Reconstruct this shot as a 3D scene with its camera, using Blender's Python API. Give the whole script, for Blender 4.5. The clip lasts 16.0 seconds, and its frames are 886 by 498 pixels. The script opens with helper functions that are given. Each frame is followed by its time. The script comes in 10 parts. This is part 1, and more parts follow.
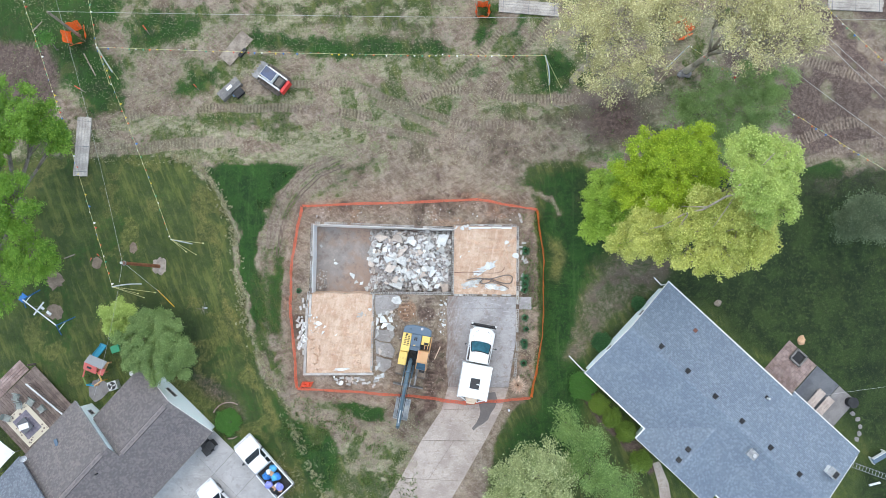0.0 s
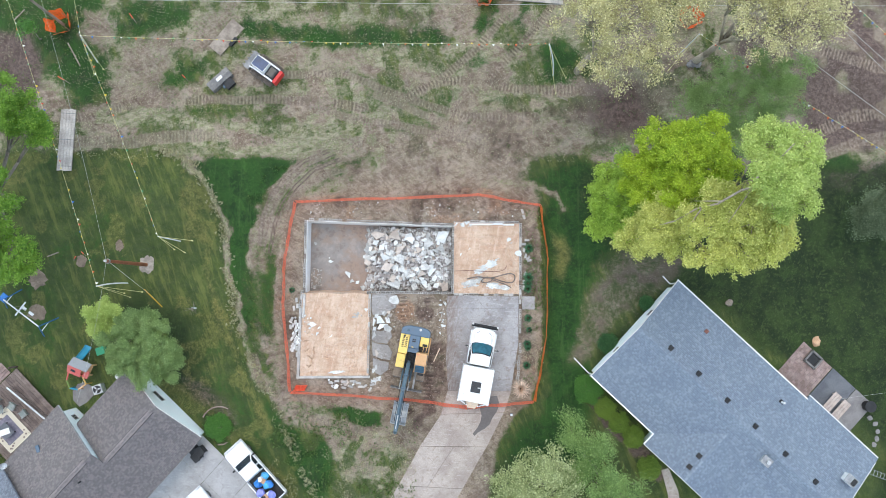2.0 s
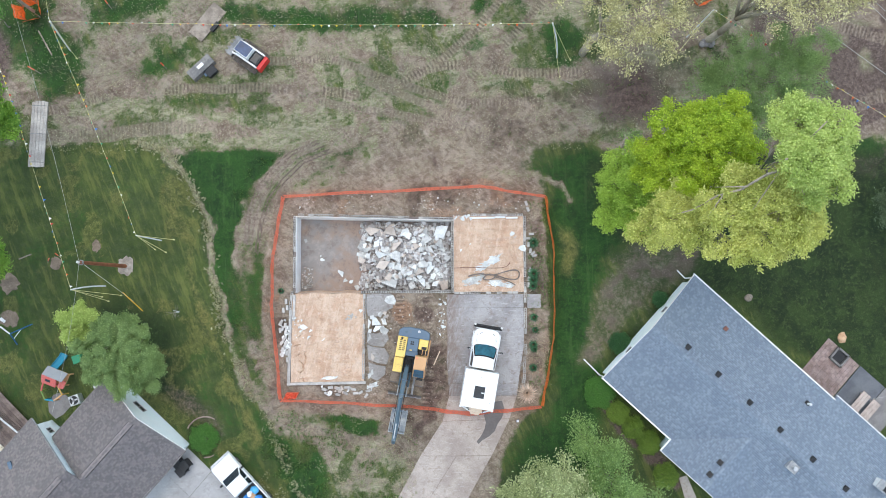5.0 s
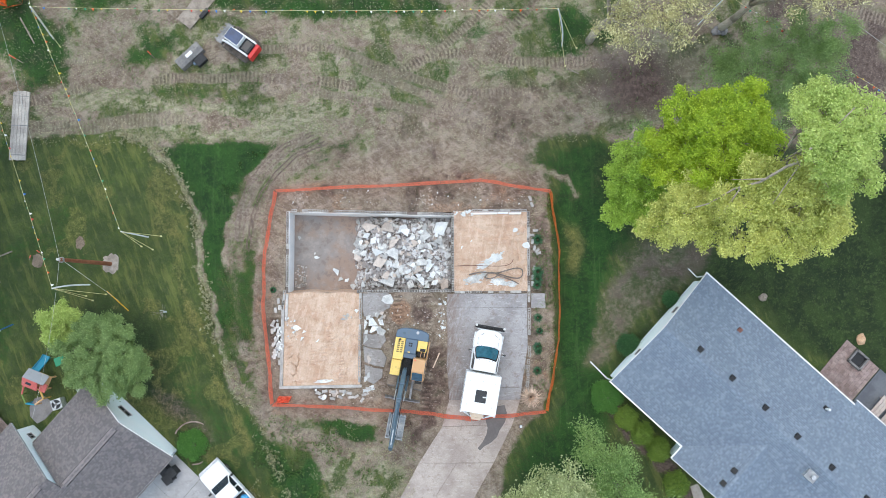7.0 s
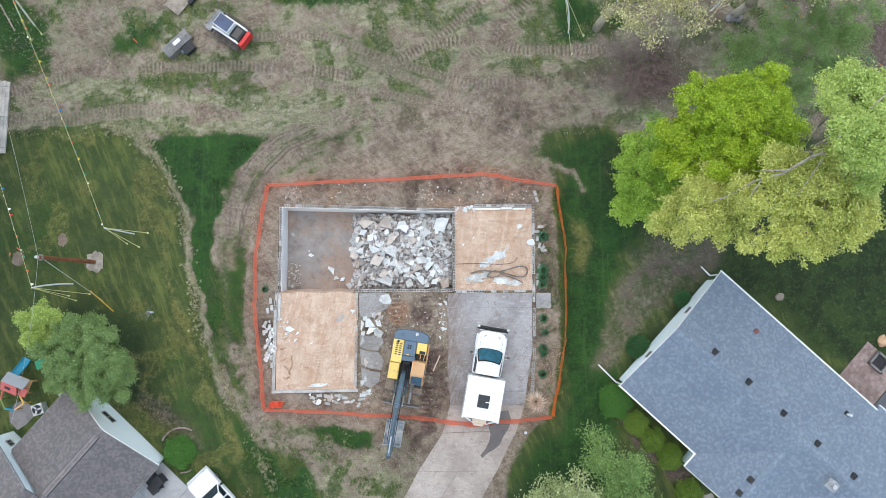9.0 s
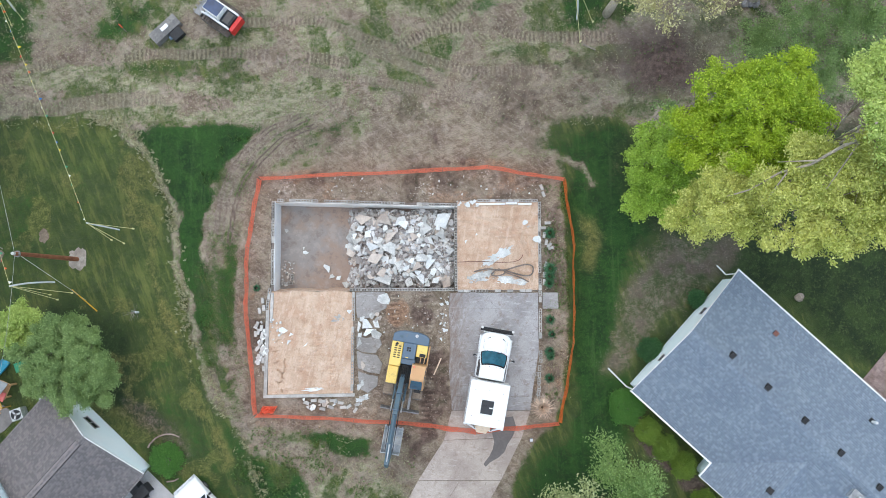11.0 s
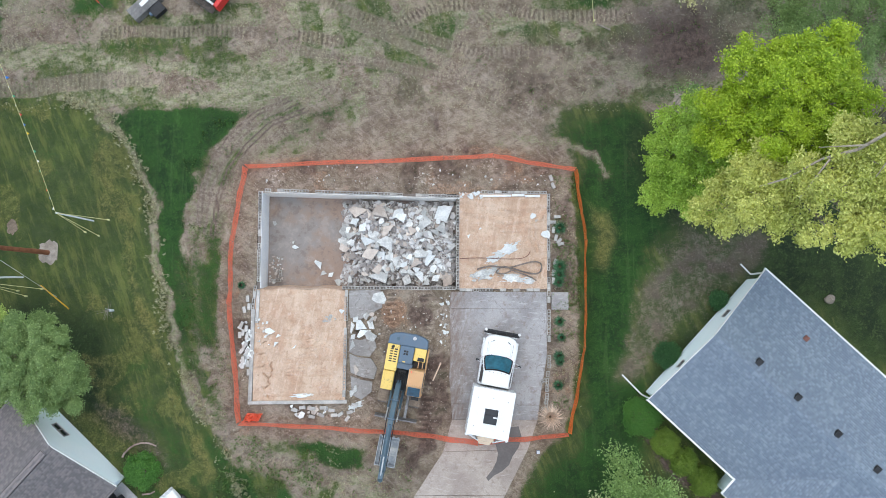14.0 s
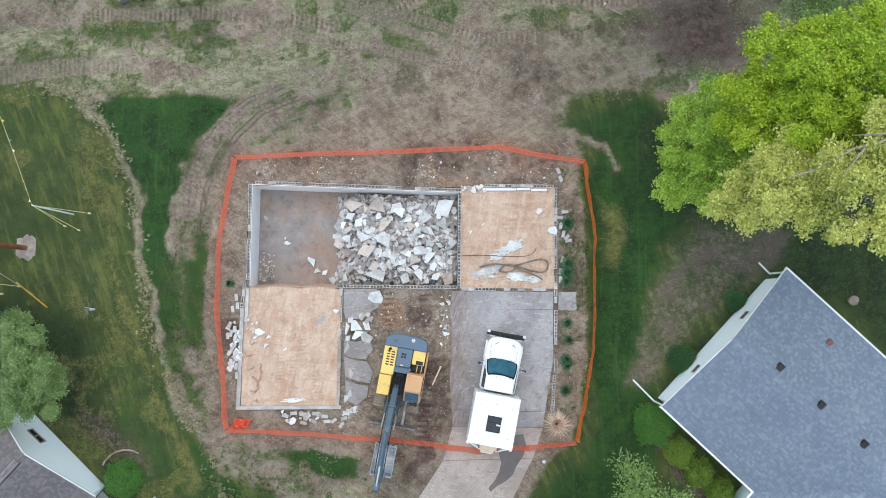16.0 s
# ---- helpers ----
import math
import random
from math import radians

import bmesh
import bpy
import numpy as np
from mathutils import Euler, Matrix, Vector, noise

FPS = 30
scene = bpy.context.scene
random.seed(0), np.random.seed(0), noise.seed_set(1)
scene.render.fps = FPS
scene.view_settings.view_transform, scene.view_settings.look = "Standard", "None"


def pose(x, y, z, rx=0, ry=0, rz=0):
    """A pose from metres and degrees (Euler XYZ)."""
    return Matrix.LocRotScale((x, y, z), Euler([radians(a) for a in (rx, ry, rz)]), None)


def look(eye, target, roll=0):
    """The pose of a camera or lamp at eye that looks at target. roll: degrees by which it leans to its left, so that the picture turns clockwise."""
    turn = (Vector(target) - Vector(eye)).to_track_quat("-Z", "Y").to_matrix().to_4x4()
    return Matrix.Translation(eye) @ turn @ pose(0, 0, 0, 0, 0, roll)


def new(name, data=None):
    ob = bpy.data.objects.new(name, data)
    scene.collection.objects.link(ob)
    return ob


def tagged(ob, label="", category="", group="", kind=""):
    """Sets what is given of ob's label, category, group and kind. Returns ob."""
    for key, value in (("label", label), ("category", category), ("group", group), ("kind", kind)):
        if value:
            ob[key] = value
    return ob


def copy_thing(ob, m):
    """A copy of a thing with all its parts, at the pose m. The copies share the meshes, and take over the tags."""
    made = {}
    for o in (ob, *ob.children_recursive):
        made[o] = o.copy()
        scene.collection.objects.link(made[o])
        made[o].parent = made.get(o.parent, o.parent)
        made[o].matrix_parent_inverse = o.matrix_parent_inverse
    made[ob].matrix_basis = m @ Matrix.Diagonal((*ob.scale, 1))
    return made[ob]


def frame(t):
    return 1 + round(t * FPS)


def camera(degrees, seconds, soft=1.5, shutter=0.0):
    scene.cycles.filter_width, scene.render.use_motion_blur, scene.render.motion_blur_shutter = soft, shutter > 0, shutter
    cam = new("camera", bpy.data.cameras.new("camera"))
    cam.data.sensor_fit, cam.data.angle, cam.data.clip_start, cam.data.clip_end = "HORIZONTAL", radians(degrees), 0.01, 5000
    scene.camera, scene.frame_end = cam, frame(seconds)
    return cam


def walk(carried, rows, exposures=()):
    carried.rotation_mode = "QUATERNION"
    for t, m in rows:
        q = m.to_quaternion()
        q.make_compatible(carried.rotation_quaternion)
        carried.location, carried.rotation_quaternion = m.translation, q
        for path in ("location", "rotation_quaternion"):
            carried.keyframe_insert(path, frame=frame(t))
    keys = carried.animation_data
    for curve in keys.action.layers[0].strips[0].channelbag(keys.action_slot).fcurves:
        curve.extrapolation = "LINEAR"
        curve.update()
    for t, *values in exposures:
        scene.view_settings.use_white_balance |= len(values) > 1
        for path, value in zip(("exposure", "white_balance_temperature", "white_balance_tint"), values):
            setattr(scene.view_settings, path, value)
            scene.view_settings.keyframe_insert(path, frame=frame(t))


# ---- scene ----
cam = camera(58.0, 16.0, 0.8)
PATH = [
    (0.0, 0.0, 0.0, 71.8, 4.058, -0.019, 0.63),
    (0.5, -0.004, -0.006, 71.08, 4.058, -0.037, 0.62),
    (1.0, -0.007, -0.002, 70.313, 4.058, -0.037, 0.6),
    (1.5, -0.0, 0.006, 69.551, 4.058, -0.056, 0.6),
    (2.0, -0.0, -0.005, 68.8, 4.058, -0.056, 0.6),
    (2.5, -0.011, -0.022, 68.059, 4.049, -0.066, 0.61),
    (3.0, -0.02, -0.018, 67.309, 4.049, -0.084, 0.44),
    (3.5, -0.031, -0.02, 66.568, 4.039, -0.094, 0.04),
    (4.0, -0.038, -0.025, 65.822, 4.039, -0.103, -0.23),
    (6.5, 0.137, 0.004, 62.148, 4.021, 0.037, -0.23),
    (7.0, 0.119, -0.002, 61.407, 4.011, 0.019, -0.19),
    (7.5, 0.093, 0.008, 60.666, 4.011, 0.019, -0.17),
    (8.0, 0.088, 0.004, 59.934, 4.002, -0.0, -0.16),
    (8.5, 0.066, 0.001, 59.202, 4.002, -0.0, -0.18),
    (9.0, 0.049, 0.004, 58.457, 4.011, -0.009, -0.21),
    (11.5, -0.053, 0.015, 54.718, 4.011, -0.009, -0.03),
    (12.0, -0.051, -0.007, 54.022, 4.002, -0.0, 0.06),
    (12.5, -0.04, -0.005, 53.319, 4.011, 0.0, 0.13),
    (13.0, -0.035, -0.011, 52.587, 4.011, 0.0, 0.19),
    (13.5, -0.049, -0.006, 51.851, 4.03, -0.0, 0.25),
    (14.0, -0.06, -0.018, 51.124, 4.039, -0.0, 0.3),
    (14.5, -0.062, -0.014, 50.409, 4.03, 0.0, 0.35),
    (15.0, -0.068, -0.011, 49.684, 4.039, 0.009, 0.43),
    (15.5, -0.066, -0.002, 48.96, 4.021, 0.009, 0.48),
    (16.0, -0.075, -0.001, 48.231, 4.021, 0.009, 0.53),
]
walk(cam, [(t, pose(*p)) for t, *p in PATH], [(0.0, 1.1, 6850.0, 3.0), (16.0, 0.92, 6850.0, 3.0)])

# world and light: an overcast spring day
world = bpy.data.worlds.new("world")
scene.world = world
world.use_nodes = True
wn, wl = world.node_tree.nodes, world.node_tree.links
sky = wn.new("ShaderNodeTexSky")
sky.sky_type, sky.sun_disc = "NISHITA", False
sky.sun_elevation, sky.sun_rotation = radians(76), radians(-17)
sky.air_density, sky.dust_density, sky.ozone_density = 1.0, 1.5, 1.0
wn["Background"].inputs["Strength"].default_value = 0.15
wl.new(sky.outputs["Color"], wn["Background"].inputs["Color"])
sun = new("sun", bpy.data.lights.new("sun", "SUN"))
sun.data.energy, sun.data.angle, sun.data.color = 0.74, radians(160), (1.0, 0.97, 0.92)
sun.matrix_world = look((-4, 13, 55), (0, 0, 0))

# ---- helpers for building ----


def rgb(r, g, b):
    """Linear colour from 0 to 255 display values."""
    return tuple(((v / 255) / 12.92 if v < 10 else ((v / 255 + 0.055) / 1.055) ** 2.4) for v in (r, g, b)) + (1.0,)


def smooth(a, b, x):
    t = np.clip((x - a) / (b - a), 0, 1)
    return t * t * (3 - 2 * t)


def land(x, y):
    """Height of the ground sheet: level round the building site, falling to both sides."""
    return -1.0 * smooth(-15, -27, x) - 0.7 * smooth(20, 34, x)


def gz(x, y):
    return float(land(np.array(float(x)), np.array(float(y))))


def hash2(ix, iy, seed):
    h = (ix.astype(np.int64) * 374761393 + iy.astype(np.int64) * 668265263 + seed * 974634777) & 0x7FFFFFFF
    h = ((h ^ (h >> 13)) * 1274126177) & 0x7FFFFFFF
    return ((h ^ (h >> 16)) & 0xFFFF) / 65535.0


def vnoise(x, y, seed):
    ix, iy = np.floor(x), np.floor(y)
    fx, fy = x - ix, y - iy
    fx, fy = fx * fx * (3 - 2 * fx), fy * fy * (3 - 2 * fy)
    a, b = hash2(ix, iy, seed), hash2(ix + 1, iy, seed)
    c, d = hash2(ix, iy + 1, seed), hash2(ix + 1, iy + 1, seed)
    return (a * (1 - fx) + b * fx) * (1 - fy) + (c * (1 - fx) + d * fx) * fy


def fbm(x, y, size, seed, octaves=4):
    out, amp, tot = 0, 1.0, 0
    for i in range(octaves):
        out = out + amp * vnoise(x / size * 2 ** i, y / size * 2 ** i, seed + i * 17)
        tot, amp = tot + amp, amp * 0.5
    return out / tot


def inside(x, y, pts):
    """Signed distance to a polygon, positive inside."""
    d, odd = np.full(x.shape, 1e9), np.zeros(x.shape, bool)
    for (x0, y0), (x1, y1) in zip(pts, pts[1:] + pts[:1]):
        ex, ey = x1 - x0, y1 - y0
        t = np.clip(((x - x0) * ex + (y - y0) * ey) / (ex * ex + ey * ey), 0, 1)
        d = np.minimum(d, np.hypot(x - x0 - t * ex, y - y0 - t * ey))
        if y0 != y1:
            cross = ((y0 > y) != (y1 > y)) & (x < (x1 - x0) * (y - y0) / (y1 - y0) + x0)
            odd ^= cross
    return np.where(odd, d, -d)


def along(x, y, pts):
    """Distance to an open line of points."""
    d = np.full(x.shape, 1e9)
    for (x0, y0), (x1, y1) in zip(pts, pts[1:]):
        ex, ey = x1 - x0, y1 - y0
        t = np.clip(((x - x0) * ex + (y - y0) * ey) / (ex * ex + ey * ey), 0, 1)
        d = np.minimum(d, np.hypot(x - x0 - t * ex, y - y0 - t * ey))
    return d


def mesh(name, verts, faces, material=None, flat=True):
    me = bpy.data.meshes.new(name)
    me.from_pydata([tuple(v) for v in verts], [], faces)
    if material:
        me.materials.append(material)
    if not flat:
        me.polygons.foreach_set("use_smooth", [True] * len(me.polygons))
    return me


def quads_mesh(name, verts, quads, material):
    """Large mesh of quads from arrays."""
    me = bpy.data.meshes.new(name)
    nq = len(quads)
    me.vertices.add(len(verts))
    me.vertices.foreach_set("co", np.asarray(verts, np.float32).ravel())
    me.loops.add(nq * 4)
    me.loops.foreach_set("vertex_index", np.asarray(quads, np.int32).ravel())
    me.polygons.add(nq)
    me.polygons.foreach_set("loop_start", np.arange(0, nq * 4, 4, dtype=np.int32))
    me.update(calc_edges=True)
    me.validate()
    if material:
        me.materials.append(material)
    return me


def part(name, bm, material, parent, label="", smooth_faces=False):
    """Links a bmesh as one mesh object under a thing or a part."""
    me = bpy.data.meshes.new(name)
    bm.normal_update()
    bm.to_mesh(me)
    bm.free()
    me.materials.append(material)
    if smooth_faces:
        me.polygons.foreach_set("use_smooth", [True] * len(me.polygons))
    ob = new(name, me)
    ob.parent = parent
    if label:
        tagged(ob, label)
    return ob


def thing(name, m, label, category, group="", kind=""):
    """An empty at the base of a thing."""
    ob = new(name)
    ob.empty_display_size = 0.1
    ob.matrix_world = m
    return tagged(ob, label, category, group, kind)


def box(bm, x0, x1, y0, y1, z0, z1, bevel=0.0, m=None):
    r = bmesh.ops.create_cube(bm, size=1.0)
    vs = r["verts"]
    for v in vs:
        v.co = Vector(((x0 + x1) / 2 + v.co.x * (x1 - x0), (y0 + y1) / 2 + v.co.y * (y1 - y0), (z0 + z1) / 2 + v.co.z * (z1 - z0)))
    if bevel:
        es = list({e for v in vs for e in v.link_edges})
        out = bmesh.ops.bevel(bm, geom=es, offset=bevel, segments=2, affect="EDGES", profile=0.5)
        vs = list({v for f in out["faces"] for v in f.verts} | {v for v in vs if v.is_valid})
    if m:
        bmesh.ops.transform(bm, matrix=m, verts=vs)
    return bm


def tube(bm, p0, p1, r0, r1=None, n=10, caps=True):
    r1 = r0 if r1 is None else r1
    p0, p1 = Vector(p0), Vector(p1)
    q = (p1 - p0).to_track_quat("Z", "Y").to_matrix()
    rings = []
    for p, r in ((p0, r0), (p1, r1)):
        rings.append([bm.verts.new(p + q @ Vector((math.cos(a) * r, math.sin(a) * r, 0))) for a in (2 * math.pi * i / n for i in range(n))])
    for i in range(n):
        bm.faces.new((rings[0][i], rings[0][(i + 1) % n], rings[1][(i + 1) % n], rings[1][i]))
    if caps:
        bm.faces.new(rings[0][::-1])
        bm.faces.new(rings[1])
    return bm


def prism(bm, pts, a, b, axis="x", bevel=0.0, m=None):
    """A polygon pushed out from a to b along an axis; pts are the other two coordinates in order."""
    def place(u, v, w):
        return {"x": (w, u, v), "y": (u, w, v), "z": (u, v, w)}[axis]
    lo = [bm.verts.new(place(u, v, a)) for u, v in pts]
    hi = [bm.verts.new(place(u, v, b)) for u, v in pts]
    fs = [bm.faces.new(lo[::-1]), bm.faces.new(hi)]
    n = len(pts)
    for i in range(n):
        fs.append(bm.faces.new((lo[i], lo[(i + 1) % n], hi[(i + 1) % n], hi[i])))
    bmesh.ops.recalc_face_normals(bm, faces=fs)
    vs = lo + hi
    if bevel:
        es = list({e for v in vs for e in v.link_edges})
        out = bmesh.ops.bevel(bm, geom=es, offset=bevel, segments=2, affect="EDGES", profile=0.5)
        vs = list({v for f in out["faces"] for v in f.verts} | {v for v in vs if v.is_valid})
    if m:
        bmesh.ops.transform(bm, matrix=m, verts=vs)
    return bm


def B():
    return bmesh.new()


# ---- materials ----


class Nodes:
    """A node material under construction."""

    def __init__(self, name):
        self.m = bpy.data.materials.new(name)
        self.m.use_nodes = True
        self.n, self.l = self.m.node_tree.nodes, self.m.node_tree.links
        self.b = self.n["Principled BSDF"]
        self.pos = self.n.new("ShaderNodeNewGeometry").outputs["Position"]

    def noise(self, scale, detail=4.0, rough=0.6, vector=None):
        t = self.n.new("ShaderNodeTexNoise")
        t.inputs["Scale"].default_value, t.inputs["Detail"].default_value, t.inputs["Roughness"].default_value = scale, detail, rough
        self.l.new(vector or self.pos, t.inputs["Vector"])
        return t.outputs["Fac"]

    def stretch(self, x, y, z, turn=0.0, source=None):
        t = self.n.new("ShaderNodeMapping")
        t.inputs["Scale"].default_value = (x, y, z)
        t.inputs["Rotation"].default_value = (0, 0, turn)
        self.l.new(source or self.pos, t.inputs["Vector"])
        return t.outputs["Vector"]

    def brushed(self, length, width, turn):
        """Coordinates drawn out along a direction in the plan, in metres."""
        t = self.n.new("ShaderNodeMapping")
        t.vector_type = "TEXTURE"
        t.inputs["Scale"].default_value = (length, width, 1)
        t.inputs["Rotation"].default_value = (0, 0, radians(turn))
        self.l.new(self.pos, t.inputs["Vector"])
        return t.outputs["Vector"]

    def step(self, value, a, b):
        t = self.n.new("ShaderNodeMapRange")
        t.interpolation_type = "SMOOTHSTEP"
        t.inputs["From Min"].default_value, t.inputs["From Max"].default_value = a, b
        self.l.new(value, t.inputs["Value"])
        return t.outputs["Result"]

    def math(self, op, a, b):
        t = self.n.new("ShaderNodeMath")
        t.operation = op
        for i, v in enumerate((a, b)):
            if isinstance(v, (int, float)):
                t.inputs[i].default_value = v
            else:
                self.l.new(v, t.inputs[i])
        return t.outputs["Value"]

    def mix(self, fac, a, b, blend="MIX"):
        t = self.n.new("ShaderNodeMix")
        t.data_type, t.blend_type = "RGBA", blend
        for key, v in ((0, fac), (6, a), (7, b)):
            if isinstance(v, (int, float)) and key == 0:
                t.inputs[0].default_value = v
            elif isinstance(v, tuple):
                t.inputs[key].default_value = v
            else:
                self.l.new(v, t.inputs[key])
        return t.outputs[2]

    def attr(self, name):
        t = self.n.new("ShaderNodeAttribute")
        t.attribute_name = name
        s = self.n.new("ShaderNodeSeparateColor")
        self.l.new(t.outputs["Color"], s.inputs["Color"])
        return s.outputs["Red"], s.outputs["Green"], s.outputs["Blue"]

    def island(self):
        g = self.n.new("ShaderNodeNewGeometry")
        return g.outputs["Random Per Island"]

    def each(self):
        return self.n.new("ShaderNodeObjectInfo").outputs["Random"]

    def done(self, color, rough=0.85, bump=None, strength=0.3, distance=0.02, metal=0.0):
        if isinstance(color, tuple):
            self.b.inputs["Base Color"].default_value = color
        else:
            self.l.new(color, self.b.inputs["Base Color"])
        if isinstance(rough, (int, float)):
            self.b.inputs["Roughness"].default_value = rough
        else:
            self.l.new(rough, self.b.inputs["Roughness"])
        self.b.inputs["Metallic"].default_value = metal
        if bump is not None:
            t = self.n.new("ShaderNodeBump")
            t.inputs["Strength"].default_value, t.inputs["Distance"].default_value = strength, distance
            self.l.new(bump, t.inputs["Height"])
            self.l.new(t.outputs["Normal"], self.b.inputs["Normal"])
        return self.m


def surf(name, c1, c2, rough=0.85, coarse=0.8, fine=9.0, bump=0.3, metal=0.0, vary=0.0, dark=0.25):
    """A worn surface: two colours in broad patches, fine grain, optional change from piece to piece."""
    k = Nodes(name)
    big, small = k.noise(coarse, 5, 0.6), k.noise(fine, 5, 0.7)
    col = k.mix(k.step(big, 0.35, 0.65), rgb(*c1), rgb(*c2))
    shade = k.mix(k.step(small, 0.25, 0.75), (1 - dark,) * 3 + (1,), (1 + dark,) * 3 + (1,))
    col = k.mix(1.0, col, shade, "MULTIPLY")
    if vary:
        v = k.mix(k.each(), (1 - vary,) * 3 + (1,), (1 + vary * 0.6,) * 3 + (1,))
        col = k.mix(1.0, col, v, "MULTIPLY")
    return k.done(col, rough, small, bump, 0.02, metal)


def ground_material():
    k = Nodes("ground_soil_and_grass")
    # third channel of cover_a masks lawn darkened as shade of trees and houses
    lawn, deep, dirt_or_shade = k.attr("cover_a")
    straw, mulch, rut = k.attr("cover_b")
    broad, mid, fine, grain = k.noise(0.12, 5), k.noise(0.7, 6, 0.7), k.noise(3.5, 6, 0.75), k.noise(14, 4, 0.7)
    streak = k.noise(1.4, 5, 0.7, k.brushed(1.6, 0.6, 4))

    def edge(w, amount=0.75):
        n = k.math("SUBTRACT", k.math("ADD", k.math("ADD", k.math("MULTIPLY", mid, 0.35), k.math("MULTIPLY", fine, 0.35)), k.math("MULTIPLY", grain, 0.3)), 0.5)
        return k.step(k.math("ADD", w, k.math("MULTIPLY", n, amount * 3.6)), 0.24, 0.76)

    speck, pin = k.noise(8, 3, 0.6), k.noise(26, 2, 0.6)
    run, lug, worn = k.attr("tread")
    wet, pebbly, clayey = k.attr("cover_c")
    damp = k.noise(0.55, 5, 0.65)
    soil = k.mix(k.step(mid, 0.4, 0.6), rgb(132, 116, 99), rgb(157, 143, 124))
    soil = k.mix(k.math("MULTIPLY", k.step(fine, 0.53, 0.66), 0.28), soil, rgb(192, 177, 164))
    soil = k.mix(k.math("MULTIPLY", k.step(fine, 0.47, 0.38), 0.22), soil, rgb(108, 88, 77))
    soil = k.mix(k.math("MULTIPLY", k.step(speck, 0.64, 0.7), 0.45), soil, rgb(204, 192, 182))
    soil = k.mix(k.math("MULTIPLY", k.step(damp, 0.5, 0.62), 0.55), soil, rgb(108, 88, 77))
    dusty = k.noise(0.38, 6, 0.7)
    soil = k.mix(k.math("MULTIPLY", k.step(dusty, 0.52, 0.64), 0.45), soil, rgb(184, 169, 156))
    soil = k.mix(k.math("MULTIPLY", k.step(dusty, 0.46, 0.36), 0.45), soil, rgb(102, 83, 73))
    clod = k.noise(1.9, 7, 0.78)
    soil = k.mix(k.math("MULTIPLY", k.step(clod, 0.5, 0.6), 0.4), soil, rgb(178, 160, 147))
    soil = k.mix(k.math("MULTIPLY", k.step(clod, 0.47, 0.38), 0.5), soil, rgb(98, 78, 68))
    for turn, size in ((22, 1.0), (-38, 0.8)):
        scrape = k.noise(1.3, 6, 0.7, k.brushed(1.9 * size, 0.4 * size, turn))
        soil = k.mix(k.math("MULTIPLY", k.step(scrape, 0.54, 0.62), 0.35), soil, rgb(182, 163, 150))
        soil = k.mix(k.math("MULTIPLY", k.step(scrape, 0.44, 0.36), 0.4), soil, rgb(100, 80, 70))
    hay = k.mix(k.step(streak, 0.4, 0.6), rgb(136, 129, 104), rgb(169, 161, 136))
    hay = k.mix(k.math("MULTIPLY", k.step(fine, 0.49, 0.6), 0.6), hay, rgb(106, 124, 66))
    hay = k.mix(k.math("MULTIPLY", k.step(speck, 0.54, 0.64), 0.35), hay, rgb(186, 178, 153))
    hay = k.mix(k.math("MULTIPLY", k.step(speck, 0.44, 0.36), 0.35), hay, rgb(86, 76, 59))
    grass = k.mix(k.step(mid, 0.36, 0.64), rgb(43, 68, 16), rgb(70, 89, 28))
    grass = k.mix(k.math("MULTIPLY", k.step(fine, 0.5, 0.6), 0.45), grass, rgb(46, 68, 26))
    grass = k.mix(k.math("MULTIPLY", k.step(pin, 0.58, 0.68), 0.5), grass, rgb(126, 126, 78))
    sweep = k.noise(1.0, 5, 0.65, k.brushed(3.2, 0.55, -68))
    grass = k.mix(k.math("MULTIPLY", k.step(sweep, 0.5, 0.62), 0.5), grass, rgb(112, 116, 56))
    grass = k.mix(k.math("MULTIPLY", k.step(sweep, 0.46, 0.36), 0.55), grass, rgb(38, 62, 18))
    rich = k.mix(k.step(mid, 0.38, 0.62), rgb(20, 53, 13), rgb(37, 76, 22))
    rich = k.mix(k.math("MULTIPLY", k.step(fine, 0.5, 0.6), 0.5), rich, rgb(55, 95, 33))
    comb = k.noise(1.6, 4, 0.6, k.stretch(1.9, 0.12, 1))
    rich = k.mix(k.math("MULTIPLY", k.step(comb, 0.54, 0.66), 0.2), rich, rgb(88, 116, 62))
    rich = k.mix(k.math("MULTIPLY", k.step(pin, 0.6, 0.7), 0.25), rich, rgb(112, 140, 78))
    # dark lawn tone: shade under trees and beside houses put into the colour
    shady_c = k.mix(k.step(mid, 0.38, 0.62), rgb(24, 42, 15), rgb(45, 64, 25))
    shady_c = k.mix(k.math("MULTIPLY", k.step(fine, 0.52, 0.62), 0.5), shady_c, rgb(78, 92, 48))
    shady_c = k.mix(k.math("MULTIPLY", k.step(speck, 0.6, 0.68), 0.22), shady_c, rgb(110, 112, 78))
    dried = k.mix(k.step(fine, 0.4, 0.6), rgb(94, 91, 44), rgb(132, 125, 72))
    dried = k.mix(k.math("MULTIPLY", k.step(speck, 0.58, 0.66), 0.5), dried, rgb(168, 158, 118))
    bark = k.mix(k.step(fine, 0.4, 0.6), rgb(88, 72, 66), rgb(117, 100, 92))
    bark = k.mix(k.math("MULTIPLY", k.step(speck, 0.6, 0.66), 0.6), bark, rgb(164, 148, 138))
    col = k.mix(edge(straw), soil, hay)
    col = k.mix(k.math("MULTIPLY", edge(lawn), 0.93), col, grass)
    col = k.mix(k.math("MULTIPLY", edge(deep), 0.93), col, rich)
    col = k.mix(k.math("MULTIPLY", edge(dirt_or_shade, 0.5), 0.95), col, shady_c)
    col = k.mix(k.math("MULTIPLY", edge(worn, 0.6), 0.7), col, dried)
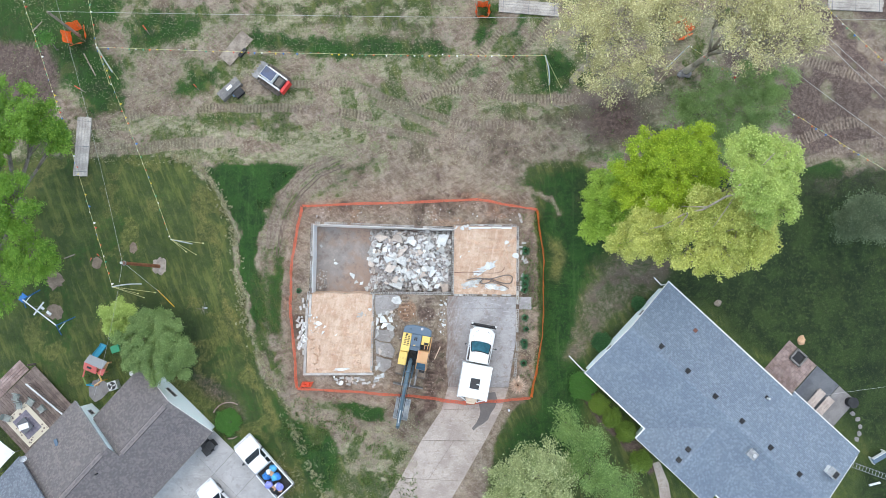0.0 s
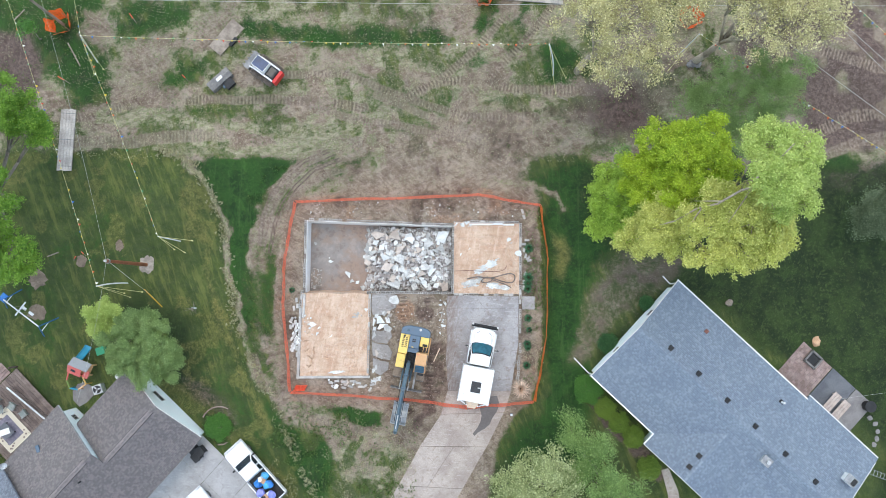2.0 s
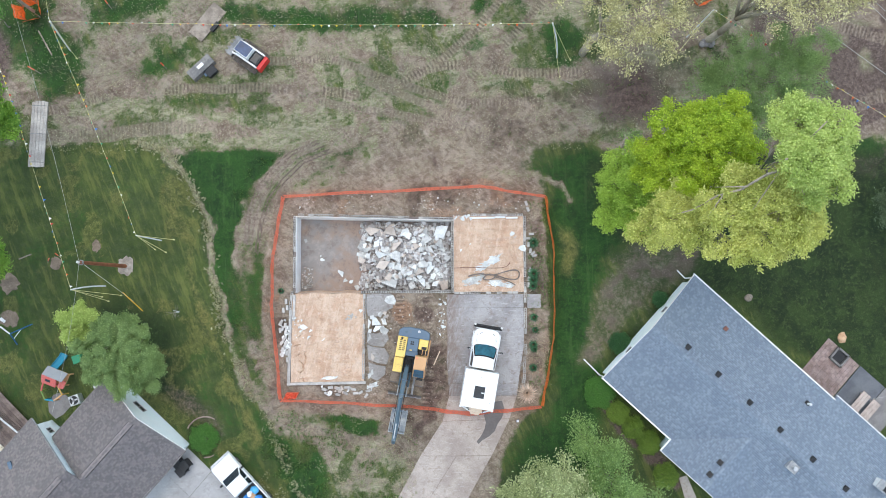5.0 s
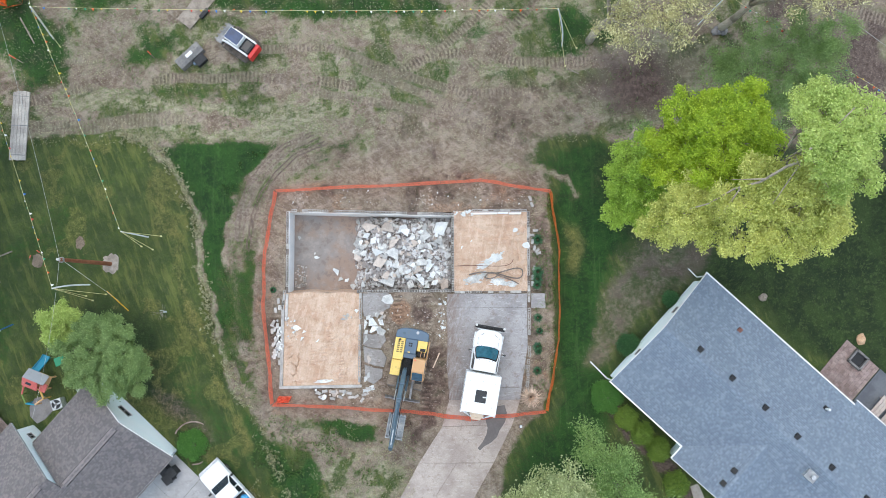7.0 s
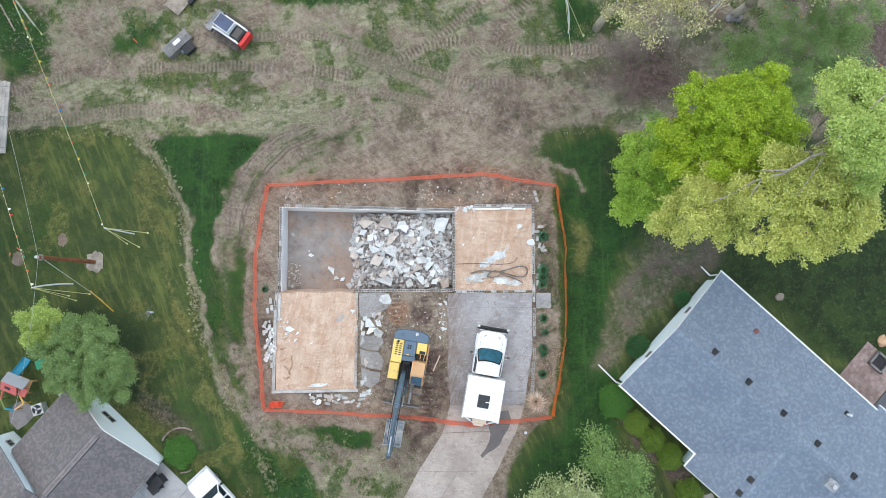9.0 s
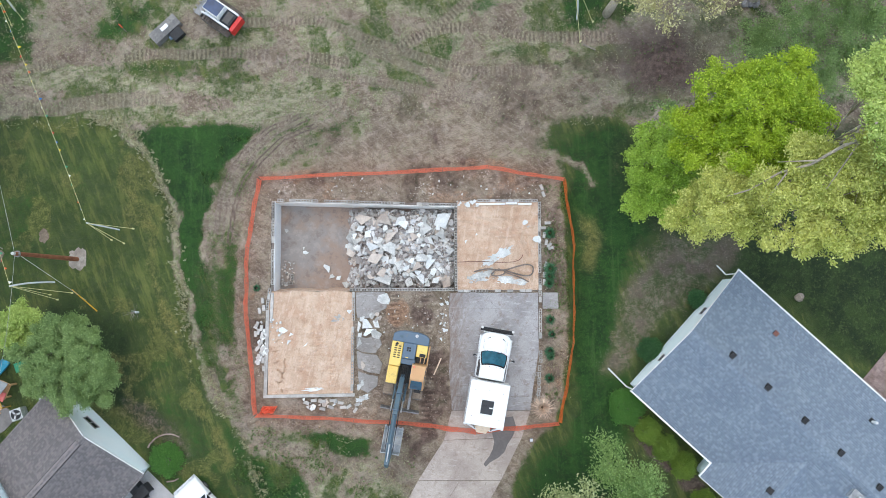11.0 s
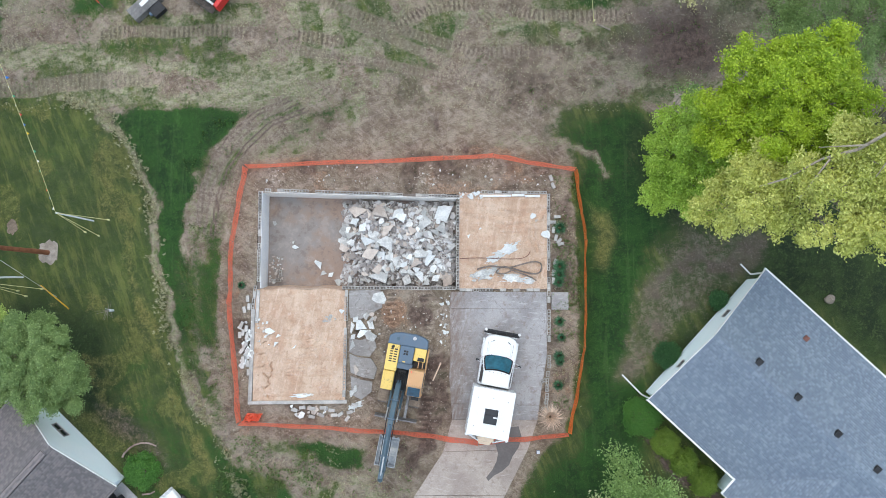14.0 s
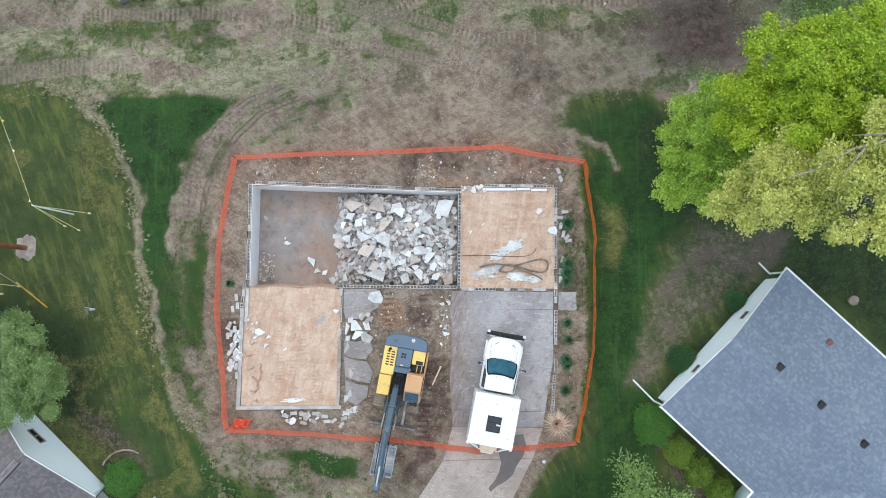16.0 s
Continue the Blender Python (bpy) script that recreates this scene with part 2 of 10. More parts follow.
    col = k.mix(edge(mulch, 0.5), col, bark)
    col = k.mix(k.math("MULTIPLY", edge(rut, 0.3), 0.6), col, k.mix(k.step(fine, 0.4, 0.6), rgb(126, 109, 98), rgb(166, 150, 135)))
    col = k.mix(k.math("MULTIPLY", edge(clayey, 0.5), 0.8), col, k.mix(k.step(fine, 0.4, 0.6), rgb(140, 104, 82), rgb(176, 138, 112)))
    col = k.mix(k.math("MULTIPLY", edge(wet, 0.5), 0.85), col, k.mix(k.step(clod, 0.42, 0.6), rgb(78, 60, 54), rgb(118, 97, 88)))
    pebble = k.noise(6.5, 3, 0.65)
    col = k.mix(k.math("MULTIPLY", k.math("MULTIPLY", k.step(pebbly, 0.05, 0.3), k.step(k.math("ADD", pebble, k.math("MULTIPLY", pebbly, 0.14)), 0.66, 0.72)), 0.75), col, rgb(208, 194, 182))
    bars = k.step(k.math("ADD", k.math("SINE", k.math("MULTIPLY", run, 20.0), 0), k.math("MULTIPLY", k.math("SUBTRACT", fine, 0.5), 2.0)), -0.25, 0.25)
    barred = k.mix(bars, k.mix(1.0, col, (0.52, 0.5, 0.48, 1), "MULTIPLY"), k.mix(1.0, col, (1.16, 1.15, 1.13, 1), "MULTIPLY"))
    col = k.mix(k.math("MULTIPLY", k.step(lug, 0.1, 1.0), k.math("ADD", k.math("MULTIPLY", k.step(mid, 0.4, 0.6), 0.6), 0.25)), col, barred)
    shade = k.mix(k.step(broad, 0.35, 0.65), (0.86, 0.88, 0.86, 1), (1.1, 1.1, 1.08, 1))
    col = k.mix(1.0, col, shade, "MULTIPLY")
    grit = k.mix(k.step(grain, 0.36, 0.64), (0.8, 0.8, 0.8, 1), (1.16, 1.16, 1.16, 1))
    col = k.mix(1.0, col, grit, "MULTIPLY")
    h = k.math("ADD", k.math("MULTIPLY", fine, 0.7), k.math("MULTIPLY", grain, 0.5))
    return k.done(col, 0.95, h, 0.8, 0.16)


def leaf_material(name, c1, c2, c3):
    k = Nodes(name)
    r = k.island()
    patch = k.noise(0.45, 3)
    col = k.mix(k.step(patch, 0.38, 0.62), rgb(*c1), rgb(*c2))
    col = k.mix(k.math("MULTIPLY", k.step(r, 0.6, 1.0), 0.7), col, rgb(*c3))
    col = k.mix(1.0, col, k.mix(r, (1.12, 1.12, 1.12, 1), (1.68, 1.68, 1.68, 1)), "MULTIPLY")
    k.done(col, 0.5)
    k.b.inputs["Transmission Weight"].default_value = 0.0
    t = k.n.new("ShaderNodeBsdfTranslucent")
    mixer = k.n.new("ShaderNodeMixShader")
    mixer.inputs[0].default_value = 0.34
    k.l.new(col, t.inputs["Color"])
    k.l.new(k.b.outputs[0], mixer.inputs[1])
    k.l.new(t.outputs[0], mixer.inputs[2])
    k.l.new(mixer.outputs[0], k.n["Material Output"].inputs["Surface"])
    return k.m


def shingle_material(name, c1, c2, c3):
    k = Nodes(name)
    r, patch, grain = k.island(), k.noise(0.5, 4), k.noise(30, 3, 0.7)
    col = k.mix(k.step(r, 0.25, 0.75), rgb(*c1), rgb(*c2))
    col = k.mix(k.math("MULTIPLY", k.step(r, 0.72, 0.95), 0.4), col, rgb(*c3))
    col = k.mix(1.0, col, k.mix(k.step(patch, 0.3, 0.7), (0.95, 0.95, 0.96, 1), (1.04, 1.04, 1.03, 1)), "MULTIPLY")
    col = k.mix(1.0, col, k.mix(grain, (0.7, 0.7, 0.7, 1), (1.3, 1.3, 1.3, 1)), "MULTIPLY")
    return k.done(col, 0.9, grain, 0.3, 0.01)


def paint(name, c, rough=0.35, dirt_or_shade=(110, 100, 88), amount=0.25, metal=0.0):
    """Painted metal with a little dirt."""
    k = Nodes(name)
    n, s = k.noise(1.7, 6, 0.7), k.noise(11, 5, 0.7)
    mask = k.math("MULTIPLY", k.step(k.math("MULTIPLY", n, s), 0.26, 0.4), amount)
    col = k.mix(mask, rgb(*c), rgb(*dirt_or_shade))
    return k.done(col, k.math("ADD", k.math("MULTIPLY", s, 0.25), rough - 0.1), s, 0.04, 0.01, metal)


def glass(name, c=(40, 60, 66), rough=0.05):
    k = Nodes(name)
    col = k.mix(k.step(k.noise(2.0), 0.3, 0.7), rgb(*c), rgb(*[int(v * 1.25) for v in c]))
    m = k.done(col, rough)
    k.b.inputs["IOR"].default_value = 1.5
    return m


M_GROUND = ground_material()


def worn_concrete(name, c1, c2, mud, pale, tracked=None):
    """Old concrete with mud stains, pale scuffs and hairline cracks."""
    k = Nodes(name)
    a, b, c, d = k.noise(0.45, 5, 0.65), k.noise(2.2, 6, 0.7), k.noise(9, 5, 0.75), k.noise(28, 3, 0.7)
    scuff = k.noise(3.0, 5, 0.7, k.stretch(0.5, 2.2, 1, 0.7))
    col = k.mix(k.step(a, 0.35, 0.65), rgb(*c1), rgb(*c2))
    col = k.mix(k.math("MULTIPLY", k.step(b, 0.52, 0.66), 0.6), col, rgb(*mud))
    col = k.mix(k.math("MULTIPLY", k.step(scuff, 0.56, 0.64), 0.5), col, rgb(*pale))
    col = k.mix(k.math("MULTIPLY", k.step(c, 0.64, 0.7), 0.5), col, rgb(*[int(v * 0.6) for v in mud]))
    v = k.n.new("ShaderNodeTexVoronoi")
    v.feature = "DISTANCE_TO_EDGE"
    v.inputs["Scale"].default_value = 0.4
    warp = k.n.new("ShaderNodeVectorMath")
    warp.operation = "MULTIPLY_ADD"
    t = k.n.new("ShaderNodeTexNoise")
    t.inputs["Scale"].default_value, t.inputs["Detail"].default_value = 1.2, 5.0
    k.l.new(k.pos, t.inputs["Vector"])
    k.l.new(t.outputs["Color"], warp.inputs[0])
    warp.inputs[1].default_value = (1.2, 1.2, 1.2)
    k.l.new(k.pos, warp.inputs[2])
    k.l.new(warp.outputs["Vector"], v.inputs["Vector"])
    if tracked:
        # mud carried over one edge by tracks: x from, to
        s = k.n.new("ShaderNodeSeparateXYZ")
        k.l.new(k.pos, s.inputs[0])
        reach = k.math("ADD", s.outputs["X"], k.math("MULTIPLY", k.math("SUBTRACT", b, 0.5), 4.0))
        smear = k.noise(2.0, 6, 0.75, k.brushed(1.6, 0.4, 75))
        col = k.mix(k.math("MULTIPLY", k.step(reach, tracked[1], tracked[0]), k.step(smear, 0.3, 0.62)), col, rgb(*mud))
    crack = k.math("MULTIPLY", k.step(v.outputs["Distance"], 0.006, 0.001), k.step(a, 0.5, 0.58))
    col = k.mix(k.math("MULTIPLY", crack, 0.5), col, rgb(84, 76, 70))
    col = k.mix(1.0, col, k.mix(k.step(d, 0.35, 0.65), (0.86, 0.86, 0.86, 1), (1.12, 1.12, 1.12, 1)), "MULTIPLY")
    return k.done(col, 0.85, k.math("SUBTRACT", c, crack), 0.4, 0.02)


M_CONCRETE = worn_concrete("driveway_concrete", (160, 147, 138), (184, 172, 162), (142, 126, 114), (198, 188, 180))
M_SLAB = worn_concrete("garage_slab_concrete", (146, 142, 141), (172, 168, 167), (132, 116, 106), (200, 197, 196), (0.5, 2.3))

M_BLOCK = surf("concrete_block", (168, 164, 158), (196, 192, 186), 0.9, 1.5, 20, 0.35, vary=0.16, dark=0.16)
M_WALLPAINT = surf("white_painted_block_wall", (226, 228, 230), (236, 236, 234), 0.7, 0.9, 12, 0.2, dark=0.08)
M_CORE = surf("block_wall_body", (120, 110, 104), (142, 134, 126), 0.95, 1.2, 12, 0.3)


def basement_material():
    """Dusty concrete floor with mud, scuffs and darker damp stains."""
    k = Nodes("basement_floor")
    a, b, c, d = k.noise(0.35, 5, 0.65), k.noise(1.3, 6, 0.7), k.noise(6, 5, 0.75), k.noise(22, 3, 0.7)
    col = k.mix(k.step(a, 0.38, 0.6), rgb(146, 139, 134), rgb(156, 134, 119))
    col = k.mix(k.math("MULTIPLY", k.step(b, 0.52, 0.64), 0.5), col, rgb(118, 104, 96))
    col = k.mix(k.math("MULTIPLY", k.step(b, 0.46, 0.38), 0.4), col, rgb(172, 162, 154))
    col = k.mix(k.math("MULTIPLY", k.step(c, 0.62, 0.7), 0.5), col, rgb(96, 84, 78))
    col = k.mix(k.math("MULTIPLY", k.step(d, 0.66, 0.72), 0.6), col, rgb(206, 198, 190))
    return k.done(col, 0.8, c, 0.4, 0.02)


M_BASEFLOOR = basement_material()

M_WALLCREAM = surf("cream_stained_painted_wall", (244, 236, 226), (248, 243, 236), 0.75, 0.9, 10, 0.2, dark=0.08)
M_RUBBLE = surf("broken_concrete", (184, 184, 180), (214, 213, 208), 0.9, 1.6, 12, 0.5, vary=0.28, dark=0.2)
M_PALE = surf("clean_broken_concrete", (214, 217, 215), (234, 235, 232), 0.85, 1.4, 14, 0.3, vary=0.16, dark=0.12)
M_TANRUB = surf("tan_broken_concrete", (188, 174, 162), (210, 198, 186), 0.9, 1.2, 14, 0.4, vary=0.2, dark=0.15)


def net_material():
    k = Nodes("orange_safety_net")
    col = k.mix(k.noise(1.5), rgb(255, 130, 100), rgb(255, 156, 126))
    k.done(col, 0.5)
    t = k.n.new("ShaderNodeBsdfTranslucent")
    mixer = k.n.new("ShaderNodeMixShader")
    mixer.inputs[0].default_value = 0.55
    k.l.new(col, t.inputs["Color"])
    k.l.new(k.b.outputs[0], mixer.inputs[1])
    k.l.new(t.outputs[0], mixer.inputs[2])
    k.l.new(mixer.outputs[0], k.n["Material Output"].inputs["Surface"])
    return k.m


M_ORANGE = net_material()
M_NETOLD = surf("faded_brown_orange_net", (232, 122, 56), (214, 104, 44), 0.6, 1.5, 12, 0.1, dark=0.12)
M_WOODPOST = surf("weathered_wood", (128, 116, 104), (160, 148, 134), 0.9, 1.5, 16, 0.3, vary=0.15)
M_STEEL = surf("worn_steel", (116, 116, 116), (150, 148, 146), 0.5, 2, 16, 0.2, metal=0.6)
M_BUCKET = surf("worn_bucket_steel", (146, 152, 156), (176, 180, 182), 0.45, 2, 14, 0.2, metal=0.25)
M_BLACK = surf("black_rubber_and_plastic", (26, 27, 29), (40, 41, 43), 0.6, 2, 14, 0.2)
M_WHITE = paint("white_vehicle_paint", (232, 233, 233), 0.25, (170, 164, 156), 0.15)
M_GLASS = glass("vehicle_glass", (46, 108, 126))
M_SKIDGLASS = glass("blue_tinted_glass", (66, 100, 122), 0.15)
M_NAVYGLASS = glass("navy_tinted_glass", (32, 56, 88), 0.2)
M_DARKGLASS = glass("dark_window_glass", (30, 36, 42))
M_YELLOW = paint("yellow_machine_paint", (236, 202, 112), 0.4, (140, 116, 80), 0.6)
M_CABTAN = paint("sun_faded_orange_paint", (212, 168, 122), 0.5, (150, 112, 76), 0.6)
M_SLATE = paint("blue_grey_machine_paint", (88, 108, 126), 0.45, (110, 110, 108), 0.35)
M_BOOM = paint("dark_blue_grey_machine_paint", (78, 100, 112), 0.4, (120, 118, 112), 0.55)
M_TRACK = surf("muddy_track_steel", (118, 104, 92), (144, 128, 112), 0.9, 2, 12, 0.4)
M_SIDING = surf("white_vinyl_siding", (238, 250, 252), (244, 252, 254), 0.55, 0.5, 10, 0.1, dark=0.02)
M_FASCIA = surf("white_trim", (224, 224, 222), (232, 232, 230), 0.5, 1, 10, 0.05, dark=0.04)
M_ROOFBLUE = shingle_material("blue_grey_asphalt_shingles", (119, 131, 145), (128, 140, 153), (150, 162, 175))
M_ROOFBROWN = shingle_material("brown_grey_asphalt_shingles", (116, 110, 110), (131, 124, 123), (146, 134, 130))
M_ROOFGREY = shingle_material("slate_grey_asphalt_shingles", (112, 118, 128), (126, 132, 142), (142, 148, 156))
M_TRIMMETAL = surf("grey_metal_flashing", (180, 182, 184), (206, 208, 208), 0.4, 2, 12, 0.1, metal=0.5)


def sand_material():
    k = Nodes("tan_fill_sand")
    a, b, c, d = k.noise(0.5, 4, 0.6), k.noise(2.4, 6, 0.7), k.noise(16, 4, 0.7), k.noise(1.1, 5, 0.6)
    sweep = k.noise(1.0, 5, 0.6, k.stretch(0.45, 2.2, 1, -0.25))
    col = k.mix(k.step(a, 0.35, 0.65), rgb(198, 168, 144), rgb(214, 188, 165))
    col = k.mix(k.math("MULTIPLY", k.step(d, 0.5, 0.62), 0.5), col, rgb(198, 160, 134))
    col = k.mix(k.math("MULTIPLY", k.step(sweep, 0.54, 0.62), 0.35), col, rgb(184, 148, 120))
    col = k.mix(k.math("MULTIPLY", k.step(b, 0.55, 0.65), 0.5), col, rgb(226, 206, 188))
    col = k.mix(k.math("MULTIPLY", k.step(b, 0.44, 0.36), 0.4), col, rgb(168, 132, 106))
    e = k.noise(6.5, 5, 0.75)
    col = k.mix(k.math("MULTIPLY", k.step(e, 0.57, 0.66), 0.45), col, rgb(160, 124, 100))
    for turn in (78,):
        drag = k.noise(1.3, 4, 0.6, k.brushed(2.0, 0.45, turn))
        col = k.mix(k.math("MULTIPLY", k.step(drag, 0.55, 0.66), 0.4), col, rgb(180, 144, 118))
        col = k.mix(k.math("MULTIPLY", k.step(drag, 0.45, 0.36), 0.35), col, rgb(228, 206, 186))
    col = k.mix(1.0, col, k.mix(k.step(c, 0.35, 0.65), (0.92, 0.92, 0.92, 1), (1.07, 1.07, 1.07, 1)), "MULTIPLY")
    return k.done(col, 0.95, k.math("ADD", d, k.math("MULTIPLY", e, 0.5)), 0.9, 0.16)


M_SAND = sand_material()

# ---- ground ----
LAWN_EDGE = [(-25.3, 13.5), (-22.6, 12.7), (-20.1, 9.6), (-19.2, 7.0), (-18.6, 3.4), (-17.8, -1.1), (-16.2, -5.1), (-14.6, -8.1), (-12.6, -12.0), (-10.2, -17.0)]
FENCE = [(-12.7, 8.73), (3.1, 9.5), (8.35, 8.65), (9.0, 4.2), (8.9, -2.6), (7.85, -8.0), (2.2, -8.45), (-2.8, -7.9), (-12.77, -7.39), (-13.55, 0.0), (-13.5, 4.0)]
BARE = [(15.5, 5.6), (21.1, 4.9), (20.8, 2.9), (18.5, 1.6), (13.6, -3.1), (12.1, -4.6), (10.3, -5.1), (11.1, -2.6), (13.1, 2.3)]
DARK_EAST = [(8.9, 5.6), (10.5, 12.0), (14.0, 9.0), (15.1, 5.6), (13.4, 3.3), (12.1, 1.0), (10.8, -2.8), (9.9, -5.6), (8.8, -5.7)]
PIT = (-12.0, 1.0, 0.8, 7.2)


def run_of(x, y, pts):
    """How far along a line of points the nearest place lies."""
    best, out, total = np.full(x.shape, 1e9), np.zeros(x.shape), 0.0
    for (x0, y0), (x1, y1) in zip(pts, pts[1:]):
        ex, ey = x1 - x0, y1 - y0
        n = math.hypot(ex, ey)
        t = ((x - x0) * ex + (y - y0) * ey) / (n * n)
        d = np.hypot(x - x0 - np.clip(t, 0, 1) * ex, y - y0 - np.clip(t, 0, 1) * ey)
        out = np.where(d < best, total + np.clip(t, -0.1, 1.1) * n, out)
        best, total = np.minimum(best, d), total + n
    return out


def build_ground():
    fine_x, fine_y = np.arange(-45, 45.01, 0.15), np.arange(-20, 32.01, 0.15)
    far = np.array([2, 5, 10, 20, 40, 80, 160, 320, 640.0])
    xs = np.concatenate([-45 - far[::-1], fine_x, 45 + far])
    ys = np.concatenate([-20 - far[::-1], fine_y, 32 + far])
    x, y = np.meshgrid(xs, ys)
    nx, ny = len(xs), len(ys)
    wx = x + 1.4 * (fbm(x, y, 3.0, 3) - 0.5) + 0.7 * (fbm(x, y, 0.7, 5) - 0.5)
    wy = y + 1.4 * (fbm(x, y, 3.0, 9) - 0.5) + 0.7 * (fbm(x, y, 0.7, 11) - 0.5)
    f1, f2, f3 = fbm(x, y, 5.0, 21), fbm(x, y, 2.2, 31), fbm(x * 0.45, y * 1.5, 2.5, 41)
    f4 = fbm(x, y, 0.9, 51)
    zero = np.zeros(x.shape)
    lawn, deep, shady, straw, mulch, worn = (zero.copy() for _ in range(6))

    def area(pts, soft=0.8):
        return smooth(-soft * 1.5, soft * 1.5, inside(wx, wy, pts))

    def line(pts, w, soft=0.5):
        return smooth(w + soft, w - soft, along(wx, wy, pts))

    def lay(cover, mask, value=1.0):
        """Brings a cover towards a value inside a mask."""
        cover += (value - cover) * np.clip(mask, 0, 1)

    # rough field to the north: straw, soil and green strips
    north = smooth(12.4, 13.6, wy)
    lay(straw, north * smooth(0.38, 0.56, 0.5 * f3 + 0.3 * f2 + 0.2 * f4), 0.75)
    lay(lawn, north * smooth(0.47, 0.6, f2 * 0.6 + f4 * 0.4), 0.62)
    green_west = (([(-18.6, 23.7), (-17.4, 25.2), (-10.1, 24.4), (-1.1, 24.6), (0.2, 22.9), (-5, 22.6), (-11.2, 22.2), (-14.9, 22.9)], 0.5, 0.95),
                         ([(-34.6, 21.3), (-30.3, 22.0), (-29.8, 17.6), (-33.2, 16.9)], 0.8, 0.9), ([(-30.2, 25.4), (-27.1, 27.5), (-22.5, 26.5), (-22.5, 24.6), (-25.5, 23.6), (-29.1, 22.8)], 0.9, 0.85),
                         ([(-24.7, 22.6), (-21.0, 21.6), (-21.3, 19.0), (-26.2, 19.0), (-26.6, 20.2), (-24.1, 20.4)], 0.7, 0.8), ([(-37, 19.5), (-37.5, 31), (-30.0, 31), (-30.6, 20.0)], 1.0, 0.95))
    green_east = (([(-24.6, 16.9), (-21.5, 17.3), (-17.2, 16.8), (-20, 16.3)], 0.5, 0.6), ([(1.9, 24.0), (2.7, 28.0), (5.2, 28.0), (4.0, 25.0), (3.3, 23.4)], 0.5, 0.95),
                         ([(1.3, 21.2), (3.3, 22.2), (3.8, 20.9), (2.0, 20.2)], 0.5, 0.7), ([(8.2, 23.2), (9.8, 23.8), (13.9, 21.0), (12.9, 19.5), (8.4, 19.8)], 0.7, 1.0),
                         ([(-0.4, 18.8), (1.7, 19.0), (1.5, 17.4), (-1.2, 17.0)], 0.5, 0.5), ([(3.3, 18.2), (6.1, 18.5), (5.8, 17.4), (3.3, 17.2)], 0.5, 0.6), ([(5.6, 25), (7.2, 28.5), (8.2, 27), (7.0, 24)], 0.5, 0.7))
    for pts, soft, v in green_west + green_east:
        m = area(pts, soft)
        lay(deep, m * smooth(0.26, 0.5, f4 * 0.5 + f2 * 0.5), v * 0.85)
        lay(lawn, m, 0.8)
    corner = area([(-39.5, 30), (-33.5, 30), (-33.4, 24.4), (-36, 22.4), (-44, 22), (-44, 30)], 0.8)
    lay(deep, corner, 0.6), lay(lawn, corner, 0.9)
    mottle = area([(-19, 25.6), (-16.2, 30), (1.0, 30), (-1.1, 24.4), (-5, 24.8), (-14.9, 24.9)], 0.8)
    lay(lawn, mottle, 0.7)
    lay(straw, mottle * smooth(0.36, 0.66, f4), 0.9)
    lay(lawn, mottle * smooth(0.4, 0.66, f4), 0.25)
    for pts in ([(-32.0, 26.0), (-30.2, 25.9), (-30.0, 23.4), (-31.8, 23.3)], [(-29.1, 22.5), (-25.4, 23.4), (-24.4, 20.8), (-27.1, 17.9), (-29.5, 17.8)], [(-21.9, 25.4), (-18.6, 26.4), (-18.3, 24.9), (-20.7, 23.1), (-22.2, 23.5)],
                [(-10.9, 22.1), (-7.7, 22.4), (-7.3, 20.4), (-10.8, 20.2)], [(-14.0, 24.4), (-11.6, 25.3), (-10.8, 24.2)], [(-1.1, 26.6), (2.4, 26.6), (2.2, 23.6), (-0.4, 24.1)], [(-15.5, 22.0), (-13, 22.4), (-11.5, 20.8), (-15, 20.4)]):
        m = area(pts, 0.5)
        lay(deep, m, 0.0), lay(lawn, m, 0.05), lay(straw, m, 0.3)
    # open soil along the machines' way through the field
    way = area([(-15, 20.6), (-6, 20.0), (0, 21.5), (5, 26), (9, 26), (7.6, 22), (9.5, 19.4), (12, 13.4), (5, 10.6), (-6, 11.8), (-7.5, 14.4), (-12, 15.5)], 0.9)
    lay(straw, way, 0.22 + 0.5 * smooth(0.44, 0.56, 0.6 * f2 + 0.4 * f4))
    lay(lawn, way, 0.08 + 0.5 * smooth(0.56, 0.64, f2))
    for pts, w, v in (([(-28.9, 16.1), (-18.9, 15.8), (-12.9, 15.2), (-7.5, 15.0)], 0.45, 0.95), ([(-24.2, 13.7), (-18.9, 13.3), (-12.8, 13.1), (-8.4, 13.3)], 0.55, 0.8)):
        m = line(pts, w, 0.4)
        lay(straw, m, v), lay(deep, m, 0.0), lay(lawn, m * smooth(0.44, 0.52, f4), 0.5)
    # lawns
    left = area([(-60, 13.3), (-32.5, 13.2)] + LAWN_EDGE + [(-8, -60), (-60, -60)], 0.3)
    lay(lawn, left), lay(straw, left, 0.0), lay(deep, left, 0.0)
    lay(deep, left * smooth(0.48, 0.62, f1 * 0.6 + f2 * 0.4), 0.5)
    lay(shady, left * smooth(0.54, 0.68, fbm(x, y, 3.2, 63)), 0.32)
    strip = line([(-22.6, 9.6), (-22.3, 8.1), (-21.4, 6.2), (-20.4, 4.4), (-20.2, 2.6), (-20.0, 0.2), (-18.6, -2.4), (-17.4, -5.0), (-16.6, -7.1), (-15.0, -10.6)], 0.35, 0.75)
    lay(worn, strip * left, 0.6 + 0.4 * smooth(0.35, 0.55, f2))
    lay(deep, strip * left, 0.0), lay(shady, strip * left, 0.0)
    lay(worn, left * smooth(0.57, 0.66, f2), 0.5)
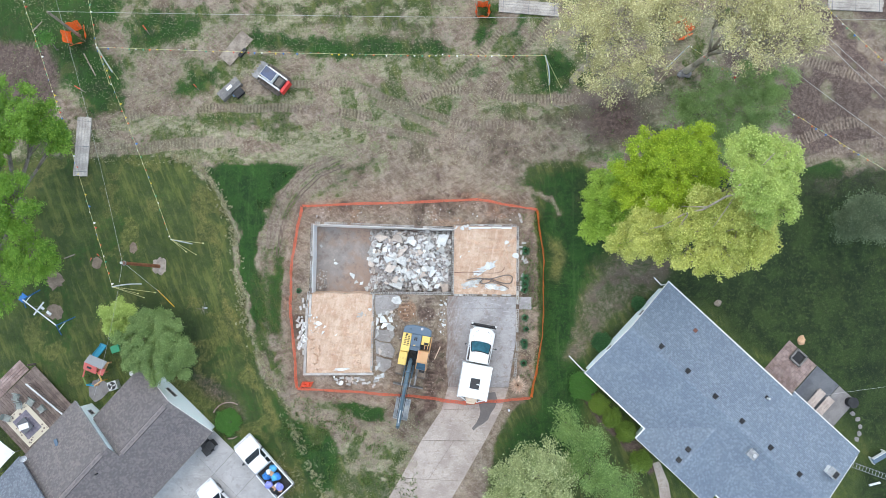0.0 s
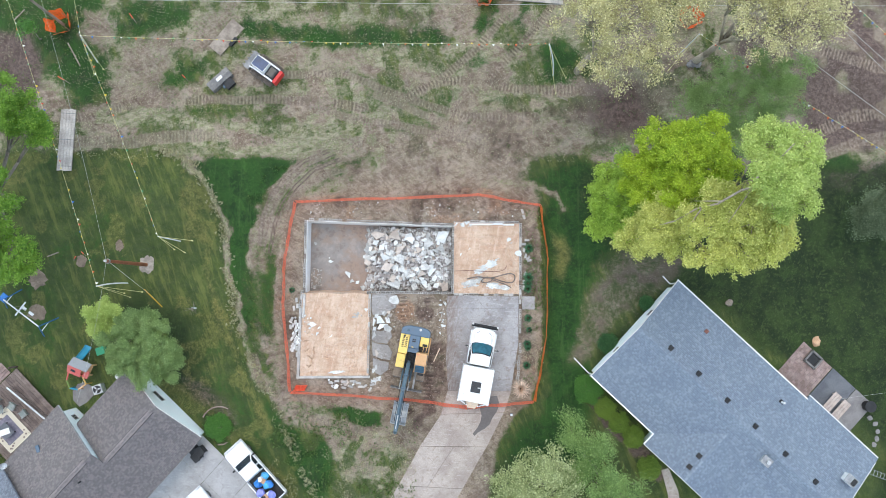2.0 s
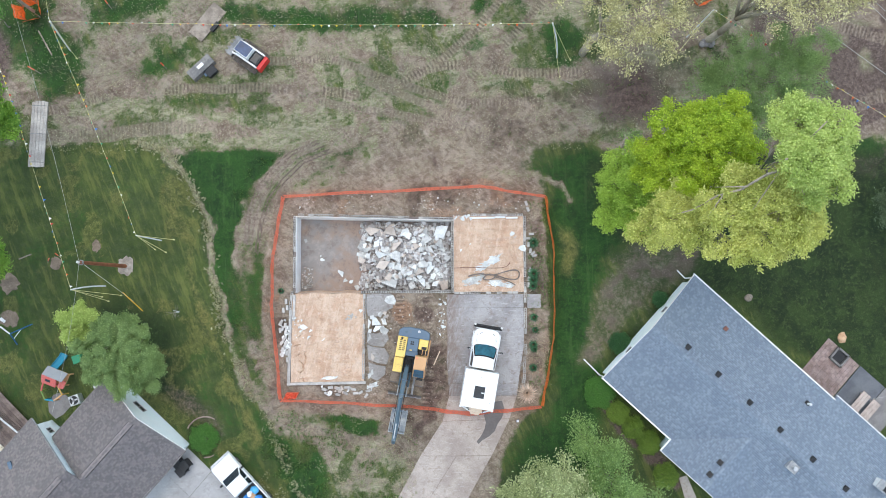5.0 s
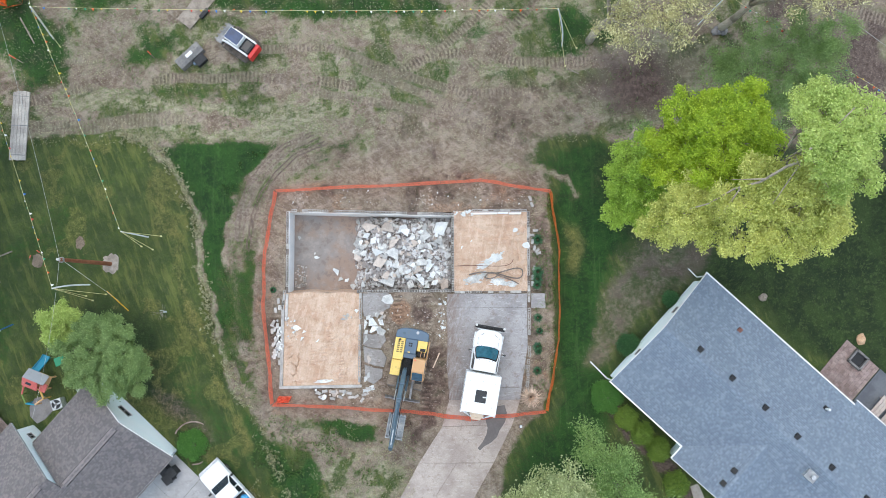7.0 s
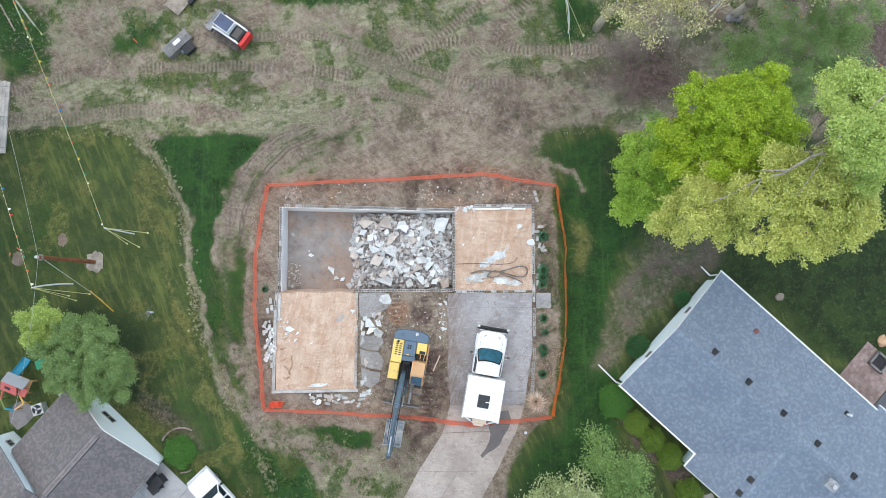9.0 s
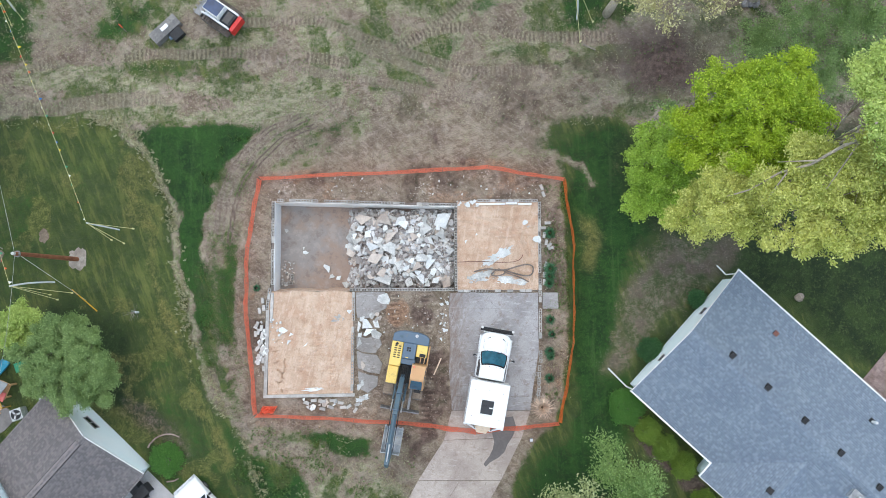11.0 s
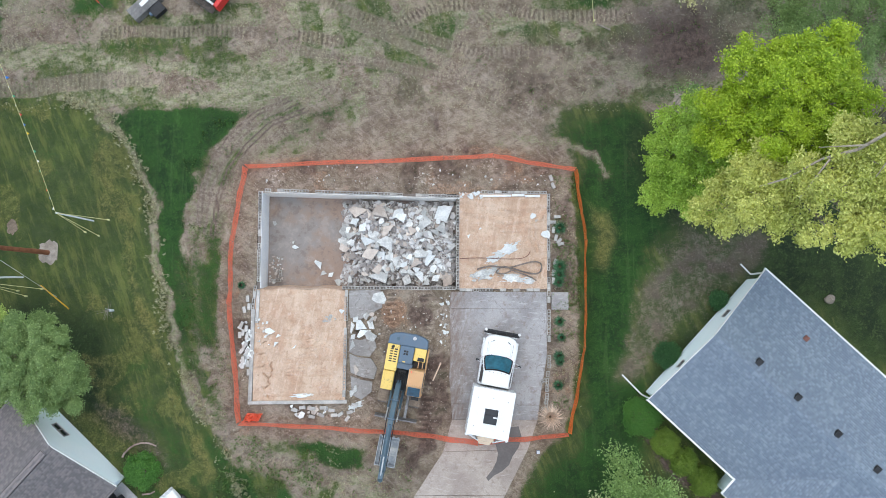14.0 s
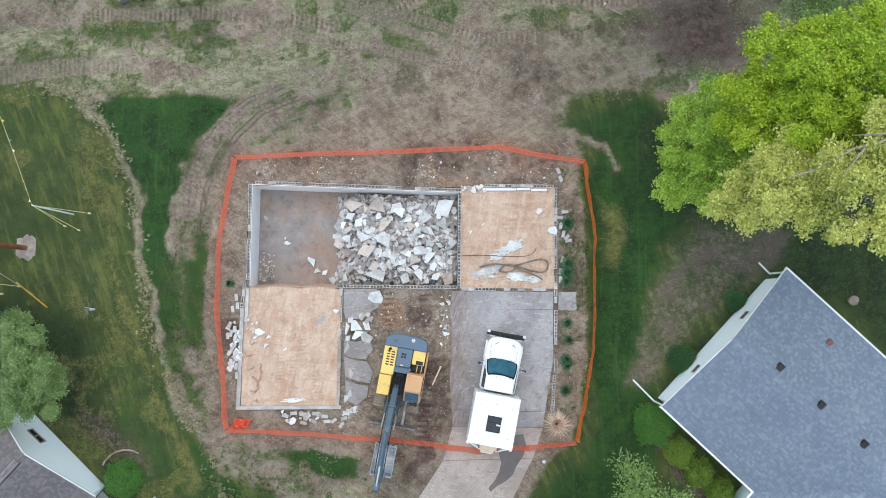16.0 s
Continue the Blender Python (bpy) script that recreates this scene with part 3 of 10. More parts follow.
    lay(deep, area([(-20.7, -7.2), (-19.0, -6.4), (-16.6, -8.2), (-14.8, -11), (-13.0, -15), (-16, -12), (-18.5, -8.4)], 0.6), 0.5)
    lay(deep, area([(-28.2, 13), (-27.0, 13), (-25.3, 8), (-26.2, 8)], 0.5), 0.5)
    # shade of the garden trees painted into the lawn
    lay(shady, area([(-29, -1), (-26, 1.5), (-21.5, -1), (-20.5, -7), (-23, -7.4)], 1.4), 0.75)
    right = area([(7.4, 13.2), (11, 13.3), (14, 12), (60, 9), (60, -60), (3.5, -60), (3.6, -17), (5.1, -12.8), (6.2, -9.2), (7.3, -8.3), (8.2, -4), (8.3, 4), (8.0, 9)], 0.4)
    lay(lawn, right), lay(straw, right, 0.0), lay(deep, right, 0.0)
    lay(deep, smooth(1.3, 0.2, np.abs(wx - 10.6) - 1.0) * smooth(-12, -9, wy) * smooth(13.5, 10, wy), 0.9)
    lay(deep, area([(9.6, 12.2), (12.6, 12.2), (14.4, 7.2), (13.2, 4.1), (11.6, 1.4), (10.0, 1.4), (11.8, 4.1), (11.5, 6.5), (9.6, 7.2)], 0.7), 0.95)
    lay(deep, area([(6.5, -10), (9.5, -8), (12.5, -9), (13, -13), (9, -17), (4.5, -17)], 1.0), 0.8)
    fade = area([(9.3, 6.6), (10.8, 6.4), (11.4, 4.0), (10.3, 1.9), (9.3, 2.5)], 0.6)
    lay(deep, fade, 0.1), lay(worn, fade, 0.6)
    bare = area(BARE, 0.9)
    lay(straw, bare, 0.55), lay(lawn, bare, 0.42), lay(deep, bare, 0.0)
    lay(mulch, bare, 0.15 + 0.4 * smooth(0.42, 0.6, 0.5 * f2 + 0.5 * f4))
    # darker east lawn, with shade of trees and house painted in
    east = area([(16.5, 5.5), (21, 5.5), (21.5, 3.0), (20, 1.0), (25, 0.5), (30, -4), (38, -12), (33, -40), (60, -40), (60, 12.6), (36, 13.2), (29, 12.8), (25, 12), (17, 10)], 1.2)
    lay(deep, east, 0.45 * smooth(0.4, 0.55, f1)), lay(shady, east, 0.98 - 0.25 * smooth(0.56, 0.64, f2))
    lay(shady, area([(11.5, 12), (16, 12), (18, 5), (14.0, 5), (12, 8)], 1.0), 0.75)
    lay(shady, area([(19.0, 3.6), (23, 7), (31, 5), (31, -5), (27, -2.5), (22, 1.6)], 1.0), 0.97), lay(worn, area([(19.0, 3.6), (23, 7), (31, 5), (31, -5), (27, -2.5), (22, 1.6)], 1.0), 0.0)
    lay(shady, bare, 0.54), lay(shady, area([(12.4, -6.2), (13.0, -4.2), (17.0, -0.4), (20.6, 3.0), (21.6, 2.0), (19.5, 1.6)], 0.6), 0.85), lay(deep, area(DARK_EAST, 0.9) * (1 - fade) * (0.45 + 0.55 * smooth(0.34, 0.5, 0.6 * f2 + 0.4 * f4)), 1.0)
    for pts, v in (([(32.4, 13.8), (35.2, 13.9), (36.6, 13.0), (35.6, 11.8), (32.6, 11.8)], 0.8), ([(37, 16), (39, 16.4), (40, 15.4), (38, 15)], 0.9), ([(30, 19.5), (32, 20.5), (33, 19.0)], 0.7), ([(28, 25), (31, 27), (33, 25), (30, 23.5)], 0.7)):
        m = area(pts, 0.5)
        lay(deep, m, v), lay(lawn, m, 0.8)
    # shade painted into the grass beside the brown house
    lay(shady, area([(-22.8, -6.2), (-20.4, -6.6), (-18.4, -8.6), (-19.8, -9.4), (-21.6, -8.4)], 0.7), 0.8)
    # mown triangle and the wheel ring round the fence
    tri = area([(-22.2, 12.75), (-12.4, 12.55), (-13.7, 11.1), (-15.3, 9.2), (-16.2, 7.6), (-16.6, 5.7), (-16.6, 2.0), (-16.4, -2.5), (-16.9, -3.4), (-17.6, 0.0), (-18.3, 3.4), (-18.9, 6.6), (-19.9, 9.6)], 0.42)
    lay(deep, tri, 1.0), lay(lawn, tri, 1.0), lay(straw, tri, 0.0), lay(worn, tri, 0.0)
    ring = area([(-6, 14.5), (-9, 13.6), (-11.9, 13.0), (-14.0, 11.3), (-15.8, 9.2), (-16.6, 6.6), (-16.6, 0), (-16.4, -4), (-15.6, -7.4), (-13.6, -9.4), (-9, -11.6), (-8, -8.4), (-13.2, -7.8), (-14, 0), (-13.9, 4.2), (-13.0, 9.2), (-8, 9.4)], 0.35)
    ring *= 1 - 0.9 * area([(-17, 3.0), (-17, -3.0), (-14.0, -3.2), (-14.0, 2.6)], 0.5)
    lay(deep, ring, 0.0), lay(lawn, ring, 0.18 + 0.42 * smooth(0.48, 0.62, 0.6 * f2 + 0.4 * f4)), lay(straw, ring, 0.32 + 0.3 * smooth(0.4, 0.6, f4))
    verge = area([(-17.5, 2.6), (-17.3, 0.0), (-16.6, -3.0), (-14.3, -3.1), (-14.0, 1.0), (-14.3, 4.6), (-14.9, 4.4), (-15.0, 2.8)], 0.4)
    lay(deep, verge, 0.55), lay(lawn, verge, 0.9), lay(straw, verge, 0.1)
    low_verge = area([(-17.2, -2.5), (-14.3, -2.8), (-13.9, -6.3), (-15.6, -7.5), (-16.6, -5)], 0.6) * smooth(0.38, 0.55, f4)
    lay(lawn, low_verge, 0.75), lay(deep, low_verge, 0.25)
    pale = line([(-15.8, 5.0), (-15.8, 2.9), (-15.6, 0.8), (-15.6, -2.3), (-15.9, -4.6)], 0.3, 0.45)
    lay(deep, pale, 0.3), lay(lawn, pale, 0.6), lay(straw, pale, 0.45)
    for pts, w in (([(-12.4, 11.5), (-11.4, 12.1), (-9.6, 12.6)], 0.22), ([(-9.2, 11.7), (-8.4, 12.4), (-7.0, 12.6)], 0.35), ([(-14.6, 3.4), (-14.4, 5.6)], 0.25), ([(3.0, 10.2), (7.0, 9.7)], 0.3)):
        m = line(pts, w, 0.5)
        lay(deep, m, 0.5), lay(lawn, m, 0.7)
    dry = line(LAWN_EDGE, 0.2, 0.4) * smooth(-9, -6, y)
    lay(straw, dry, 1.0), lay(lawn, dry, 0.2), lay(deep, dry, 0.0)
    # south verge
    south = area([(-15.6, -6.2), (-13.6, -9), (-1, -9.5), (-4, -17), (-4, -40), (-9, -40), (-10, -16)], 0.7)
    lay(straw, south, 0.35 + 0.5 * smooth(0.4, 0.6, f2)), lay(deep, south, 0.0), lay(lawn, south, 0.7 * smooth(0.47, 0.57, f1 * 0.4 + f2 * 0.4 + f4 * 0.2))
    for pts in ([(-15.0, -9.0), (-12.7, -10.0), (-9.6, -11.3), (-9.0, -15), (-10, -16.5), (-12.5, -15.5), (-13.8, -11.4)], [(-9.4, -9.0), (-4.6, -8.8), (-4.4, -10.0), (-7.0, -10.3)]):
        m = area(pts, 0.5)
        lay(deep, m * smooth(0.3, 0.48, f2), 0.85), lay(lawn, m, 0.85), lay(straw, m, 0.1)
    # bare soil of the site inside the fence
    site = smooth(-0.35, 0.2, inside(wx * 0.5 + x * 0.5, wy * 0.5 + y * 0.5, [(-13.3, 9.3), (3.2, 10.2), (7.9, 9.2), (8.3, 4.2), (8.2, -2.6), (7.6, -7.9), (2.2, -9.2), (-2.8, -9.0), (-13.4, -8.2), (-14.2, 0.0), (-14.1, 4.0)]))
    lay(lawn, site, 0.0), lay(deep, site, 0.0), lay(straw, site, 0.12), lay(worn, site, 0.0), lay(shady, site, 0.0)
    lay(deep, site * smooth(0.66, 0.72, f2) * smooth(0.4, 0.5, f4), 0.55)
    soilmix = area([(-6, 10), (-4, 14.6), (4, 16.8), (9, 15.5), (7, 11.5), (8, 9.4), (0, 9.6)], 0.8)
    lay(straw, soilmix, 0.3 * smooth(0.5, 0.6, f4)), lay(lawn, soilmix, 0.4 * smooth(0.6, 0.66, f2)), lay(deep, soilmix, 0.0)
    east_n = area([(7.4, 13.4), (11.3, 13.0), (13.7, 10.0), (14.0, 7.3), (9.4, 7.3), (9.0, 9.1), (7.1, 11.1)], 0.6)
    east_n *= smooth(0.34, 0.5, 0.6 * f2 + 0.4 * f4) * (0.35 + 0.65 * smooth(12.9, 10.5, wy))
    lay(deep, east_n, 0.7), lay(lawn, east_n, 0.9), lay(straw, east_n, 0.1)
    tanarc = line([(4.5, 10.9), (8.3, 10.6), (9.4, 9.8), (10.4, 8.5)], 0.25, 0.35)
    lay(deep, tanarc, 0.0), lay(lawn, tanarc, 0.1), lay(straw, tanarc, 0.6)
    # leaf mould and mulch
    lay(mulch, area([(9.6, 17.4), (12.5, 19.7), (16.7, 20.2), (21.5, 20.8), (20.6, 17.6), (18.7, 14.0), (14.9, 13.6), (12.0, 13.8)], 1.7), 0.55)
    lay(mulch, area([(13.4, 18.7), (16.4, 19.3), (17.5, 15.8), (14.3, 15.2)], 1.2), 0.85)
    lay(mulch, area([(25, 23), (30, 30), (60, 34), (60, 14.5), (30, 14.2)], 1.0), 0.35 + 0.5 * smooth(0.4, 0.6, f2))
    lay(mulch, area([(-42, 24.5), (-37.0, 24.0), (-35.6, 19.5), (-36, 16.5), (-44, 16.5)], 0.8), 0.9)
    lay(mulch, area([(-20.2, -9.2), (-21.8, -8.2), (-23.0, -6.0), (-20.4, -6.4), (-18.0, -9.0), (-17.0, -10.5), (-18.2, -12), (-19.6, -11.6)], 0.5), 0.45)
    lay(mulch, area([(12.2, -6.0), (16.8, -10.9), (19.5, -13.6), (18.6, -14.4), (13.4, -9.5), (11.8, -6.8)], 0.4), 1.0)
    # tracks with tread bars, and smooth wheel ruts
    rut, tread, lug = zero.copy(), zero.copy(), zero.copy()
    ring_tracks = (([(-33.5, 16.0), (-28.3, 17.4), (-24.3, 17.7), (-21.5, 17.9), (-13.0, 17.8), (-7, 17.2)], 0.4, 0.8), ([(-33.5, 14.2), (-28.2, 14.1), (-24.2, 14.6), (-19.5, 14.8)], 0.55, 0.5),
                        ([(-7.5, 14.2), (-10.3, 13.2), (-11.8, 12.5), (-13.5, 10.8), (-14.6, 9.2), (-15.3, 7.6), (-15.6, 5.4)], 0.5, 0.4),
                        ([(-8.5, 11.9), (-10.1, 11.3), (-11.7, 10.4), (-13.0, 9.3), (-13.9, 7.9), (-14.3, 5.8), (-14.4, 4.5)], 0.3, 0.4))
    field_tracks = (([(-3.4, 18.1), (-2.5, 18.6), (0.2, 20.3), (2.9, 22.6), (5.9, 26.4), (7.8, 29)], 0.34, 1.0), ([(1.7, 17.7), (3.2, 19.3), (5.6, 21.8), (8.6, 25.2), (10.5, 28)], 0.34, 1.0),
                        ([(-1.5, 19.2), (0.2, 19.6), (2.9, 19.7), (5.9, 19.0), (8.3, 19.0), (11.9, 19.0)], 0.4, 1.0), ([(1.2, 12.9), (3.2, 14.7), (5.3, 14.7), (7.7, 15.1)], 0.3, 0.3), ([(-16, 20), (-9, 20.2), (-3.4, 18.1), (2, 16.4), (8, 16.6)], 0.35, 0.6), ([(-10, 16.6), (-4, 15.6), (2, 14.4), (6, 12.4)], 0.35, 0.5), ([(-6, 18.4), (0, 15.8), (4, 13.2)], 0.35, 0.4))
    outer_tracks = (([(-16.1, -4.6), (-15.3, -6.8), (-13.5, -8.5), (-10.2, -9.9), (-6, -10.8)], 0.4, 0.3), ([(28, 13.5), (36, 17.0), (44, 18.2)], 0.5, 1.0), ([(29, 11.8), (37, 15.0), (44, 16.0)], 0.5, 0.5), ([(31, 24), (38, 21.5), (46, 20.5)], 0.5, 0.8),
                        ([(-4.2, -8.6), (-3.2, -3.0), (-3.4, 0.6)], 0.4, 0.8), ([(-1.4, -8.4), (-0.9, -3.0), (-1.0, 0.6)], 0.4, 0.8))
    for pts, w, bar in ring_tracks + field_tracks + outer_tracks:
        here = smooth(w + 0.15, w - 0.12, along(wx * 0.2 + x * 0.8, wy * 0.2 + y * 0.8, pts))
        tread = np.where(here > rut, run_of(x, y, pts), tread)
        lug = np.where(here > rut, bar, lug)
        rut = np.maximum(rut, here)
    lug *= rut * smooth(0.28, 0.46, f2)
    rut *= smooth(0.26, 0.5, f2) * 0.85
    arc = [(-9.5, 13.0), (-11.8, 12.0), (-13.3, 10.6), (-14.5, 8.9), (-15.2, 7.0), (-15.4, 4.6)]
    for off in (-0.75, -0.45, 0.0, 0.5, 0.8):
        lay(mulch, smooth(0.16, 0.02, along(wx * 0.15 + x * 0.85 - off * 0.8, wy * 0.15 + y * 0.85 + off * 0.55, arc)), 0.7)
    lay(deep, rut, 0.1)
    # damp dark mud, pebbles and tan clay
    damp, stones, clay = zero.copy(), zero.copy(), zero.copy()
    bay = area([(-2.0, 0.9), (0.2, 0.9), (0.2, -6.5), (0.0, -8.8), (-2.2, -11.0), (-4.2, -8.8), (-4.6, -5.5), (-3.7, -2.2)], 0.5)
    lay(damp, bay * smooth(0.36, 0.56, 0.5 * f2 + 0.5 * f4), 0.8)
    lay(damp, line([(-0.6, 11.5), (0.2, 10.7), (0.6, 10.1), (1.5, 9.9)], 0.3, 0.55) * smooth(0.36, 0.52, f4), 1.0)
    lay(damp, line([(1.1, 9.3), (1.4, 8.3)], 0.3, 0.5) * smooth(0.4, 0.55, f4), 0.7)
    lay(damp, site * smooth(0.55, 0.68, f2), 0.55), lay(damp, soilmix * smooth(0.56, 0.68, f2), 0.45)
    lay(damp, area([(3.0, 17.6), (9.0, 18.6), (13.0, 17.4), (13.4, 13.6), (8.0, 12.4), (4.0, 12.6)], 1.2) * smooth(0.42, 0.6, 0.5 * f2 + 0.5 * f4), 0.55)
    lay(damp, area([(13.6, 18.9), (16.8, 19.6), (18.0, 15.6), (15.0, 14.6), (12.8, 16.0)], 0.9), 0.7)
    for px, py, r, v in ((-10.9, 8.3, 1.0, 0.9), (-1.2, 8.1, 1.2, 0.9), (3.3, 8.7, 0.6, 1.0), (5.0, 7.9, 0.7, 0.6), (7.3, 5.0, 0.7, 0.7), (-5.5, 8.2, 0.8, 0.5), (-0.2, -0.5, 0.4, 0.8), (-12.8, -4.5, 0.6, 0.6), (-1.0, -7.0, 1.0, 0.35), (-5.4, -6.8, 1.0, 0.6)):
        lay(stones, smooth(r * 1.3, r * 0.3, np.hypot(wx - px, wy - py)), v)
    lay(stones, site, np.maximum(stones, 0.25))
    lay(clay, smooth(1.5, 0.5, np.hypot((wx + 2.9) * 1.15, wy + 0.55)), 0.95), lay(damp, smooth(1.5, 0.5, np.hypot((wx + 2.9) * 1.15, wy + 0.55)), 0.0)
    lay(clay, site * smooth(0.5, 0.66, 0.6 * f1 + 0.4 * f4), 0.5)
    shade_lawn = shady
    z = land(x, y)
    rough = np.clip(site + 0.5 * north, 0, 1)
    z = z + rough * (0.16 * (fbm(x, y, 1.3, 71) - 0.5) + 0.10 * (vnoise(x * 4.5, y * 4.5, 77) - 0.5)) * smooth(60, 40, np.abs(x))
    z = z - 0.07 * rut + 0.05 * lug * np.sin(tread * 2 * math.pi / 0.6)
    z = z + 0.10 * smooth(0.5, 0.0, along(wx, wy, LAWN_EDGE)) * f2
    # level bed under the slab, footings and paving
    flat = np.clip(smooth(-0.3, 0.3, inside(x, y, [(-12.5, -6.5), (-12.5, 7.7), (7.0, 7.7), (7.0, -7.5), (4.0, -20), (-5, -20), (0.2, -8.5), (-6, -6.5)])), 0, 1)
    beds = smooth(-0.05, 0.1, inside(x, y, [(0.85, 1.0), (6.7, 1.0), (6.7, 7.2), (0.85, 7.2)])) + smooth(-0.05, 0.1, inside(x, y, [(-12.0, -6.1), (-6.3, -6.1), (-6.3, 1.2), (-12.0, 1.2)]))
    z = z * (1 - flat) + flat * (land(x, y) - 0.03 - 0.27 * beds + 0.05 * (fbm(x, y, 1.0, 81) - 0.5) * (x < 0.2))
    keep = np.ones((ny - 1, nx - 1), bool)
    cx, cy = (xs[1:] + xs[:-1]) / 2, (ys[1:] + ys[:-1]) / 2
    hole = ((cx[None, :] > PIT[0]) & (cx[None, :] < PIT[2])) & ((cy[:, None] > PIT[1]) & (cy[:, None] < PIT[3]))
    keep &= ~hole
    j, i = np.nonzero(keep)
    a = j * nx + i
    me = quads_mesh("ground", np.stack([x, y, z], -1).reshape(-1, 3), np.stack([a, a + 1, a + nx + 1, a + nx], -1), M_GROUND)
    one = np.ones(x.size)
    for name, chans in (("cover_a", (lawn, deep, shade_lawn)), ("cover_b", (straw, mulch, rut)), ("tread", (tread, lug, worn)), ("cover_c", (damp, stones, clay))):
        at = me.color_attributes.new(name, "FLOAT_COLOR", "POINT")
        at.data.foreach_set("color", np.stack([(c if name == "tread" else np.clip(c, 0, 1)).ravel() for c in chans] + [one], -1).astype(np.float32).ravel())
    me.polygons.foreach_set("use_smooth", [True] * len(me.polygons))
    return tagged(new("ground", me), "patchy lawn, straw and bare brown earth with wheel ruts", "ground", kind="structure")


build_ground()

# ---- foundation ----


def setting(name, bm, material, label, category):
    me = bpy.data.meshes.new(name)
    bm.normal_update()
    bm.to_mesh(me)
    bm.free()
    me.materials.append(material)
    return tagged(new(name, me), label, category, kind="structure")


def wall_run(name, p0, p1, thick, z0, z1, label, skin=None, side=1):
    """A block wall body between two plan points; skin: a painted face on one side."""
    (x0, y0), (x1, y1) = p0, p1
    n = math.hypot(x1 - x0, y1 - y0)
    m = pose((x0 + x1) / 2, (y0 + y1) / 2, 0, 0, 0, math.degrees(math.atan2(y1 - y0, x1 - x0)))
    ob = setting(name, box(B(), -n / 2, n / 2, -thick / 2, thick / 2, z0, z1), M_CORE, label, "wall")
    ob.matrix_world = m
    if skin:
        a, b = sorted((side * (thick / 2 + 0.002), side * (thick / 2 + 0.03)))
        bm = box(B(), -n / 2 + 0.01, n / 2 - 0.01, a, b, z0, z1 + 0.17)
        me = bpy.data.meshes.new("painted_face")
        bm.to_mesh(me)
        bm.free()
        me.materials.append(skin)
        f = new("painted_face", me)
        f.parent = ob
        tagged(f, "white painted inner face")
    return ob


BLOCK_TOP = 0.1
WALLS = {}
for key, p0, p1, z0, skin, side, label in (
        ("wall_north", (-11.98, 7.36), (0.98, 6.98), -2.1, M_WALLCREAM, -1, "concrete block basement wall with a cream painted inner face"),
        ("wall_west", (-11.86, 1.0), (-11.86, 7.26), -2.1, M_WALLPAINT, -1, "concrete block basement wall with a white painted inner face"),
        ("wall_south", (-6.5, 1.08), (0.75, 1.08), -2.1, None, 1, "broken-off concrete block basement wall"),
        ("wall_middle", (0.87, 1.0), (0.87, 6.85), -2.1, None, 1, "concrete block wall between rubble pit and sand"),
        ("wall_northeast", (2.35, 7.28), (6.6, 7.26), -0.6, None, 1, "broken concrete block foundation wall"),
        ("wall_east", (6.69, 7.2), (6.69, -3.95), -0.6, None, 1, "concrete block foundation wall with open cores"),
        ("wall_garage", (6.62, -4.1), (6.5, -6.4), -0.6, None, 1, "loose end of concrete block foundation wall"),
        ("wall_slab", (0.98, 0.98), (6.55, 1.0), -0.6, None, 1, "low concrete block footing beside the slab"),
        ("wall_sand_east", (-6.22, 0.95), (-6.3, -5.85), -0.6, None, 1, "concrete block footing beside the sand"),
        ("wall_sand_west", (-12.02, 1.2), (-12.2, -0.4), -0.6, None, 1, "concrete block footing with open cores")):
    WALLS[key] = (wall_run(key, p0, p1, 0.24, z0, BLOCK_TOP - 0.19, label, skin, side), p0, p1)

# smooth poured footings round the left sand bed
for p0, p1, w in (((-12.14, -0.3), (-12.24, -6.1), 0.24), ((-12.36, -6.22), (-6.1, -6.12), 0.22), ((-11.84, 0.9), (-11.9, -1.2), 0.2)):
    (x0, y0), (x1, y1) = p0, p1
    n = math.hypot(x1 - x0, y1 - y0)
    ob = setting("footing", box(B(), 0, n, -w / 2, w / 2, -0.5, 0.12, 0.02), M_BLOCK, "pale poured concrete footing", "footing")
    ob.matrix_world = pose(x0, y0, 0, 0, 0, math.degrees(math.atan2(y1 - y0, x1 - x0)))


def field(name, x0, x1, y0, y1, step, height, material, label, category):
    xs, ys = np.arange(x0, x1 + step / 2, step), np.arange(y0, y1 + step / 2, step)
    x, y = np.meshgrid(xs, ys)
    z = height(x, y)
    nx = len(xs)
    j, i = np.meshgrid(np.arange(len(ys) - 1), np.arange(nx - 1), indexing="ij")
    a = (j * nx + i).ravel()
    me = quads_mesh(name, np.stack([x, y, z], -1).reshape(-1, 3), np.stack([a, a + 1, a + nx + 1, a + nx], -1), material)
    me.polygons.foreach_set("use_smooth", [True] * len(me.polygons))
    return tagged(new(name, me), label, category, kind="structure")


def pit_floor(x, y):
    z = -2.05 + 0.05 * fbm(x, y, 1.5, 91)
    z = z + 0.75 * smooth(-6.6, -4.5, x + 0.5 * fbm(x, y, 1.0, 95)) * smooth(1.0, 2.2, y) * smooth(7.0, 5.8, y) * (0.5 + fbm(x, y, 1.4, 97))
    return z


def jagged(x, y, pts, seed):
    j = 0.3 * (fbm(x, y, 0.3, seed) - 0.5)
    return along(x + j, y - j, pts)


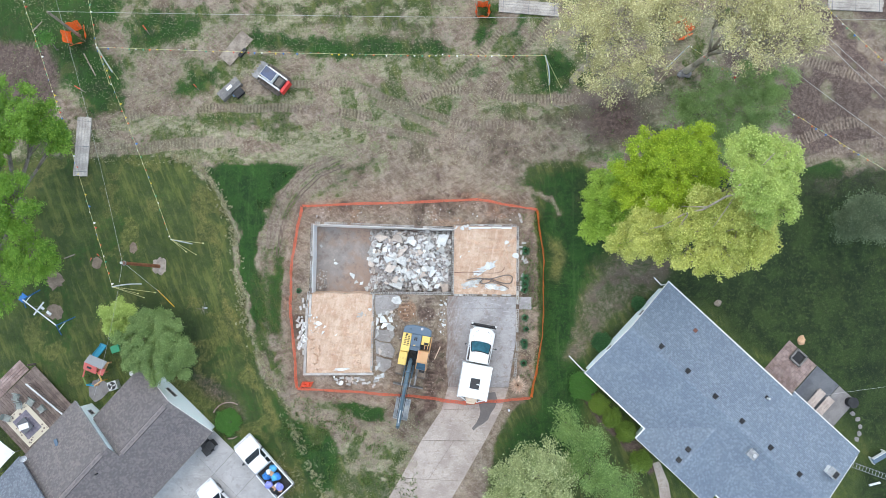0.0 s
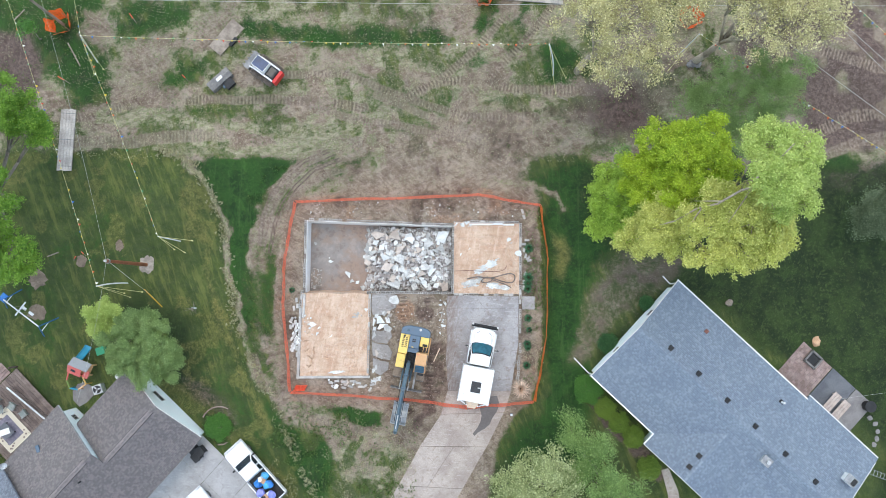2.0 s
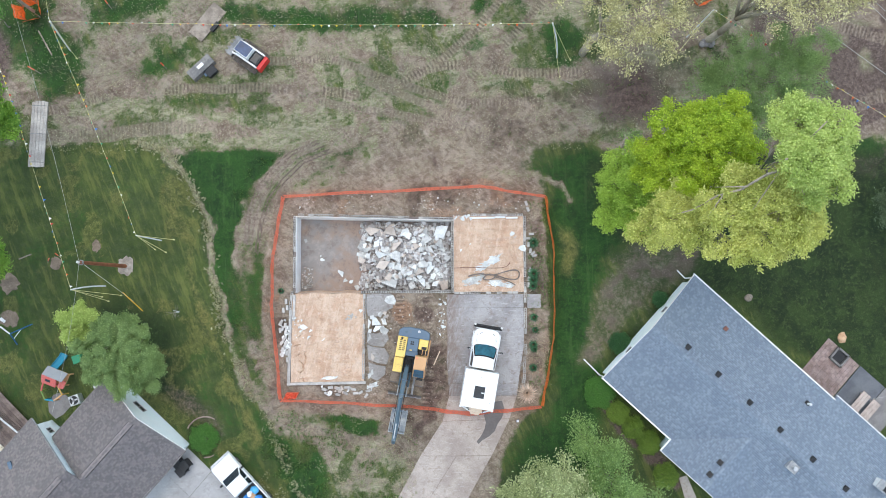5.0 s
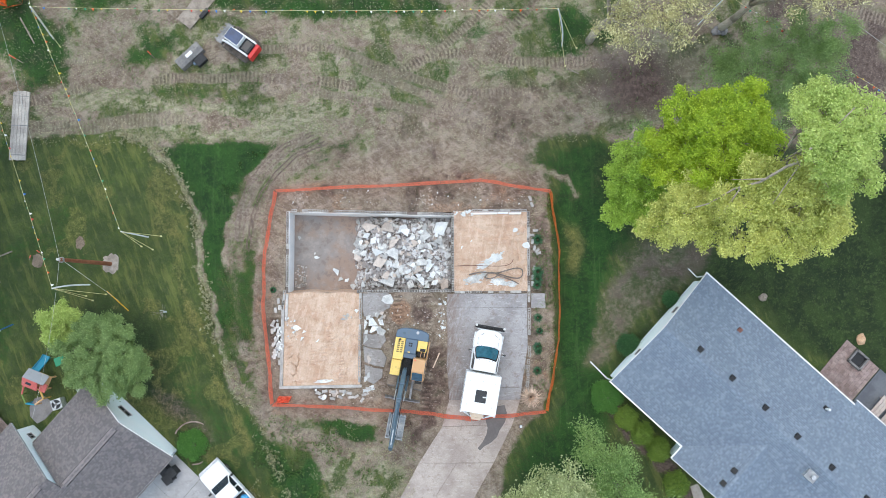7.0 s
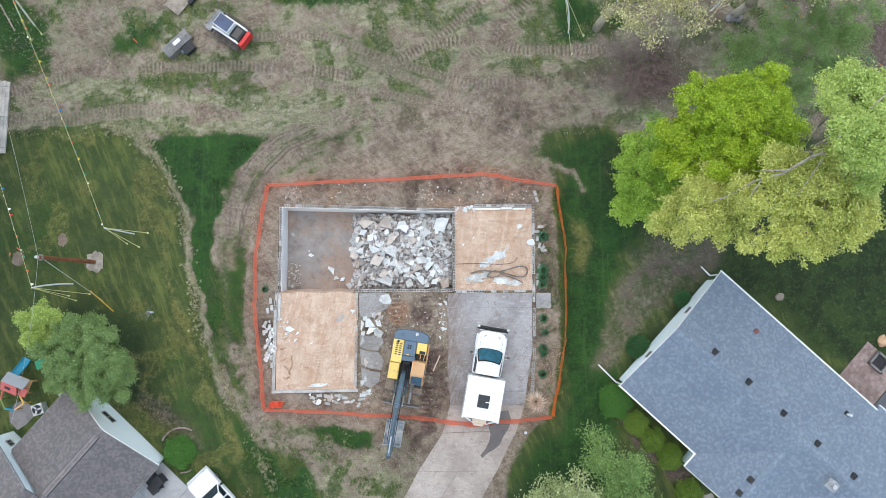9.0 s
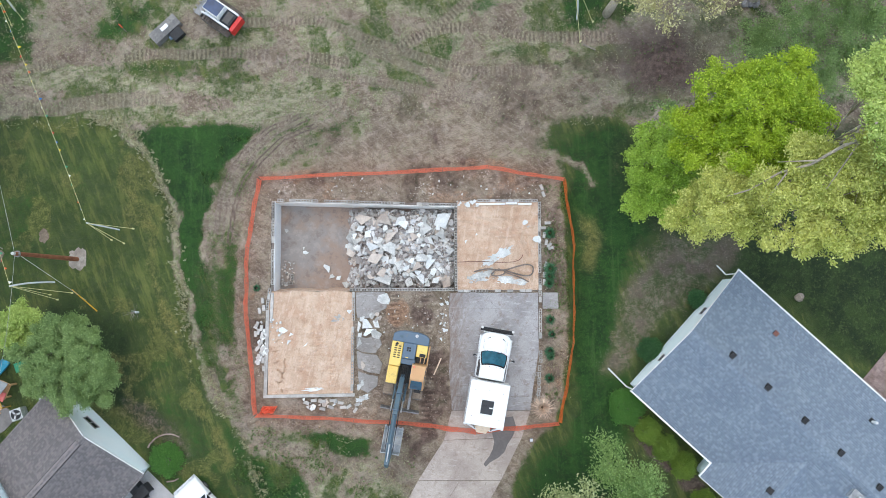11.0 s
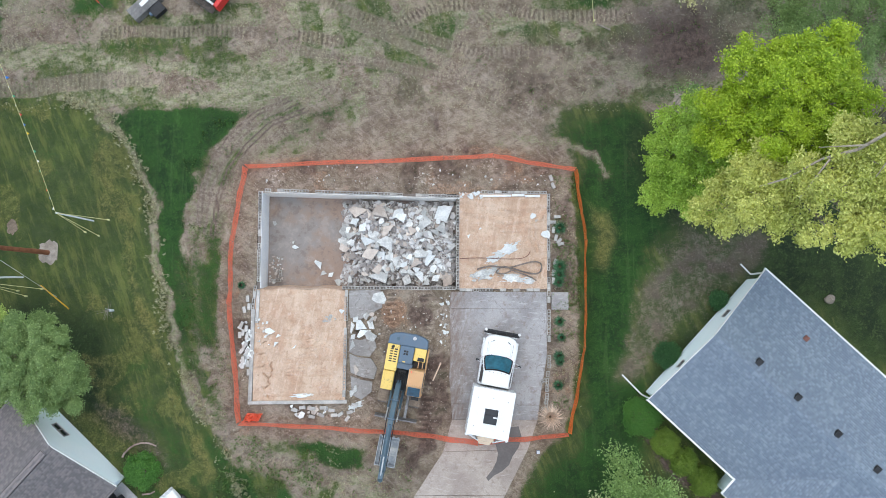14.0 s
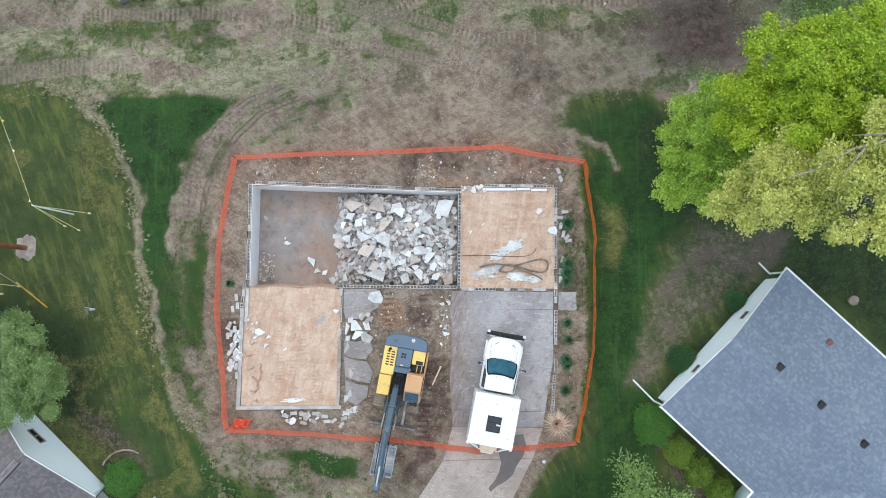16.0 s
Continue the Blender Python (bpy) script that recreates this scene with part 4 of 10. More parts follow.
def sand_left(x, y):
    z = 0.02 + 0.12 * (fbm(x, y, 2.0, 101) - 0.5) + 0.05 * (fbm(x * 3.0, y, 1.2, 103) - 0.5)
    lumps = smooth(-9.6, -8.4, x + 0.4 * (y + 3)) * smooth(0.0, -1.5, y) * smooth(0.35, 0.55, fbm(x, y, 1.6, 105))
    z = z + 0.17 * lumps * (fbm(x + y, x - y, 0.4, 107, 2) - 0.5)
    for cx, y0, y1 in ((-9.78, -4.65, -3.1), (-9.0, -4.45, -3.1), (-8.5, -3.2, -1.8), (-7.6, -5.6, -4.0)):
        z = z - 0.05 * smooth(-0.2, 0.5, np.sin((y - 0.1 * x) * 2 * math.pi / 0.2)) * smooth(0.28, 0.18, np.abs(x - cx)) * smooth(y0 - 0.1, y0 + 0.1, y) * smooth(y1 + 0.1, y1 - 0.1, y)
    for n, pts in enumerate(([(-11.85, -4.0), (-11.35, -3.8), (-11.0, -3.62)], [(-10.95, -3.65), (-10.9, -4.15), (-11.08, -4.9), (-11.3, -5.3)], [(-11.9, -5.1), (-11.3, -5.35), (-11.18, -5.87)], [(-11.75, -3.25), (-11.35, -3.2), (-11.05, -3.0)], [(-11.8, -4.5), (-11.4, -4.4), (-11.1, -4.7)], [(-11.6, -2.6), (-11.2, -2.4)])):
        z = z - 0.14 * smooth(0.05, 0.015, jagged(x, y, pts, 120 + n)) * smooth(0.42, 0.52, fbm(x, y, 0.4, 131))
    edge = y - 1.05 - 0.05 * np.sin(x * 2.3) - 0.12 * (fbm(x, y, 0.8, 109) - 0.5)
    return z - 2.5 * smooth(-0.1, 0.3, edge)


def sand_right(x, y):
    z = -0.02 + 0.12 * (fbm(x, y, 1.8, 111) - 0.5)
    w = 0.25 * (fbm(x, y, 1.5, 115) - 0.5)
    for pts, deep_, wide in (([(0.98, 6.4), (2.3, 6.1), (3.5, 5.7), (4.8, 5.75), (6.4, 6.1)], 0.09, 0.22), ([(1.2, 5.7), (2.6, 5.5), (3.85, 5.1), (5.4, 5.2)], 0.06, 0.15), ([(1.4, 6.5), (3.0, 6.35), (4.4, 5.9)], 0.05, 0.12),
                             ([(5.6, 5.0), (5.75, 4.3), (6.0, 3.5)], 0.14, 0.12), ([(5.45, 4.8), (5.55, 4.2), (5.7, 3.8)], 0.1, 0.08), ([(3.4, 4.85), (4.8, 4.85)], 0.03, 0.05), ([(3.3, 4.6), (4.9, 4.62)], 0.03, 0.05)):
        d = along(x + w, y + w, pts)
        z = z - deep_ * np.exp(-(d / wide) ** 2) + deep_ * 0.5 * np.exp(-((d - wide * 1.8) / wide) ** 2)
    z = z + 0.1 * smooth(0.5, 0.62, fbm(x, y, 1.0, 117)) * (fbm(x, y, 0.25, 119, 2) - 0.5)
    return z


field("basement_floor", -11.9, 0.9, 0.9, 7.3, 0.16, pit_floor, M_BASEFLOOR, "dusty grey-brown basement floor", "floor")
field("sand_bed", -12.08, -6.22, -6.12, 2.0, 0.045, sand_left, M_SAND, "tan fill sand with machine marks", "sand")
field("sand_bed", 0.95, 6.6, 1.05, 7.2, 0.06, sand_right, M_SAND, "tan fill sand with rake marks", "sand")


# garage slab and driveway, poured in panels


def panel(name, pts, z0, z1, material, parent, bevel=0.015):
    return part(name, prism(B(), pts, z0, z1, "z", bevel), material, parent)


slab = thing("garage_slab", pose(0, 0, 0), "grey concrete garage slab with a sawn joint", "slab", kind="structure")
panel("slab_panel", [(0.4, -0.2), (6.55, -0.2), (6.55, 0.86), (0.42, 0.86)], -0.2, 0.05, M_SLAB, slab, 0.008)
panel("slab_panel", [(0.36, -0.21), (6.55, -0.21), (6.55, -3.2), (6.2, -5.3), (6.06, -6.28), (0.5, -6.2), (0.36, -4.6), (0.44, -2.4)], -0.2, 0.042, M_SLAB, slab, 0.006)
drive = thing("driveway", pose(0, 0, 0), "pale weathered concrete driveway with cracks", "driveway", kind="structure")
panel("slab_panel", [(0.5, -6.22), (6.06, -6.3), (5.95, -7.2), (0.55, -7.2)], -0.2, 0.032, M_SLAB, slab, 0.006)
panel("driveway_panel", [(0.55, -7.22), (5.95, -7.22), (5.35, -9.0), (0.0, -9.2)], -0.2, 0.02, M_CONCRETE, drive)
panel("driveway_panel", [(0.0, -9.22), (5.35, -9.02), (3.9, -11.9), (-1.75, -11.9)], -0.2, 0.015, M_CONCRETE, drive)
panel("driveway_panel", [(-1.76, -11.92), (1.1, -11.92), (-1.1, -15.3), (-3.55, -15.2)], -0.2, 0.02, M_CONCRETE, drive)
panel("driveway_panel", [(1.12, -11.92), (3.88, -11.92), (1.9, -15.4), (-1.08, -15.3)], -0.2, 0.015, M_CONCRETE, drive)
panel("driveway_panel", [(-3.56, -15.22), (1.88, -15.42), (-2.6, -23.0), (-8.2, -23.0)], -0.2, 0.02, M_CONCRETE, drive)
pad = tagged(part("paving_slab", prism(B(), [(6.86, -0.25), (7.95, -0.25), (7.95, 0.87), (6.86, 0.87)], -0.1, 0.05, "z", 0.02), M_SLAB, None), "square grey concrete paving slab", "paving", kind="structure")

# ---- roofs ----


def shingles(pts, parent, material):
    """Courses of staggered tabs over one roof plane; the first edge is the eave."""
    p = [Vector(v) for v in pts]
    e = (p[1] - p[0]).normalized()
    n = (p[1] - p[0]).cross(p[-1] - p[0]).normalized()
    if n.z < 0:
        n = -n
    s = n.cross(e)
    if s.z < 0:
        s = -s
    flat = [((q - p[0]).dot(e), (q - p[0]).dot(s)) for q in p]
    top = max(v for _, v in flat)
    rng = np.random.RandomState(int(abs(p[0].x * 97 + p[0].y * 31)) % 9999)
    h, verts, quads = 0.145, [], []
    for row in range(int(top / h) + 1):
        v0, v1 = row * h, min(row * h + h * 1.15, top)
        mid = min(v0 + h / 2, top - 0.01)
        cuts = []
        for (a0, b0), (a1, b1) in zip(flat, flat[1:] + flat[:1]):
            if (b0 > mid) != (b1 > mid):
                cuts.append(a0 + (a1 - a0) * (mid - b0) / (b1 - b0))
        cuts.sort()
        for u0, u1 in zip(cuts[::2], cuts[1::2]):
            u = u0 - rng.rand() * 0.25
            while u < u1:
                w = rng.choice((0.1, 0.13, 0.16, 0.2))
                a, b = max(u, u0), min(u + w - 0.006, u1)
                u += w
                if b - a < 0.03:
                    continue
                lift = 0.02 + rng.choice((0.0, 0.008))
                k = len(verts)
                for uu, vv, ww in ((a, v0, lift), (b, v0, lift), (b, v1, 0.006), (a, v1, 0.006), (a, v0, 0.0), (b, v0, 0.0)):
                    verts.append(p[0] + e * uu + s * vv + n * ww)
                quads += [(k, k + 1, k + 2, k + 3), (k + 4, k + 5, k + 1, k)]
    me = quads_mesh("shingles", [tuple(v) for v in verts], quads, material)
    ob = tagged(new("shingles", me), "small overlapping asphalt shingles", kind="stuff")
    ob.parent = parent
    return n


def ridge_caps(p0, p1, w, parent, material, lift):
    """Overlapping cap pieces along a ridge."""
    p0, p1 = Vector(p0), Vector(p1)
    d = (p1 - p0).normalized()
    s = Vector((-d.y, d.x, 0))
    verts, quads, n = [], [], int((p1 - p0).length / 0.16)
    for i in range(n):
        a, b = p0 + (p1 - p0) * (i / n), p0 + (p1 - p0) * ((i + 1.1) / n)
        k = len(verts)
        for side in (-1, 1):
            for q, up in ((a, 0.018), (b, 0.004)):
                verts.append(q + Vector((0, 0, lift + up + 0.02)))
                verts.append(q + s * side * w / 2 + Vector((0, 0, lift + up - w * 0.2)))
        quads += [(k, k + 2, k + 3, k + 1), (k + 4, k + 5, k + 7, k + 6)]
    ob = tagged(new("ridge_cap", quads_mesh("ridge_cap", [tuple(v) for v in verts], quads, material)), "overlapping ridge cap shingles", kind="stuff")
    ob.parent = parent
    return ob


def roof_plane(pts, house, material):
    p = [Vector(v) for v in pts]
    n = (p[1] - p[0]).cross(p[-1] - p[0]).normalized()
    if n.z < 0:
        n = -n
    bm = B()
    lo, hi = [bm.verts.new(q - n * 0.14) for q in p], [bm.verts.new(q) for q in p]
    bm.faces.new(hi), bm.faces.new(lo)
    for i in range(len(p)):
        bm.faces.new((lo[i], lo[(i + 1) % len(p)], hi[(i + 1) % len(p)], hi[i]))
    bmesh.ops.recalc_face_normals(bm, faces=bm.faces)
    r = part("roof", bm, material, house)
    shingles(pts, r, material)
    return r


def strip(name, p0, p1, w, h, material, parent, lift=0.0, label=""):
    """A straight bar of width w and height h between two points."""
    p0, p1 = Vector(p0), Vector(p1)
    d = p1 - p0
    m = Matrix.Translation(p0) @ d.to_track_quat("X", "Z").to_matrix().to_4x4()
    return part(name, box(B(), 0, d.length, -w / 2, w / 2, lift, lift + h, 0.0, m), material, parent, label)


class Plan:
    """A house frame: a along the ridge, b across it."""

    def __init__(self, origin, along_dir, across_dir):
        self.o, self.a, self.b = Vector((*origin, 0)), Vector((*along_dir, 0)).normalized(), Vector((*across_dir, 0)).normalized()

    def __call__(self, a, b, z):
        return self.o + self.a * a + self.b * b + Vector((0, 0, z))


def wall_body(name, P, prof, a0, a1, house, material, base):
    """A house body: its cross profile (b, z) pushed along the ridge."""
    bm = B()
    pts = [(prof[0][0], base)] + prof + [(prof[-1][0], base)]
    lo, hi = [bm.verts.new(P(a0, b, z)) for b, z in pts], [bm.verts.new(P(a1, b, z)) for b, z in pts]
    bm.faces.new(lo), bm.faces.new(hi)
    for i in range(len(pts)):
        k = (i + 1) % len(pts)
        bm.faces.new((lo[i], lo[k], hi[k], hi[i]))
    bmesh.ops.recalc_face_normals(bm, faces=bm.faces)
    return part(name, bm, material, house)


def window(P, a, b, z, facing, w, h, house, material=None):
    """A framed window with two panes on a wall that faces along -a (facing 'a') or across (facing 'b')."""
    d = P.b if facing == "a" else P.a
    out = -P.a if facing == "a" else P.b
    c = P(a, b, z)
    win = part("window", B(), M_FASCIA, house)
    win.data.materials.clear()
    def bar(bm, u0, u1, v0, v1, t0, t1):
        vs = []
        for t in (t0, t1):
            for u, v in ((u0, v0), (u1, v0), (u1, v1), (u0, v1)):
                vs.append(bm.verts.new(c + d * u + Vector((0, 0, v)) + out * t))
        for f in ((0, 1, 2, 3), (7, 6, 5, 4), (0, 4, 5, 1), (1, 5, 6, 2), (2, 6, 7, 3), (3, 7, 4, 0)):
            bm.faces.new([vs[i] for i in f])
        bmesh.ops.recalc_face_normals(bm, faces=bm.faces)
        return bm
    fr = B()
    for u0, u1, v0, v1 in ((-w / 2, w / 2, h / 2 - 0.07, h / 2), (-w / 2, w / 2, -h / 2, -h / 2 + 0.07), (-w / 2, -w / 2 + 0.07, -h / 2, h / 2), (w / 2 - 0.07, w / 2, -h / 2, h / 2), (-0.04, 0.04, -h / 2, h / 2)):
        bar(fr, u0, u1, v0, v1, 0.0, 0.05)
    part("window_frame", fr, material or M_BLACK, win)
    part("window_sill", bar(B(), -w / 2 - 0.05, w / 2 + 0.05, -h / 2 - 0.06, -h / 2, 0.0, 0.09), M_FASCIA, win)
    for u0, u1 in ((-w / 2 + 0.07, -0.04), (0.04, w / 2 - 0.07)):
        part("pane", bar(B(), u0, u1, -h / 2 + 0.07, h / 2 - 0.07, 0.005, 0.02), M_DARKGLASS, win)
    return win


# ---- neighbouring house with the blue-grey roof ----
def blue_house():
    P = Plan((19.49, 2.23), (0.737, -0.676), (-0.676, -0.737))
    h = thing("house", pose(20, -6, gz(20, -6)), "single-storey house with blue-grey shingle roof and white siding", "house")
    keep = h.matrix_world.inverted()
    E, R, K = 2.7, 4.09, 0.262
    W2 = 10.6
    wall_body("wall", P, [(0.45, E - 0.05), (5.3, R - 0.17), (10.15, E - 0.05)], 0.22, 21.3, h, M_SIDING, -1.0)
    wall_body("wall", P, [(10.1, E - 0.05), (11.4, E - 0.05)], 7.3, 14.6, h, M_SIDING, -1.0)
    roof_plane([P(0, 0, E), P(14.2, 0, E), P(14.2, 5.3, R), P(0, 5.3, R)], h, M_ROOFBLUE)
    roof_plane([P(14.2, -0.4, E - 0.4 * K), P(21.6, -0.4, E - 0.4 * K), P(21.6, 5.3, R), P(14.2, 5.3, R)], h, M_ROOFBLUE)
    roof_plane([P(0, W2, E), P(6.9, W2, E), P(10.93, 6.57, E + 4.03 * K), P(14.96, W2, E), P(21.6, W2, E), P(21.6, 5.3, R), P(0, 5.3, R)], h, M_ROOFBLUE)
    zc = E + 4.03 * K
    roof_plane([P(6.9, 11.77, E), P(6.9, W2, E), P(10.93, 6.57, zc), P(10.93, 11.77, zc)], h, M_ROOFBLUE)
    roof_plane([P(14.96, W2, E), P(14.96, 11.77, E), P(10.93, 11.77, zc), P(10.93, 6.57, zc)], h, M_ROOFBLUE)
    # front gable wall of the wing
    bm = B()
    vs = [bm.verts.new(P(a, b, z)) for b in (11.3, 11.45) for a, z in ((7.3, -1), (14.6, -1), (14.6, E), (10.93, zc - 0.15), (7.3, E))]
    bm.faces.new(vs[:5]), bm.faces.new(vs[5:])
    for i in range(5):
        bm.faces.new((vs[i], vs[(i + 1) % 5], vs[5 + (i + 1) % 5], vs[5 + i]))
    bmesh.ops.recalc_face_normals(bm, faces=bm.faces)
    part("wall", bm, M_SIDING, h)
    # ridge caps, gutters, rake trim
    ridge_caps(P(0, 5.3, R), P(21.6, 5.3, R), 0.3, h, M_ROOFBLUE, 0.03)
    ridge_caps(P(10.93, 6.5, zc), P(10.93, 11.77, zc), 0.3, h, M_ROOFBLUE, 0.03)
    for p0, p1 in (((-0.02, -0.06), (14.2, -0.06)), ((14.2, -0.46), (21.6, -0.46)), ((0, 10.67), (6.9, 10.67)), ((14.96, 10.67), (21.6, 10.67))):
        z = E - (0.17 if p0[1] < -0.2 else 0)
        strip("gutter", P(*p0, z - 0.12), P(*p1, z - 0.12), 0.11, 0.13, M_FASCIA, h, 0, "white metal gutter")
    strip("gutter", P(6.84, 10.6, E - 0.1), P(6.84, 11.8, E - 0.1), 0.11, 0.13, M_FASCIA, h, 0, "white metal gutter")
    strip("fascia", P(6.9, 11.8, E - 0.12), P(10.93, 11.8, zc - 0.12), 0.04, 0.14, M_FASCIA, h)
    strip("fascia", P(14.96, 11.8, E - 0.12), P(10.93, 11.8, zc - 0.12), 0.04, 0.14, M_FASCIA, h)
    for b0, b1, z0, z1 in ((0, 5.3, E, R), (W2, 5.3, E, R)):
        strip("fascia", P(-0.03, b0, z0 - 0.13), P(-0.03, b1, z1 - 0.13), 0.05, 0.13, M_FASCIA, h, 0, "white rake board")
        strip("fascia", P(21.63, b0, z0 - 0.13), P(21.63, b1, z1 - 0.13), 0.05, 0.13, M_FASCIA, h, 0, "white rake board")
    # box vents
    for a, b in ((1.9, 4.1), (4.9, 4.1), (8.0, 4.1), (11.0, 4.1), (14.2, 4.1), (17.4, 4.1)):
        v = part("roof_vent", B(), M_BLACK, h, "small dark metal box vent")
        m = Matrix.Translation(P(a + 1.04, b + 0.62, 0)) @ pose(0, 0, E + (b + 0.62) * K, 0, 0, -42.5) @ pose(0, 0, 0, 14.7, 0, 0)
        part("hood", box(B(), -0.17, 0.17, -0.17, 0.17, 0.02, 0.16, 0.03, m), M_BLACK, v)
        part("flange", box(B(), -0.21, 0.21, -0.21, 0.24, 0.012, 0.035, 0.0, m), M_BLACK, v)
    for a, b in ((10.42, 9.5), (10.42, 10.68)):
        m = Matrix.Translation(P(a, b, zc - (10.93 - a) * K)) @ pose(0, 0, 0, 0, 0, -42.5) @ pose(0, 0, 0, 0, -14.7, 0)
        part("roof_vent", box(B(), -0.2, 0.2, -0.2, 0.2, 0.02, 0.16, 0.03, m), M_BLACK, h, "small dark metal box vent")
    m = Matrix.Translation(P(4.35, 1.55, E + 1.55 * K)) @ pose(0, 0, 0, 0, 0, -42.5) @ pose(0, 0, 0, 14.7, 0, 0)
    part("roof_vent", box(B(), -0.16, 0.16, -0.16, 0.16, 0.02, 0.15, 0.03, m), M_RUST, h, "rusty metal box vent")
    pipe = part("vent_pipe", tube(B(), P(12.6, 1.7, E + 0.6), P(12.6, 1.7, E + 1.15), 0.09), M_FASCIA, h, "white vent pipe")
    part("collar", box(B(), -0.2, 0.2, -0.2, 0.2, 0, 0.04, 0, Matrix.Translation(P(12.6, 1.7, E + 1.7 * K + 0.02)) @ pose(0, 0, 0, 0, 0, -42.5) @ pose(0, 0, 0, 14.7, 0, 0)), M_BLACK, pipe)
    # flue with a steel cap, and the chimney near the far gable
    f = Matrix.Translation(P(14.4, 6.2, R - 0.9 * K)) @ pose(0, 0, 0, 0, 0, -42.5)
    flue = part("chimney", box(B(), -0.36, 0.36, -0.3, 0.3, -0.3, 0.45, 0.02, f), M_TRIMMETAL, h, "pale square flue with a metal cap")
    part("cap", box(B(), -0.42, 0.42, -0.36, 0.36, 0.46, 0.5, 0.02, f), M_GREYFLASH, flue)
    part("flue_pipe", tube(B(), f @ Vector((0.1, 0, 0.45)), f @ Vector((0.1, 0, 0.72)), 0.16), M_TRIMMETAL, flue)
    f = Matrix.Translation(P(20.4, 2.7, E + 2.7 * K)) @ pose(0, 0, 0, 0, 0, -42.5)
    ch = part("chimney", box(B(), -0.46, 0.46, -0.33, 0.33, -0.5, 0.7, 0.02, f), M_FASCIA, h, "white boxed chimney with a dark opening")
    part("cap", box(B(), -0.5, 0.5, -0.37, 0.37, 0.7, 0.75, 0.01, f), M_GREYFLASH, ch)
    part("flue_opening", box(B(), 0.05, 0.42, -0.28, 0.28, 0.75, 0.81, 0.01, f), M_BLACK, ch)
    # gable windows and downspouts
    for b in (3.4, 7.6):
        window(P, 0.22, b, 1.9, "a", 0.55, 0.4, h, M_STEEL)
    for b, run in ((-0.1, -0.75), (10.7, -1.6)):
        d = part("downspout", B(), M_FASCIA, h, "white metal downspout")
        pts = [P(-0.05, b, E - 0.1), P(0.12, b * 0.96 + 0.2, E - 0.5), P(0.12, b * 0.96 + 0.2, 0.25), P(run, b * 0.96 + 0.1, 0.1)]
        for q0, q1 in zip(pts, pts[1:]):
            part("pipe", tube(B(), q0, q1, 0.055, n=8), M_FASCIA, d)
    for ob in h.children:
        ob.matrix_parent_inverse = keep
    return P


M_GREYFLASH = surf("dull_zinc", (140, 142, 144), (164, 166, 166), 0.5, 2, 12, 0.1, metal=0.4)
M_RUST = surf("rusty_metal", (110, 72, 64), (134, 92, 80), 0.8, 3, 14)
BLUE = blue_house()


M_BRONZE = surf("dull_brown_gutter_metal", (104, 98, 96), (122, 116, 114), 0.6, 2, 12, 0.1)


